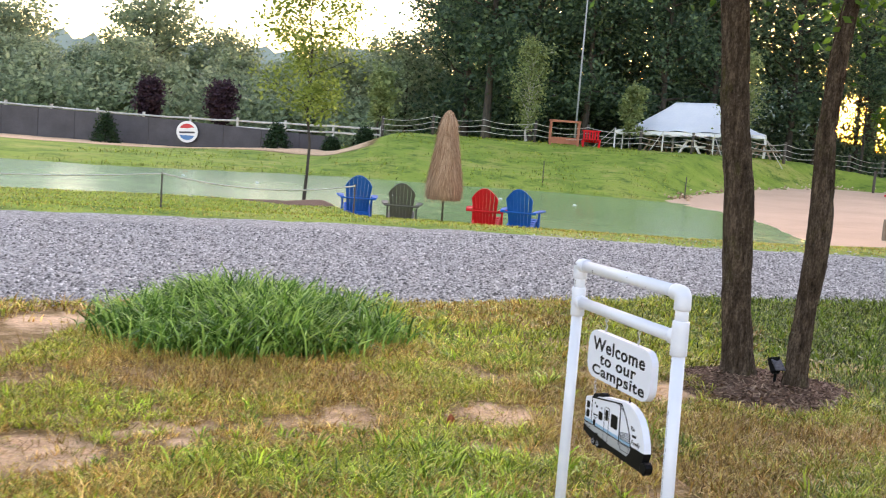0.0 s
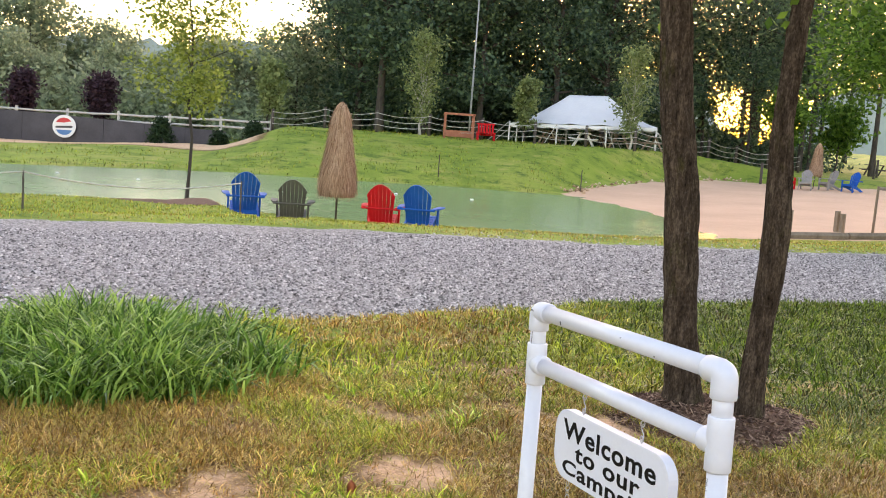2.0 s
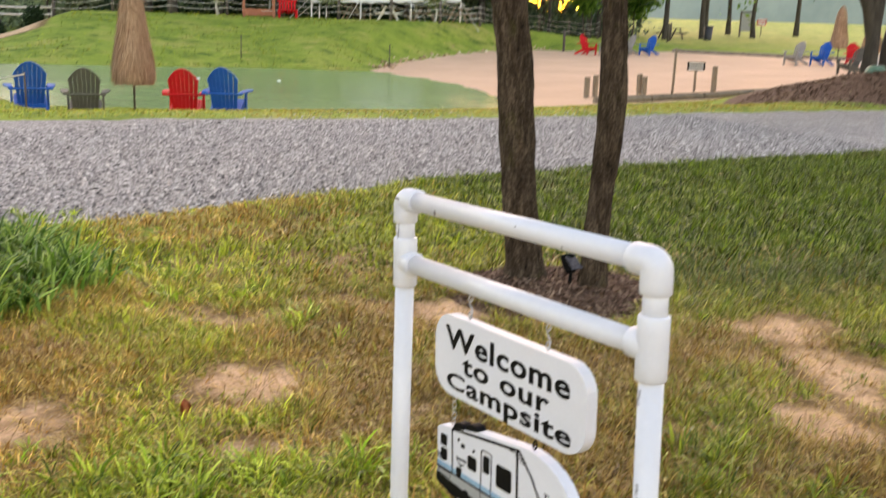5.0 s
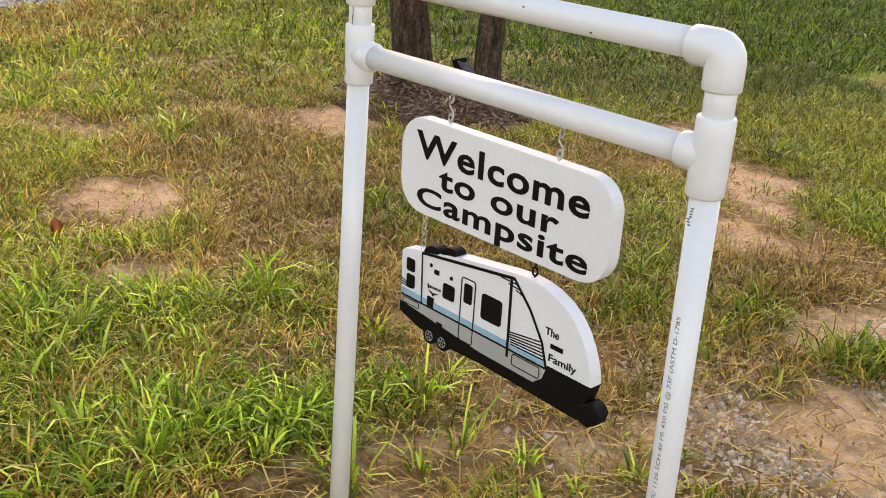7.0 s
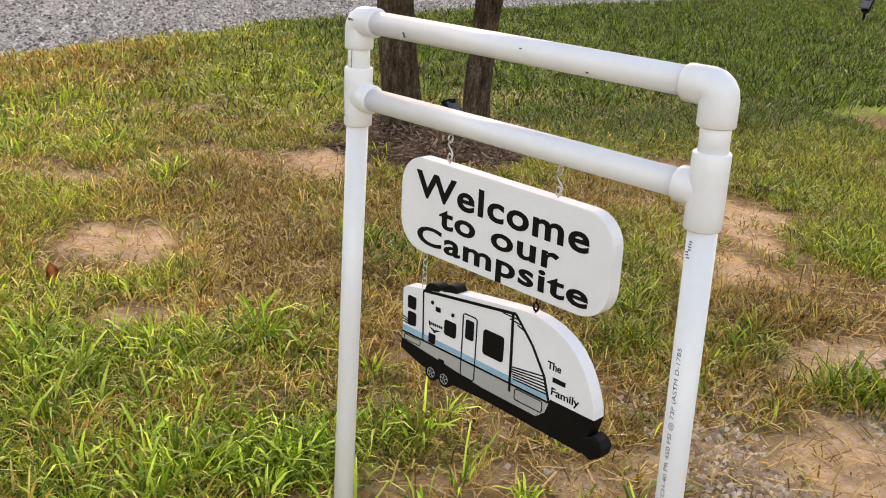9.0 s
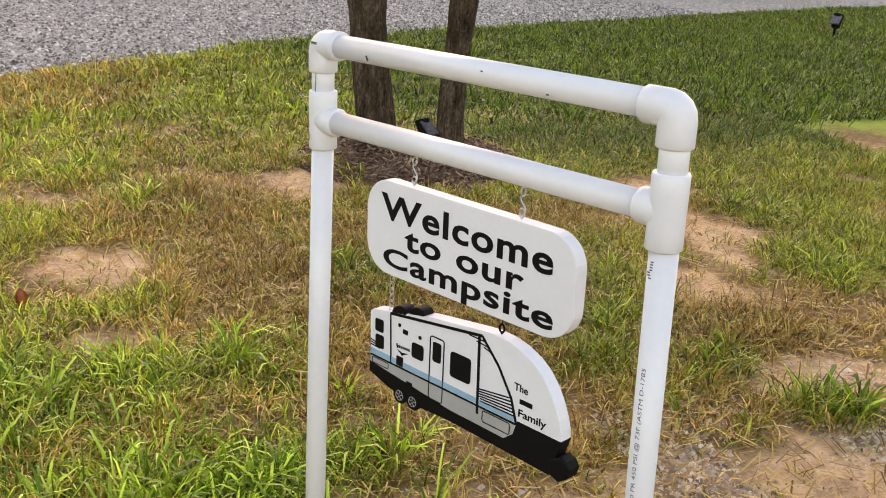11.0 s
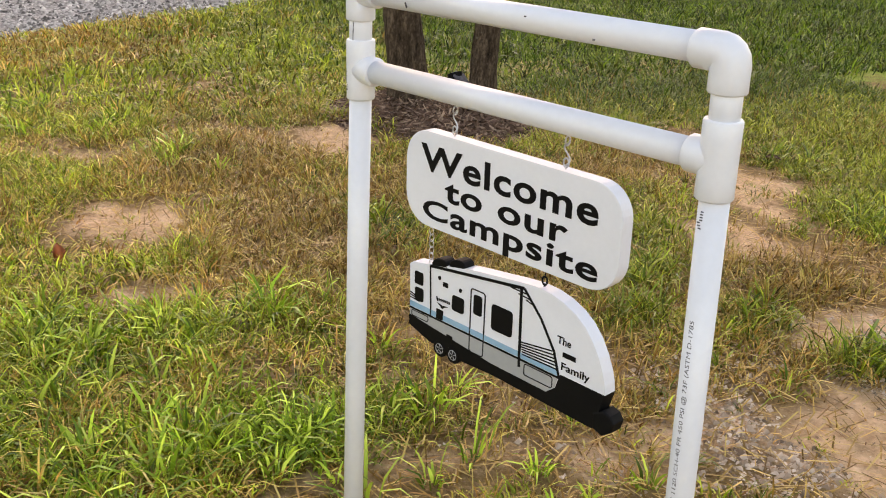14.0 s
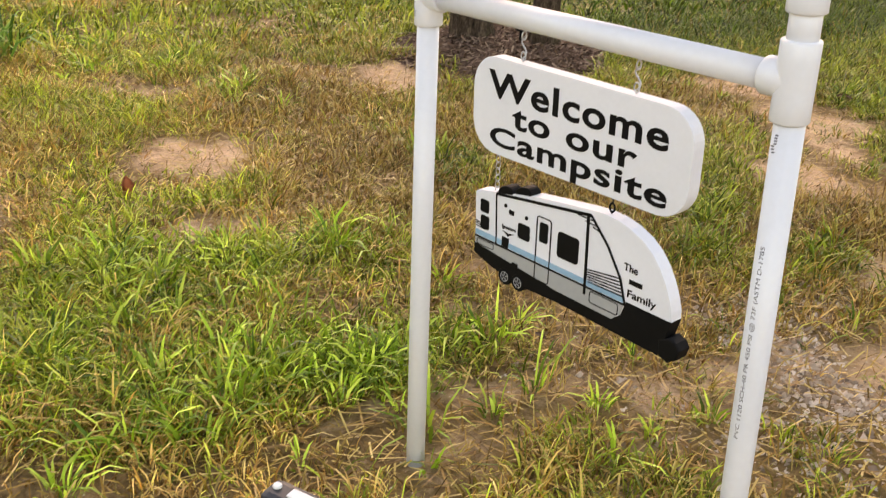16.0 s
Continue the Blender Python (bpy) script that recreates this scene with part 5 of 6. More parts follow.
def thatch_parasol(x, y, total, width, seed, group, tilt=0.0):
    p = thing("thatch_parasol", at_ground(x, y, 0, 0.02) @ Matrix.Rotation(radians(tilt), 4, "Y"), "closed straw thatch parasol on a thin dark pole", "parasol", group)
    bm = bmesh.new()
    tube(bm, [(0, 0, -0.1), (0, 0, total - 0.05)], [0.021, 0.019], 10)
    part("pole", bm, WOODDARK, p, smooth=True)
    hz = total - 0.66
    prof_f = [0, 0.02, 0.06, 0.14, 0.24, 0.36, 0.52, 0.70, 0.88, 1.0]
    prof_r = [0.06, 0.20, 0.31, 0.44, 0.52, 0.58, 0.68, 0.83, 0.98, 0.93]
    half = width / 2
    rng = np.random.default_rng(seed)
    bm = bmesh.new()
    rings = []
    for i in range(20):
        f = i / 19
        ring = []
        for k in range(36):
            q = 2 * math.pi * k / 36
            r = half * np.interp(f, prof_f, prof_r) * (0.86 + 0.24 * noise.noise((3 * math.cos(q) + seed, 3 * math.sin(q), 2 * f)))
            ring.append(bm.verts.new((r * math.cos(q), r * math.sin(q), total - hz * f)))
        rings.append(ring)
    for r0, r1 in zip(rings, rings[1:]):
        for k in range(36):
            bm.faces.new((r0[k], r1[k], r1[(k + 1) % 36], r0[(k + 1) % 36]))
    part("canopy", bm, THATCHCORE, p, smooth=True)
    n = 5200
    f0 = rng.uniform(0, 0.86, n) ** 0.8
    q = rng.uniform(0, 2 * math.pi, n)
    ln = rng.uniform(0.10, 0.26, n)
    f1 = np.minimum(f0 + ln, 1.03 + rng.uniform(-0.03, 0.03, n))
    lump = 0.92 + 0.12 * np.array([noise.noise((3 * math.cos(a) + seed, 3 * math.sin(a), 2 * b)) for a, b in zip(q, f0)])
    r0 = half * np.interp(f0, prof_f, prof_r) * lump
    r1 = half * np.interp(f1, prof_f, prof_r) * lump + np.where(rng.uniform(0, 1, n) < 0.3, rng.uniform(0.02, 0.10, n), rng.uniform(-0.02, 0.05, n))
    q1 = q + rng.normal(0, 0.12, n)
    w = rng.uniform(0.004, 0.011, n)
    tx, ty = -np.sin(q) * w, np.cos(q) * w
    a = np.stack([r0 * np.cos(q) + tx, r0 * np.sin(q) + ty, total - hz * f0], -1)
    b = np.stack([r0 * np.cos(q) - tx, r0 * np.sin(q) - ty, total - hz * f0], -1)
    c = np.stack([r1 * np.cos(q1), r1 * np.sin(q1), total - hz * f1], -1)
    v = np.stack([a, b, c], 1).reshape(-1, 3)
    from_arrays("thatch_straw", v, [np.arange(3 * n).reshape(-1, 3)], THATCH, p)
    return p


thatch_parasol(-0.435, 20.62, 2.46, 0.80, 1, "thatch parasols")
thatch_parasol(22.3, 49.2, 2.3, 0.72, 2, "thatch parasols", 3)
thatch_parasol(28.6, 39.9, 2.45, 0.80, 3, "thatch parasols")
thatch_parasol(27.2, 36.0, 1.9, 0.85, 4, "thatch parasols")


# ---- tent, fences, wall ----
def rope_line(bm, a, b, sag, r=0.014, n=7):
    a, b = Vector(a), Vector(b)
    tube(bm, [a.lerp(b, k / n) - Vector((0, 0, sag * 4 * (k / n) * (1 - k / n))) for k in range(n + 1)], [r] * (n + 1), 5, caps=False)


def party_tent():
    t = thing("party_tent", Matrix.Identity(4), "white peaked canvas party tent on poles behind the rope fence", "tent")
    o = Vector((8.12, 56.82, 0))
    u, w = Vector((0.956, -0.292, 0)), Vector((0.292, 0.956, 0))
    long, deep, eave = 8.0, 6.0, 2.32
    bm = bmesh.new()
    n, m = 36, 28
    grid = []
    for j in range(m + 1):
        row = []
        for i in range(n + 1):
            a, b = i / n * long, j / m * deep
            dx = max(0.0, abs(a - long / 2) - 1.1) / (long / 2 - 1.1)
            dy = abs(b - deep / 2) / (deep / 2)
            q = max(dx, dy) * 0.75 + 0.25 * math.hypot(dx, dy) / 1.414
            rise = max(1 - q, 0.0) ** 1.35 * 1.78
            fold = 0.03 * math.sin(a * 4.1) * q + 0.02 * noise.noise((a, b, 0.4))
            row.append(bm.verts.new(o + u * a + w * b + Vector((0, 0, eave - 0.13 + 0.26 * i / n + rise + fold))))
        grid.append(row)
    for r0, r1 in zip(grid, grid[1:]):
        for k in range(n):
            bm.faces.new((r0[k], r0[k + 1], r1[k + 1], r1[k]))
    part("canopy", bm, CANVAS, t, smooth=True)
    bm = bmesh.new()
    path = [(i / 44 * long, 0) for i in range(45)] + [(long, j / 36 * deep) for j in range(1, 37)] + [(long - i / 44 * long, deep) for i in range(1, 45)] + [(0, deep - j / 36 * deep) for j in range(1, 37)]
    rows = []
    for k, (a, b) in enumerate(path):
        p = o + u * a + w * b
        rows.append((bm.verts.new(p + Vector((0, 0, eave - 0.11 + 0.26 * a / long))), bm.verts.new(p + Vector((0, 0, eave - 0.26 + 0.26 * a / long - 0.07 * abs(math.sin(k * 0.7854)))))))
    for p, q in zip(rows, rows[1:]):
        bm.faces.new((p[0], p[1], q[1], q[0]))
    part("valance", bm, CANVAS, t, "scalloped white edge")
    for a, b in ((0.02, 0.02), (2.65, 0.02), (5.35, 0.02), (7.98, 0.02), (0.02, 5.98), (2.65, 5.98), (5.35, 5.98), (7.98, 5.98), (0.02, 3), (7.98, 3)):
        p = o + u * a + w * b
        g = float(ground_z(p.x, p.y))
        bm = bmesh.new()
        tube(bm, [(p.x, p.y, g - 0.05), (p.x, p.y, eave)], [0.04, 0.04], 8)
        part("tent_pole", bm, WHITEPL, t)
        out = (p - (o + u * long / 2 + w * deep / 2)).normalized() * 1.3
        bm = bmesh.new()
        rope_line(bm, (p.x, p.y, eave), (p.x + out.x, p.y + out.y, float(ground_z(p.x + out.x, p.y + out.y))), 0.0, 0.018, 2)
        part("guy_rope", bm, ROPE, t)
    for a in (2.9, 5.1):
        p = o + u * a + w * 3
        bm = bmesh.new()
        tube(bm, [(p.x, p.y, float(ground_z(p.x, p.y)) - 0.05), (p.x, p.y, eave + 1.5)], [0.05, 0.05], 8)
        part("centre_pole", bm, WHITEPL, t)


party_tent()


def picnic_table(x, y, turn, mat, label):
    t = thing("picnic_table", at_ground(x, y, radians(turn), 0.0), label, "table", "picnic tables")
    for k in range(5):
        bm = bmesh.new()
        box(bm, (1.8, 0.14, 0.04), (0, -0.3 + 0.15 * k, 0.74), None, 0.006)
        part("top_board", bm, mat, t)
    for s in (-1, 1):
        bm = bmesh.new()
        box(bm, (1.8, 0.26, 0.04), (0, s * 0.68, 0.44), None, 0.006)
        part("bench_board", bm, mat, t)
        for q in (-1, 1):
            bm = bmesh.new()
            box(bm, (0.05, 0.09, 0.86), (s * 0.65, q * 0.36, 0.36), Matrix.Rotation(q * 0.5, 3, "X"), 0.005)
            part("leg", bm, mat, t)
        bm = bmesh.new()
        box(bm, (0.05, 1.5, 0.08), (s * 0.68, 0, 0.40), None, 0.005)
        part("cross_bar", bm, mat, t)


for x, y, turn, m in ((10.6, 57.6, 70, WOODOLD), (12.4, 57.0, 75, WHITEPL), (14.3, 56.4, 72, WOODOLD), (15.9, 55.0, 60, WOODOLD), (13.6, 58.8, 70, WOODOLD), (34.5, 66.0, 20, WOODDARK)):
    picnic_table(x, y, turn, m, "weathered picnic table on the grass" if m is not WHITEPL else "white picnic table under the tent")


def post_thing(name, x, y, h, r, mat, label, category, group="", square=False, sink=0.2, lean=0.0):
    p = thing(name, at_ground(x, y, 0.3, 0.0) @ Matrix.Rotation(lean, 4, "Y"), label, category, group)
    bm = bmesh.new()
    if square:
        box(bm, (2 * r, 2 * r, h + sink), (0, 0, (h - sink) / 2), None, 0.008)
    else:
        tube(bm, [(0, 0, -sink), (0, 0, h * 0.5), (0.004, 0, h - 0.015), (0.004, 0, h)], [r * 1.03, r, r * 0.97, r * 0.85], 10, 0.08)
    part("shaft", bm, mat, p, smooth=not square)
    return p


def rope_fence():
    """Round posts with three sagging ropes along the top of the bank."""
    line = [(-4.6, 54.4), (-1.9, 54.2), (0.8, 53.9), (3.5, 53.6), (6.2, 53.2), (8.9, 52.8), (11.6, 52.9), (14.2, 52.9), (16.9, 54.6), (19.6, 57.0), (22.0, 59.0), (24.6, 60.6), (27.2, 62.0)]
    f = thing("rope_fence", Matrix.Identity(4), "rope fence on dark round posts along the bank top", "fence")
    tops = []
    for k, (x, y) in enumerate(line):
        g = float(ground_z(x, y))
        bm = bmesh.new()
        tube(bm, [(x, y, g - 0.2), (x, y, g + 0.55), (x + 0.01, y, g + 1.08), (x + 0.01, y, g + 1.1)], [0.085, 0.08, 0.075, 0.06], 9, 0.06)
        part("post", bm, WOODDARK, f, smooth=True)
        tops.append((x, y, g))
    for a, b in zip(tops, tops[1:]):
        for h, sag in ((0.98, 0.16), (0.68, 0.14), (0.38, 0.12)):
            bm = bmesh.new()
            rope_line(bm, (a[0], a[1] - 0.08, a[2] + h), (b[0], b[1] - 0.08, b[2] + h), sag, 0.015)
            part("rope", bm, ROPE, f)


rope_fence()


def dark_wall():
    """A dark panelled wall on the far left shore with a white rail along its top, running out into split rails."""
    w = thing("panel_wall", Matrix.Identity(4), "dark panelled wall above the far shore", "wall", kind="structure")
    xs = np.linspace(-36, -7.0, 15)

    def y_of(x):
        return 54.5 + 0.055 * max(-12 - x, 0) + 0.2

    for k, (a, b) in enumerate(zip(xs, xs[1:])):
        ta, tb = 0.98 + 0.012 * (-17 - a), 0.98 + 0.012 * (-17 - b)
        if a > -17:
            ta, tb = 0.98 - 0.032 * (a + 17), 0.98 - 0.032 * (b + 17)
        bm = bmesh.new()
        vs = [bm.verts.new((x, y_of(x) + d, z)) for x, z0, z1 in ((a + 0.01, -1.4, ta), (b - 0.01, -1.4, tb)) for z in (z0, z1) for d in (0, 0.12)]
        for q in ((0, 4, 6, 2), (1, 3, 7, 5), (2, 6, 7, 3), (0, 1, 5, 4), (0, 2, 3, 1), (4, 5, 7, 6)):
            bm.faces.new([vs[i] for i in q])
        part("panel", bm, WALLDARK, w)
    r = thing("split_rail_fence", Matrix.Identity(4), "pale split-rail fence along and past the wall top", "fence")
    pts = [(float(x), y_of(float(x)) + 0.3, 1.12 + (0.012 * (-17 - x) if x < -17 else 0.02 * (x + 17) * 0.9)) for x in np.linspace(-36, -4.7, 13)]
    for k, (x, y, z) in enumerate(pts):
        bm = bmesh.new()
        box(bm, (0.13, 0.13, 1.5), (x, y, z - 0.62), None, 0.012)
        part("post", bm, RAILWOOD, r)
    for a, b in zip(pts, pts[1:]):
        for drop in (0.04, 0.38) if a[0] > -14 else (0.04,):
            bm = bmesh.new()
            tube(bm, [(a[0], a[1] - 0.03, a[2] - drop), ((a[0] + b[0]) / 2, a[1], (a[2] + b[2]) / 2 - drop - 0.03), (b[0], b[1] - 0.03, b[2] - drop)], [0.055, 0.06, 0.055], 7, 0.15)
            part("rail", bm, RAILWOOD, r)


dark_wall()


def round_logo():
    g = thing("round_wall_sign", Matrix.Translation((-15.15, 54.68, 0.36)) @ Matrix.Rotation(radians(90), 4, "X") @ Matrix.Rotation(radians(0), 4, "Z"), "round white sign with red and blue shapes on the wall", "sign")
    bm = bmesh.new()
    tube(bm, [(0, 0, -0.02), (0, 0, 0.03), (0, 0, 0.035)], [0.58, 0.58, 0.565], 40)
    part("disc", bm, WHITEPL, g)
    for name, a0, a1, m, lab in (("upper_shape", 25, 155, LOGO_R, "red shape"), ("lower_shape", 205, 335, LOGO_B, "blue shape")):
        bm = bmesh.new()
        out = [(0.44 * math.cos(radians(a)), 0.44 * math.sin(radians(a))) for a in np.linspace(a0, a1, 18)]
        prism(bm, out, 0.03, 0.045)
        part(name, bm, m, g, lab)
    bm = bmesh.new()
    box(bm, (0.84, 0.10, 0.012), (0, -0.03, 0.044), Matrix.Rotation(0.06, 3, "Z"))
    part("bar", bm, WALLDARK, g, "dark bar across the sign")
    bm = bmesh.new()
    prism(bm, [(0.40 * math.cos(q), 0.10 + 0.05 * math.sin(2 * q)) for q in np.linspace(math.pi, 0, 12)] + [(0.40 * math.cos(q), 0.18 + 0.07 * math.sin(2 * q)) for q in np.linspace(0, math.pi, 12)], 0.042, 0.052)
    part("wave", bm, WHITEPL, g, "white wavy band")


round_logo()


def swing_frame():
    """A red-stained timber frame on the bank with a red seat beside it."""
    f = thing("timber_frame", at_ground(4.95, 52.6, radians(-2), 0.0), "red-stained timber frame with a low panel on the bank", "frame")
    for dx in (-0.72, 0.72):
        for dy in (0, 0.7):
            bm = bmesh.new()
            box(bm, (0.1, 0.1, 1.28), (dx, dy, 0.55), None, 0.008)
            part("post", bm, WOODRED, f)
        bm = bmesh.new()
        box(bm, (0.1, 0.8, 0.1), (dx, 0.35, 1.24), None, 0.008)
        part("side_beam", bm, WOODRED, f)
    for dy in (0, 0.7):
        bm = bmesh.new()
        box(bm, (1.6, 0.1, 0.1), (0, dy, 1.245), None, 0.008)
        part("top_beam", bm, WOODRED, f)
    bm = bmesh.new()
    box(bm, (1.34, 0.05, 0.34), (0, 0.7, 0.25), None, 0.008)
    part("low_panel", bm, WOODRED, f)
    s = thing("slatted_bench", at_ground(6.35, 52.7, 0, 0.0), "small bright red slatted bench on the bank", "bench")
    for k in range(6):
        bm = bmesh.new()
        box(bm, (0.09, 0.03, 0.62), (-0.36 + 0.145 * k, 0.2, 0.55), Matrix.Rotation(-0.15, 3, "X"), 0.005)
        part("back_slat", bm, RED, s)
    for z in (0.3, 0.84):
        bm = bmesh.new()
        box(bm, (0.95, 0.04, 0.07), (0, 0.22, z), None, 0.005)
        part("back_rail", bm, RED, s)
    bm = bmesh.new()
    box(bm, (0.95, 0.5, 0.05), (0, -0.02, 0.4), None, 0.008)
    part("seat", bm, RED, s)
    for dx in (-0.42, 0.42):
        for dy in (-0.22, 0.18):
            bm = bmesh.new()
            box(bm, (0.06, 0.06, 0.44), (dx, dy, 0.19), None, 0.005)
            part("leg", bm, RED, s)


swing_frame()
pole = thing("utility_pole", at_ground(6.12, 58.6, 0, 0.0), "tall slim grey pole before the dark woods", "pole")
bm = bmesh.new()
tube(bm, [(0, 0, -0.3), (0.02, 0, 4), (0.04, 0, 9.5)], [0.06, 0.052, 0.042], 10)
part("shaft", bm, GREYPAINT, pole, smooth=True)

# posts, low boards and the small sign at the near edge of the beach
POSTS = "weathered posts at the beach edge"
post_thing("beach_post", 13.72, 27.0, 1.30, 0.035, WOODOLD, "tall thin weathered post at the beach edge", "post", POSTS, lean=0.02)
for x, y, h in ((11.15, 27.0, 0.55), (11.4, 27.0, 0.58), (12.9, 27.4, 0.56), (12.98, 27.25, 0.5), (15.35, 27.6, 0.72)):
    post_thing("beach_post", x, y, h, 0.055, WOODOLD, "short square weathered post at the beach edge", "post", POSTS, True)


def notice(x, y, h, w, tall, mat_board, mat_bar, label, name="notice_sign", turn=-25, bars=3):
    s = thing(name, at_ground(x, y, radians(turn), 0.0), label, "sign")
    bm = bmesh.new()
    box(bm, (0.07, 0.05, h + 0.2), (0, 0.03, h / 2 - 0.1), None, 0.006)
    part("post", bm, WOODOLD, s)
    bm = bmesh.new()
    box(bm, (w, 0.02, tall), (0, -0.01, h - tall / 2 + 0.04), None, 0.004)
    part("board", bm, mat_board, s)
    for k in range(bars):
        bm = bmesh.new()
        box(bm, (w * 0.8, 0.006, tall * 0.5 / bars), (0, -0.022, h + 0.04 - tall * (k + 0.5) / bars))
        part("text_bar", bm, mat_bar, s, "bar of unreadable writing")


notice(14.85, 27.8, 0.80, 0.50, 0.24, BLACK, WHITEPL, "small dark notice board with pale lines on a post")
notice(46.1, 73.0, 1.3, 0.7, 0.5, LOGO_R, WHITEPL, "red and white notice board in the far meadow", "meadow_sign", -30, 3)


def edging(a, b, n):
    """Half-buried timbers along the back of the beach."""
    e = thing("beach_edging", Matrix.Identity(4), "half-buried timber edging along the beach", "edging", kind="structure")
    a, b = Vector((*a, 0)), Vector((*b, 0))
    for k in range(n):
        p, q = a.lerp(b, k / n), a.lerp(b, (k + 0.97) / n)
        bm = bmesh.new()
        tube(bm, [(p.x, p.y, float(ground_z(p.x, p.y)) + 0.06), (q.x, q.y, float(ground_z(q.x, q.y)) + 0.06)], [0.11, 0.11], 6)
        part("timber", bm, WOODOLD, e)


edging((26.2, 50.2), (31.2, 41.0), 5)
edging((10.6, 25.2), (17.6, 26.8), 4)
edging((22.0, 28.4), (28.5, 32.4), 4)


def rubble(points, seed):
    """Loose stones along the back of the beach."""
    rng = np.random.default_rng(seed)
    vs, fs = [], []
    base = np.array([(1, 0, 0), (-1, 0, 0), (0, 1, 0), (0, -1, 0), (0, 0, 1), (0, 0, -1)], float)
    tri = np.array([(0, 2, 4), (2, 1, 4), (1, 3, 4), (3, 0, 4), (2, 0, 5), (1, 2, 5), (3, 1, 5), (0, 3, 5)])
    for k in range(170):
        f = rng.uniform(0, len(points) - 1.001)
        i = int(f)
        p = np.array(points[i]) + (np.array(points[i + 1]) - np.array(points[i])) * (f - i) + rng.normal(0, 0.25, 2)
        s = rng.uniform(0.03, 0.1)
        vs.append(base * s * rng.uniform(0.6, 1.2, (6, 3)) + [p[0], p[1], float(ground_z(p[0], p[1])) + s * 0.3])
        fs.append(tri + 6 * k)
    ob = from_arrays("rubble", np.concatenate(vs), [np.concatenate(fs)], PEBBLES)
    tagged(ob, "loose stones along the upper beach edge", "stones", kind="stuff")


rubble([(8.4, 41.0), (10, 44.2), (13.5, 48.8), (19, 53.2), (24, 51.6)], 3)

# rope and thin stakes along the near shore
def shore_rope():
    f = thing("shore_rope_fence", Matrix.Identity(4), "low rope on thin stakes along the near shore", "fence")
    pts = [(-10.4, 14.3), (-4.75, 15.9), (-2.02, 18.6)]
    ends = []
    for x, y in pts:
        g = float(ground_z(x, y))
        h = 0.58
        bm = bmesh.new()
        tube(bm, [(x, y, g - 0.1), (x, y, g + h)], [0.018, 0.014], 6)
        part("stake", bm, WOODDARK, f)
        ends.append((x, y, g + h - 0.03))
    for a, b in zip(ends, ends[1:]):
        bm = bmesh.new()
        rope_line(bm, a, b, 0.16, 0.013, 10)
        part("rope", bm, ROPE, f)


shore_rope()

# bin, covered rock, black tyre-like ring, board in the meadow
def litter_bin(x, y):
    b = thing("litter_bin", at_ground(x, y, 0.3, 0.0), "black plastic litter bin with lid on the grass", "bin")
    bm = bmesh.new()
    tube(bm, [(0, 0, 0), (0, 0, 0.05), (0, 0, 0.85)], [0.24, 0.25, 0.31], 16)
    part("body", bm, BINPL, b, smooth=True)
    bm = bmesh.new()
    tube(bm, [(0, 0, 0.84), (0, 0, 0.90), (0, 0, 0.96), (0, 0, 0.98)], [0.33, 0.34, 0.28, 0.15], 16)
    part("lid", bm, BINPL, b, smooth=True)


litter_bin(23.6, 28.5)
litter_bin(36.5, 64.5)


def lump(name, x, y, size, mat, label, category, seed, sink=0.05):
    b = thing(name, at_ground(x, y, 0.2, sink), label, category)
    bm = bmesh.new()
    bmesh.ops.create_icosphere(bm, subdivisions=4, radius=1.0)
    for v in bm.verts:
        k = 1 + 0.22 * noise.noise(v.co * 1.4 + Vector((seed, 0, 0))) + 0.08 * noise.noise(v.co * 4)
        v.co = Vector((v.co.x * size[0] * k, v.co.y * size[1] * k, max(v.co.z, -0.3) * size[2] * k + size[2] * 0.25))
    part("shell", bm, mat, b, smooth=True)


lump("garden_rock", 15.95, 21.6, (0.26, 0.2, 0.16), GREENBAG, "smooth green-grey rock at the foot of the maple", "rock", 2)
lump("shore_stone", -6.9, 21.5, (0.16, 0.12, 0.1), ROPE, "pale rounded stone at the water's edge", "stone", 5)
lump("shore_stone", -19.5, 36.3, (0.9, 0.6, 0.5), FARBARK, "dark weedy boulder at the pond's edge", "stone", 7)


def floats():
    for x, y in ((-9.2, 33.0), (-6.6, 32.2), (-2.2, 31.0), (1.2, 33.4), (3.6, 33.0)):
        p = thing("pond_float", Matrix.Translation((x, y, WATER_Z)), "small white float on the pond", "float", "pond floats")
        bm = bmesh.new()
        tube(bm, [(-0.06, 0, 0.01), (-0.04, 0, 0.02), (0.04, 0, 0.02), (0.06, 0, 0.01)], [0.01, 0.03, 0.03, 0.01], 10)
        part("shell", bm, WHITEPL, p, smooth=True)


floats()
for x, y in ((3.2, 42.0), (9.0, 41.6)):
    post_thing("bank_stake", x, y, 0.9, 0.02, WOODDARK, "thin dark stake on the far bank", "stake", "bank stakes")
for x, y in ((20.6, 51.6), (24.4, 53.0), (30, 58), (31.5, 60.5)):
    post_thing("fence_post", x, y, 1.1, 0.07, WOODDARK, "dark lone fence post past the beach", "post", "lone fence posts")
arch = thing("board_frame", at_ground(43.8, 71.5, radians(-25), 0), "dark narrow upright frame in the meadow", "frame")
for dx in (-0.45, 0.45):
    bm = bmesh.new()
    box(bm, (0.12, 0.12, 1.9), (dx, 0, 0.9), None, 0.01)
    part("upright", bm, WOODDARK, arch)
bm = bmesh.new()
box(bm, (1.0, 0.12, 0.14), (0, 0, 1.88), None, 0.01)
part("top_bar", bm, WOODDARK, arch)
bm = bmesh.new()
box(bm, (0.8, 0.04, 1.3), (0, 0.02, 1.1), None, 0.01)
part("panel", bm, GREYPAINT, arch)


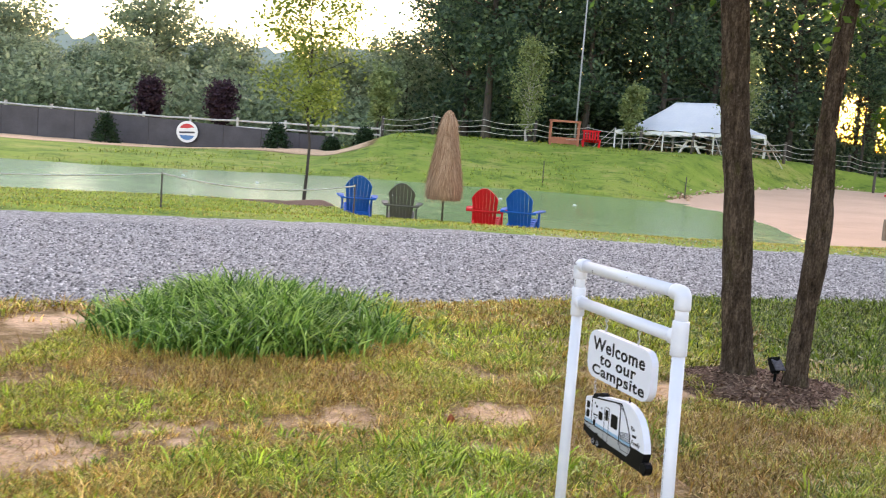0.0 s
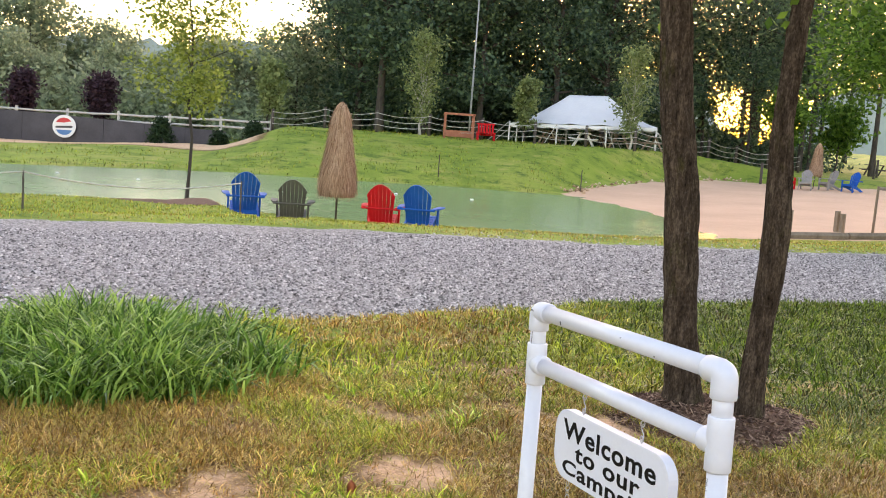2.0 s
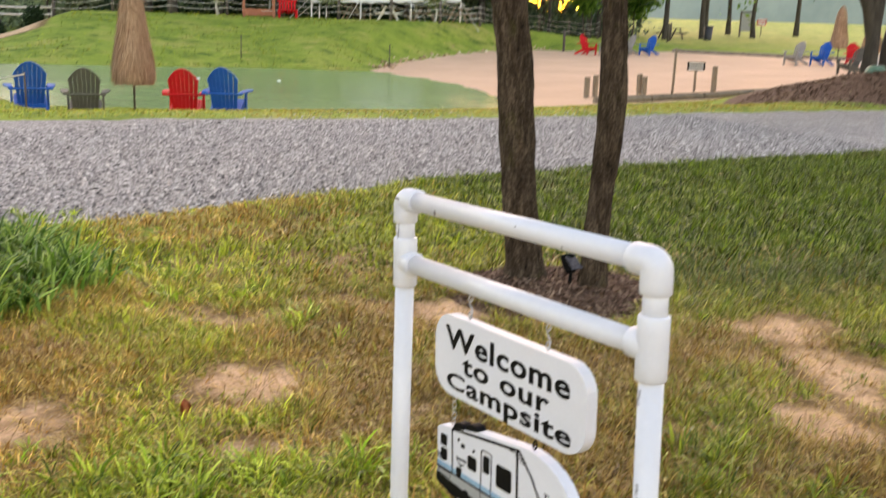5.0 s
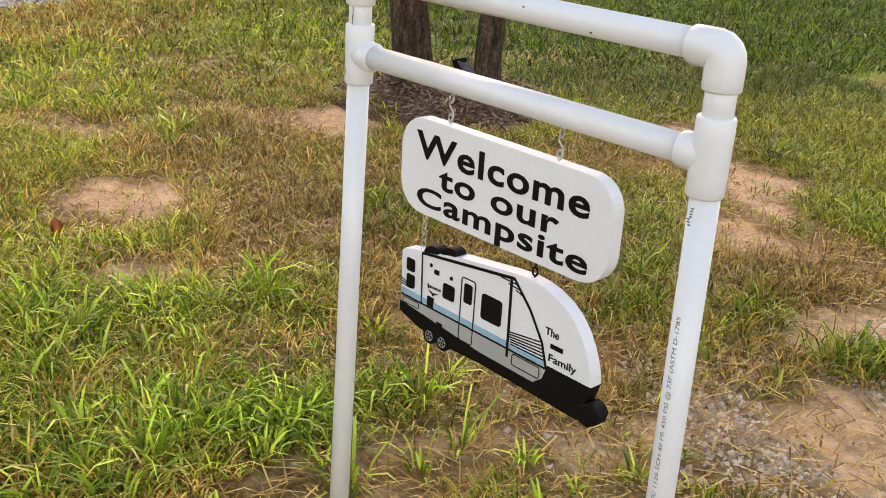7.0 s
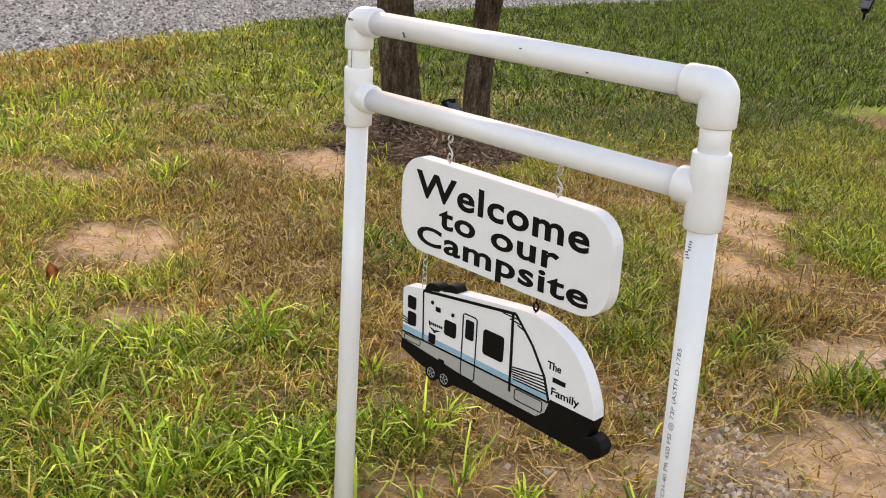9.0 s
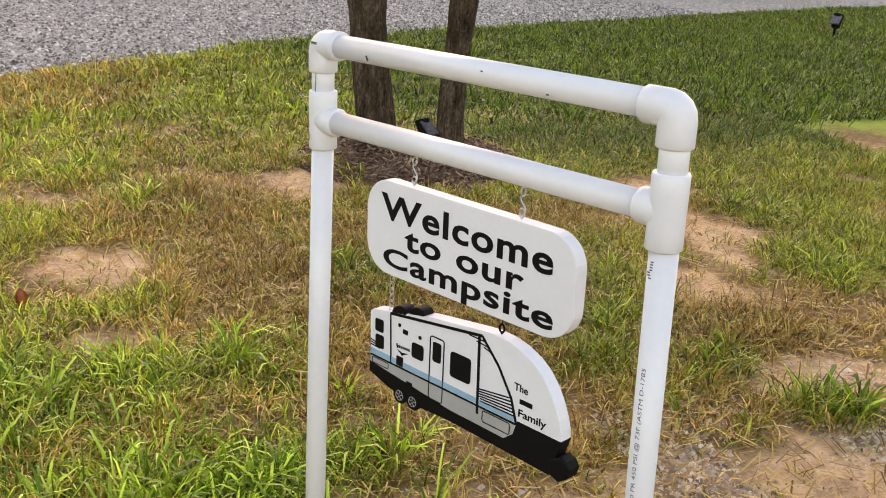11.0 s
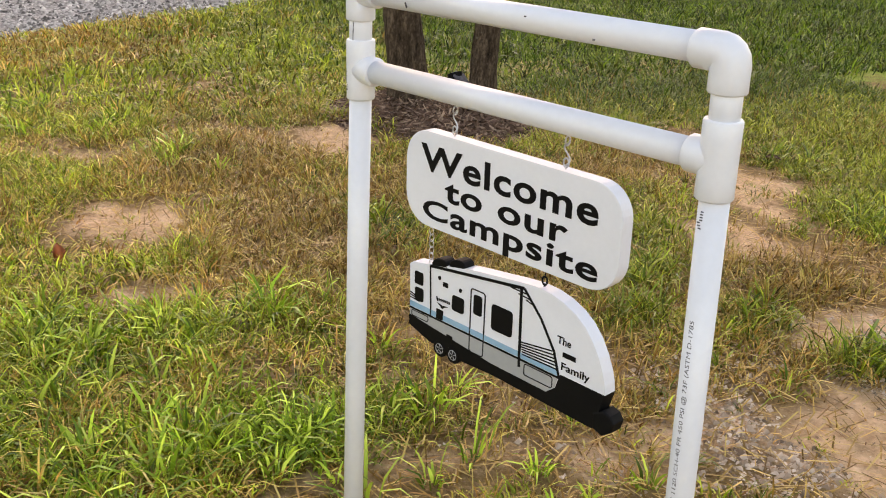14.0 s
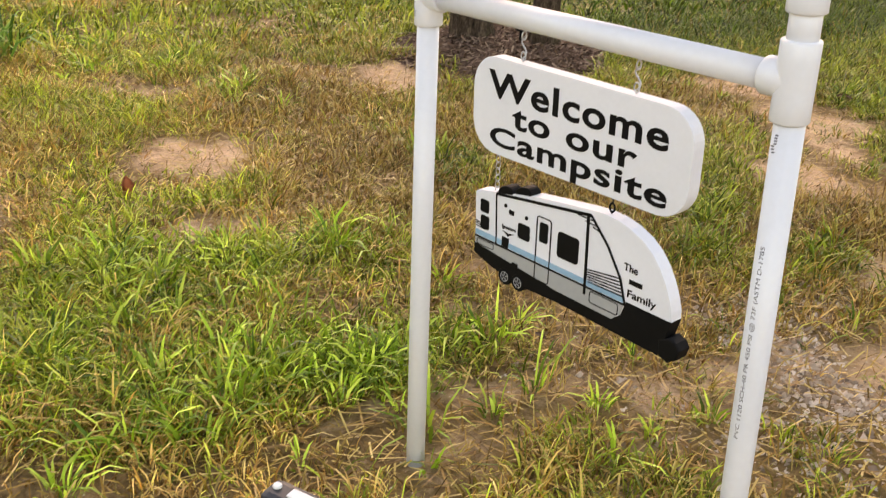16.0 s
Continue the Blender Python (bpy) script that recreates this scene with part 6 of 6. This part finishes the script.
# ---- the small lamps by the tree ----
def garden_lamp(x, y, turn, size=1.0):
    g = thing("garden_spotlight", at_ground(x, y, radians(turn), 0.0, size), "small black garden spotlight on a stake", "lamp", "garden spotlights")
    bm = bmesh.new()
    tube(bm, [(0, 0, -0.06), (0, 0, 0.05), (0.01, 0, 0.08)], [0.008, 0.009, 0.012], 8)
    part("stake", bm, BLACK, g)
    bm = bmesh.new()
    d = Vector((0.45, 0.0, 0.9)).normalized()
    c = Vector((0.01, 0, 0.085))
    tube(bm, [c - d * 0.03, c - d * 0.02, c + d * 0.03, c + d * 0.06], [0.02, 0.028, 0.034, 0.037], 16)
    part("head", bm, BLACK, g, smooth=False)
    bm = bmesh.new()
    box(bm, (0.085, 0.06, 0.008), tuple(c + Vector((-0.035, 0, 0.03))), Matrix.Rotation(-0.6, 3, "Y"), 0.002)
    part("solar_panel", bm, INK, g)
    bm = bmesh.new()
    tube(bm, [c + d * 0.058, c + d * 0.062], [0.03, 0.03], 16)
    part("lens", bm, GREYPAINT, g)


garden_lamp(1.84, 6.06, 100)
garden_lamp(8.9, 10.2, 30, 1.7)


def ground_light(x, y, turn):
    """A low black light with a pale lens strip, half hidden in the grass."""
    g = thing("garden_light", at_ground(x, y, radians(turn), 0.0), "low black plastic garden light with a pale lens strip", "lamp")
    bm = bmesh.new()
    box(bm, (0.17, 0.055, 0.045), (0, 0, 0.03), None, 0.014)
    part("housing", bm, BINPL, g, smooth=False)
    bm = bmesh.new()
    box(bm, (0.115, 0.022, 0.006), (0.018, 0.002, 0.0535), None, 0.0025)
    part("lens_strip", bm, WHITEPL, g, "pale lens strip")
    bm = bmesh.new()
    tube(bm, [(-0.068, 0.004, 0.048), (-0.068, 0.004, 0.056), (-0.068, 0.004, 0.058)], [0.008, 0.008, 0.006], 12)
    part("button", bm, WHITEPL, g, "small pale button")
    bm = bmesh.new()
    tube(bm, [(0, 0, 0.02), (0, 0, -0.08)], [0.009, 0.004], 8)
    part("stake", bm, BINPL, g)


ground_light(0.096, 3.222, -53.1)


# ---- grass, gravel, litter ----
def blade_mesh(name, rng, x, y, h, w, dry, lean, label, category="grass", mat=None, way=None, tone=None, plain=False):
    """Bent tapering blades of three segments, or of two for far ones."""
    n = len(x)
    z = ground_z(x, y) - 0.005
    a = rng.uniform(0, 2 * math.pi, n) if way is None else way
    ax, ay = np.cos(a), np.sin(a)
    face = rng.uniform(0, 2 * math.pi, n)
    sx, sy = np.cos(face) * w / 2, np.sin(face) * w / 2
    bend = lean * rng.uniform(0.15, 1.0, n) * h
    pts = []
    for f, wide, up in ((0.0, 0.75, 0.0), (0.45, 1.0, 0.52), (0.78, 0.7, 0.84)):
        off = bend * f**1.8
        zz = z + h * (up if f else 0) * np.sqrt(np.clip(1 - (0.55 * bend / h * f) ** 2, 0.2, 1))
        for s in (-1, 1):
            pts.append(np.stack([x + ax * off + s * sx * wide, y + ay * off + s * sy * wide, zz], -1))
    droop = np.clip(bend / h - 0.5, 0, 1) * 0.35
    pts.append(np.stack([x + ax * bend, y + ay * bend, z + h * (1 - droop) * np.sqrt(np.clip(1 - (0.55 * bend / h) ** 2, 0.2, 1))], -1))
    if plain:
        pts = pts[:4] + pts[6:]
    per = len(pts)
    v = np.stack(pts, 1).reshape(-1, 3)
    i = np.arange(n)[:, None] * per
    quads = np.concatenate([i + np.array([k, k + 1, k + 3, k + 2]) for k in range(0, per - 3, 2)])
    tris = i + np.array([per - 3, per - 2, per - 1])
    ob = from_arrays(name, v, [quads, tris], mat or BLADES, attr={"dry": np.repeat(dry, per), "tone": np.repeat(np.ones(n) if tone is None else tone, per)})
    return tagged(ob, label, category, kind="stuff")


def scatter(rng, n, x0, x1, y0, y1):
    return rng.uniform(x0, x1, n), rng.uniform(y0, y1, n)


def in_view(x, y, near=1.0):
    """The stretch of lawn between the sign and the track, widening with distance."""
    return (x > -0.9 - 0.52 * (y - 1.9) - near * 0.3) & (x < 1.0 + 1.5 * (y - 1.9))


def lawn():
    rng = np.random.default_rng(31)
    # turf grows in small tufts, each of one tone, thin on bare earth, brown where it has dried off
    for name, tufts, reg, hs, wid, each, spread in (("turf", 40000, (-2.4, 4.4, 2.9, 6.6), (0.02, 0.07), 0.0040, 12, 0.026), ("turf", 46000, (-4.5, 13.5, 6.4, 14.0), (0.04, 0.09), 0.0095, 8, 0.055)):
        tx, ty = scatter(rng, tufts, *reg)
        bare, lush, brown = bare_share(tx, ty), blobs(tx, ty, LUSH), blobs(tx, ty, BROWN)
        thick = fractal(tx, ty, 3.2, 41, 3)
        keep = in_view(tx, ty) & (rng.uniform(0, 1, tufts) < np.clip(1.0 - 1.35 * bare + 1.6 * (thick - 0.5) + 0.4 * lush - 0.5 * blobs(tx, ty, STONY), 0.06, 1)) & (rng.uniform(0, 1, tufts) > road_share(tx, ty) * 3)
        keep &= np.hypot(tx - 1.78, ty - 6.08) > 0.46 + 0.35 * (fractal(tx, ty, 3, 9, 2) - 0.3)
        tx, ty, bare, lush, brown, thick = (q[keep] for q in (tx, ty, bare, lush, brown, thick))
        m = len(tx)
        # tree shade on the right is put into blade colour and tone
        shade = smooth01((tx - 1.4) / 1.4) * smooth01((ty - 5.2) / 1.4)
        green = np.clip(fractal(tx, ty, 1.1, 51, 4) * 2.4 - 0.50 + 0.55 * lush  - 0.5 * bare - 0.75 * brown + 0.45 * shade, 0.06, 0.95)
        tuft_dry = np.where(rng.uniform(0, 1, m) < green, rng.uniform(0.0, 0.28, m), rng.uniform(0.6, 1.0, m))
        # stronger skylight on the left is painted in as a lighter tuft tone
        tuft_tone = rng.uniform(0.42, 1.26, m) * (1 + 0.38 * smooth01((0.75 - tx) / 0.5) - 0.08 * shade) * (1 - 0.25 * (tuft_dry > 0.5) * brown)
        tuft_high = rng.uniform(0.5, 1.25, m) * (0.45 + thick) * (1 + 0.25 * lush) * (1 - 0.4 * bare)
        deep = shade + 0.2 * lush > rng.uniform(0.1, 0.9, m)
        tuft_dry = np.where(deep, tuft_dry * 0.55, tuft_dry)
        idx = np.repeat(np.arange(m), rng.integers(each // 2, each * 3 // 2 + 1, m))
        n = len(idx)
        way, out = rng.uniform(0, 2 * math.pi, n), np.abs(rng.normal(0, spread, n)) * (0.6 + 0.5 * tuft_high[idx])
        x, y = tx[idx] + out * np.cos(way), ty[idx] + out * np.sin(way)
        h = rng.uniform(*hs, n) * tuft_high[idx]
        dry = np.clip(tuft_dry[idx] + rng.normal(0, 0.12, n), 0, 1)
        w = wid * rng.uniform(0.55, 1.3, n)
        tone = tuft_tone[idx] * rng.uniform(0.85, 1.15, n)
        way = way + rng.normal(0, 0.5, n)
        for sel, mat, lab in ((deep[idx], SHADEGREEN, "thick lush lawn grass towards the track, tree shade painted into its dark green"), (~deep[idx], BLADES, "patchy short lawn grass, part green, part straw-dry, brighter light on the left painted in")):
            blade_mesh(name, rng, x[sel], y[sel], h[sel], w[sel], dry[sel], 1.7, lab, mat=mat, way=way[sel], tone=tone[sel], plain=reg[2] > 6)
    # broad-bladed weeds in arching clumps
    clumps = [(0.05, 3.66, 0.42, 0.14, 74), (-0.30, 3.84, 0.3, 0.2, 34), (0.36, 3.66, 0.14, 0.08, 20), (0.64, 3.70, 0.05, 0.05, 4), (0.98, 4.74, 0.10, 0.20, 12), (1.64, 3.80, 0.08, 0.07, 8), (1.54, 4.16, 0.13, 0.08, 9), (1.34, 3.97, 0.08, 0.08, 5),
              (2.54, 4.24, 0.11, 0.11, 9), (1.76, 3.48, 0.12, 0.07, 11), (0.31, 6.35, 0.16, 0.22, 16), (0.0, 6.6, 0.14, 0.32, 18), (0.56, 5.77, 0.16, 0.2, 14), (0.0, 4.24, 0.36, 0.2, 44), (0.45, 4.27, 0.08, 0.10, 9), (-0.77, 3.98, 0.3, 0.2, 24), (2.9, 5.0, 0.1, 0.1, 4)]
    cx, cy, cs = [], [], []
    for ax, ay, rx, ry, n in clumps:
        cx += list(rng.normal(ax, rx * 0.6, n))
        cy += list(rng.normal(ay, ry * 0.6, n))
        cs += list(rng.uniform(0.55, 1.15, n))
    for k in range(1300):
        ax, ay = rng.uniform(-2.4, 4.5), rng.uniform(3.2, 9.0)
        if fractal(ax, ay, 1.1, 57, 3) - 0.25 * float(blobs(ax, ay, BROWN)) > rng.uniform(0.40, 0.62):
            cx.append(ax)
            cy.append(ay)
            cs.append(rng.uniform(0.35, 0.8))
    cx, cy, cs = np.array(cx), np.array(cy), np.array(cs)
    keep = (np.hypot(cx - 1.78, cy - 6.08) > 0.6) & (bare_share(cx, cy) < 0.75)
    cx, cy, cs = cx[keep], cy[keep], cs[keep]
    idx = np.repeat(np.arange(len(cx)), rng.integers(9, 22, len(cx)))
    n = len(idx)
    way, out = rng.uniform(0, 2 * math.pi, n), np.abs(rng.normal(0, 0.022, n)) * cs[idx]
    # weeds left of the sign get lighter colour in place of brighter light
    blade_mesh("weed_grass", rng, cx[idx] + out * np.cos(way), cy[idx] + out * np.sin(way), rng.uniform(0.04, 0.11, n) * cs[idx], rng.uniform(0.004, 0.0095, n) * (0.5 + 0.5 * cs[idx]), rng.uniform(0, 0.22, n), 1.5,
               "green broad-bladed weed grass in tufts, brighter light on the left painted in", mat=WEED, way=way, tone=(rng.uniform(0.55, 1.4, len(cx)) * (1 - 0.42 * smooth01((cx - 0.65) / 0.3)))[idx] * rng.uniform(0.85, 1.15, n))
    # dry upright stalks
    n = 21000
    x, y = scatter(rng, n, -2.5, 4.5, 2.7, 6.8)
    keep = in_view(x, y) & (rng.uniform(0, 1, n) < 0.75 * blobs(x, y, BROWN) + 0.5 * smooth01((fractal(x, y, 1.4, 71, 3) - 0.45) * 6)) & (bare_share(x, y) < 0.6) & (np.hypot(x - 1.78, y - 6.08) > 0.55)
    x, y = x[keep], y[keep]
    blade_mesh("dry_stalks", rng, x, y, rng.uniform(0.04, 0.115, len(x)), rng.uniform(0.0018, 0.0036, len(x)), rng.uniform(0.7, 1.0, len(x)), 0.7, "thin straw-brown dead grass stalks", tone=rng.uniform(0.45, 0.95, len(x)))
    # straw litter lying on the earth
    n = 80000
    x, y = scatter(rng, n, -2.4, 4.0, 2.9, 7.2)
    keep = in_view(x, y) & (np.hypot(x - 1.78, y - 6.08) > 0.5) & (rng.uniform(0, 1, n) < 0.15 + 0.8 * fractal(x, y, 2.2, 99, 3) + 0.3 * blobs(x, y, BROWN) + 0.35 * smooth01((4.4 - y) / 0.6) * smooth01((x - 0.6) / 0.4) - 0.6 * blobs(x, y, STONY))
    x, y = x[keep], y[keep]
    n = len(x)
    q, ln, w = rng.uniform(0, 2 * math.pi, n), rng.uniform(0.012, 0.042, n), rng.uniform(0.0008, 0.0022, n)
    z = ground_z(x, y) + rng.uniform(0.003, 0.02, n)
    t = np.stack([np.cos(q) * ln, np.sin(q) * ln, rng.normal(0, 0.008, n)], -1)
    s = np.stack([-np.sin(q) * w, np.cos(q) * w, np.zeros(n)], -1)
    c = np.stack([x, y, z], -1)
    v = np.stack([c - t - s, c - t + s, c + t * 0.9 + s, c + t - s], 1).reshape(-1, 3)
    ob = from_arrays("straw_litter", v, [np.arange(4 * n).reshape(-1, 4)], BLADES, attr={"dry": np.repeat(rng.uniform(0.8, 1, n), 4), "tone": np.repeat(rng.uniform(0.5, 1.05, n), 4)})
    tagged(ob, "dead straw lying on the bare earth", "straw", kind="stuff")
    # the tall green clump beside the track, in leaning tussocks
    xs, ys, hs = [], [], []
    for k in range(120):
        a, r = rng.uniform(0, 2 * math.pi), math.sqrt(rng.uniform(0, 1))
        cx, cy = -1.36 + 0.86 * r * math.cos(a), 6.7 + 0.8 * r * math.sin(a)
        m = int(rng.integers(70, 170))
        xs.append(rng.normal(cx, 0.09, m))
        ys.append(rng.normal(cy, 0.08, m))
        hs.append(rng.uniform(0.14, 0.42, m) * (1.05 - 0.5 * r * r) * rng.uniform(0.6, 1.15))
    x, y, h = np.concatenate(xs), np.concatenate(ys), np.concatenate(hs)
    keep = y < np.interp(x, *ROAD_NEAR) - 0.05
    x, y, h = x[keep], y[keep], h[keep]
    blade_mesh("tall_grass", rng, x, y, h, rng.uniform(0.008, 0.017, len(x)), np.zeros(len(x)), 1.4, "tall lush green grass clump beside the gravel track", mat=TALL)
    # rough strip between track and pond
    n = 66000
    x = rng.uniform(-9, 14, n)
    y = np.interp(x, *ROAD_FAR) + rng.uniform(0.1, 8.0, n)
    dp = polygon_distance(x, y, POND)
    keep = (dp > 0.1) & (np.hypot((x - 16.9) / 4.2, (y - 22.0) / 2.8) > 1.1) & (np.hypot((x + 3.3) / 1.5, (y - 20.3) / 1.3) > 1.0) & (polygon_distance(x, y, SAND) > 0.1)
    x, y = x[keep], y[keep]
    edge = smooth01(1 - (y - np.interp(x, *ROAD_FAR)) / 1.6)
    dry = np.clip((rng.uniform(0, 1, len(x)) < 0.22 + 0.42 * smooth01((x + 1) / 4) + 0.1 * edge).astype(float) * 0.8 + rng.uniform(0, 0.25, len(x)), 0, 1)
    blade_mesh("shore_grass", rng, x, y, rng.uniform(0.02, 0.06, len(x)), rng.uniform(0.007, 0.013, len(x)), dry * 0.8, 1.4, "short green and straw-gold grass strip between track and pond", plain=True)

    # rough tufts on the far bank, darker and taller along the water
    n = 26000
    x, y = scatter(rng, n, -16, 20, 32, 55)
    dp, ds = polygon_distance(x, y, POND), polygon_distance(x, y, SAND)
    keep = (dp > 0.05) & (ds > 0.5) & ((x > -4) | (y < 47.5)) & (rng.uniform(0, 1, n) < 0.12 + 0.75 * smooth01((fractal(x, y, 0.5, 121, 4) - 0.48) * 7) + 0.9 * smooth01(1 - dp / 0.7))
    x, y, dp = x[keep], y[keep], dp[keep]
    m = len(x)
    wet = smooth01(1 - dp / 0.8)
    blade_mesh("bank_grass", rng, x, y, rng.uniform(0.06, 0.17, m) * (1 + 0.7 * wet), rng.uniform(0.014, 0.03, m), (rng.uniform(0, 1, m) < 0.2) * 0.5 * (1 - wet), 1.3,
               "rough green grass tufts on the far bank", plain=True, tone=rng.uniform(0.55, 0.95, m) * (1 - 0.4 * wet))


lawn()


def pebble_mesh(name, rng, x, y, s, mat, label, category):
    base = np.array([(1, 0, 0), (-0.6, 0.75, 0), (-0.6, -0.75, 0), (0.15, 0.1, 0.75), (-0.2, -0.3, 0.55)], float)
    tri = np.array([(0, 1, 3), (1, 4, 3), (1, 2, 4), (2, 0, 4), (0, 3, 4)])
    n = len(x)
    a = rng.uniform(0, 2 * math.pi, n)
    p = base[None] * rng.uniform(0.6, 1.3, (n, 5, 3)) * s[:, None, None]
    c, d = np.cos(a)[:, None], np.sin(a)[:, None]
    v = np.stack([x[:, None] + p[..., 0] * c - p[..., 1] * d, y[:, None] + p[..., 0] * d + p[..., 1] * c, (ground_z(x, y) - 0.002)[:, None] + p[..., 2]], -1).reshape(-1, 3)
    f = (np.arange(n)[:, None, None] * 5 + tri[None]).reshape(-1, 3)
    return tagged(from_arrays(name, v, [f], mat), label, category, kind="stuff")


def loose_stones():
    rng = np.random.default_rng(61)
    n = 62000
    x = rng.uniform(-6, 9, n)
    y = np.interp(x, *ROAD_NEAR) + rng.uniform(0, 1, n) ** 1.5 * 7 - 0.25
    keep = rng.uniform(0, 1, n) < road_share(x, y) + 0.08
    x, y = x[keep], y[keep]
    pebble_mesh("track_gravel", rng, x, y, rng.uniform(0.010, 0.026, len(x)), STONES, "loose grey crushed-stone gravel on the track", "gravel")
    n = 15000
    x, y = rng.normal(1.55, 0.32, n), rng.normal(3.28, 0.24, n)
    clump = fractal(x, y, 5.0, 83, 3)
    keep = clump > rng.uniform(0.30, 0.62, n)
    x, y = x[keep], y[keep]
    pebble_mesh("earth_pebbles", rng, x, y, rng.uniform(0.004, 0.019, len(x)) * rng.uniform(0.35, 1, len(x)), GREYSTONES, "small angular grey-brown stones on bare earth by the sign", "gravel")
    n = 60000
    x, y = scatter(rng, n, -2, 4, 2.9, 6.5)
    keep = bare_share(x, y) > rng.uniform(0.15, 0.7, n)
    x, y = x[keep], y[keep]
    pebble_mesh("soil_crumbs", rng, x, y, rng.uniform(0.002, 0.009, len(x)) * rng.uniform(0.5, 1, len(x)), PEBBLES, "crumbs of dry earth in bare patches", "gravel")


loose_stones()


def mulch_chips():
    rng = np.random.default_rng(71)
    for cx, cy, rx, ry, n, s, lab in ((1.78, 6.08, 0.55, 0.5, 4500, 0.018, "shredded bark mulch round the twin trunks"), (16.7, 21.4, 4.3, 2.6, 9000, 0.05, "dark shredded mulch on the mound")):
        a, r = rng.uniform(0, 2 * math.pi, n), np.sqrt(rng.uniform(0, 1, n))
        x, y = cx + rx * r * np.cos(a), cy + ry * r * np.sin(a)
        z = ground_z(x, y) + rng.uniform(0.002, 0.012, n)
        q = rng.uniform(0, 2 * math.pi, n)
        t = np.stack([np.cos(q), np.sin(q), rng.normal(0, 0.35, n)], -1) * (s * rng.uniform(0.5, 1.6, n))[:, None]
        b = np.stack([-np.sin(q), np.cos(q), rng.normal(0, 0.5, n)], -1) * (s * 0.2 * rng.uniform(0.5, 1.5, n))[:, None]
        c = np.stack([x, y, z], -1)
        v = np.stack([c - t - b, c + t - b * 0.4, c + t * 0.9 + b, c - t * 0.8 + b], 1).reshape(-1, 3)
        ob = from_arrays("mulch_chips", v, [np.arange(4 * n).reshape(-1, 4)], CHIPS)
        tagged(ob, lab, "mulch", kind="stuff")


mulch_chips()


def fallen_leaf(x, y, mat, size, turn, tilt, label):
    b = thing("fallen_leaf", Matrix.Translation((x, y, float(ground_z(x, y)) + 0.03)) @ Matrix.Rotation(turn, 4, "Z") @ Matrix.Rotation(tilt, 4, "X"), label, "leaf")
    bm = bmesh.new()
    rows = []
    for k in range(6):
        f = k / 5
        w = size * 0.32 * math.sin(math.pi * (0.08 + 0.88 * f))
        rows.append([bm.verts.new((s * w, size * (f - 0.5), 0.25 * w * abs(s) + 0.1 * size * math.sin(3 * f))) for s in (-1, 0, 1)])
    for r0, r1 in zip(rows, rows[1:]):
        for k in range(2):
            bm.faces.new((r0[k], r0[k + 1], r1[k + 1], r1[k]))
    bmesh.ops.solidify(bm, geom=bm.faces[:], thickness=0.0008)
    part("leaf_blade", bm, mat, b, smooth=True)


ORANGELEAF = surf("orange_leaf", (0.36, 0.10, 0.03), (0.55, 0.2, 0.07), 30, 0.6, 0.3, 200, 0.001)
BROWNLEAF = surf("brown_leaf", (0.10, 0.05, 0.03), (0.2, 0.11, 0.07), 30, 0.7, 0.3, 200, 0.001)
fallen_leaf(-0.03, 4.83, ORANGELEAF, 0.06, 0.2, 1.2, "orange-brown fallen leaf standing in the grass")
fallen_leaf(2.78, 4.98, BROWNLEAF, 0.09, 1.2, 0.2, "curled brown fallen leaf on bare earth")
fallen_leaf(0.72, 3.62, BROWNLEAF, 0.028, 0.7, 0.3, "small dark fallen leaf by the sign")
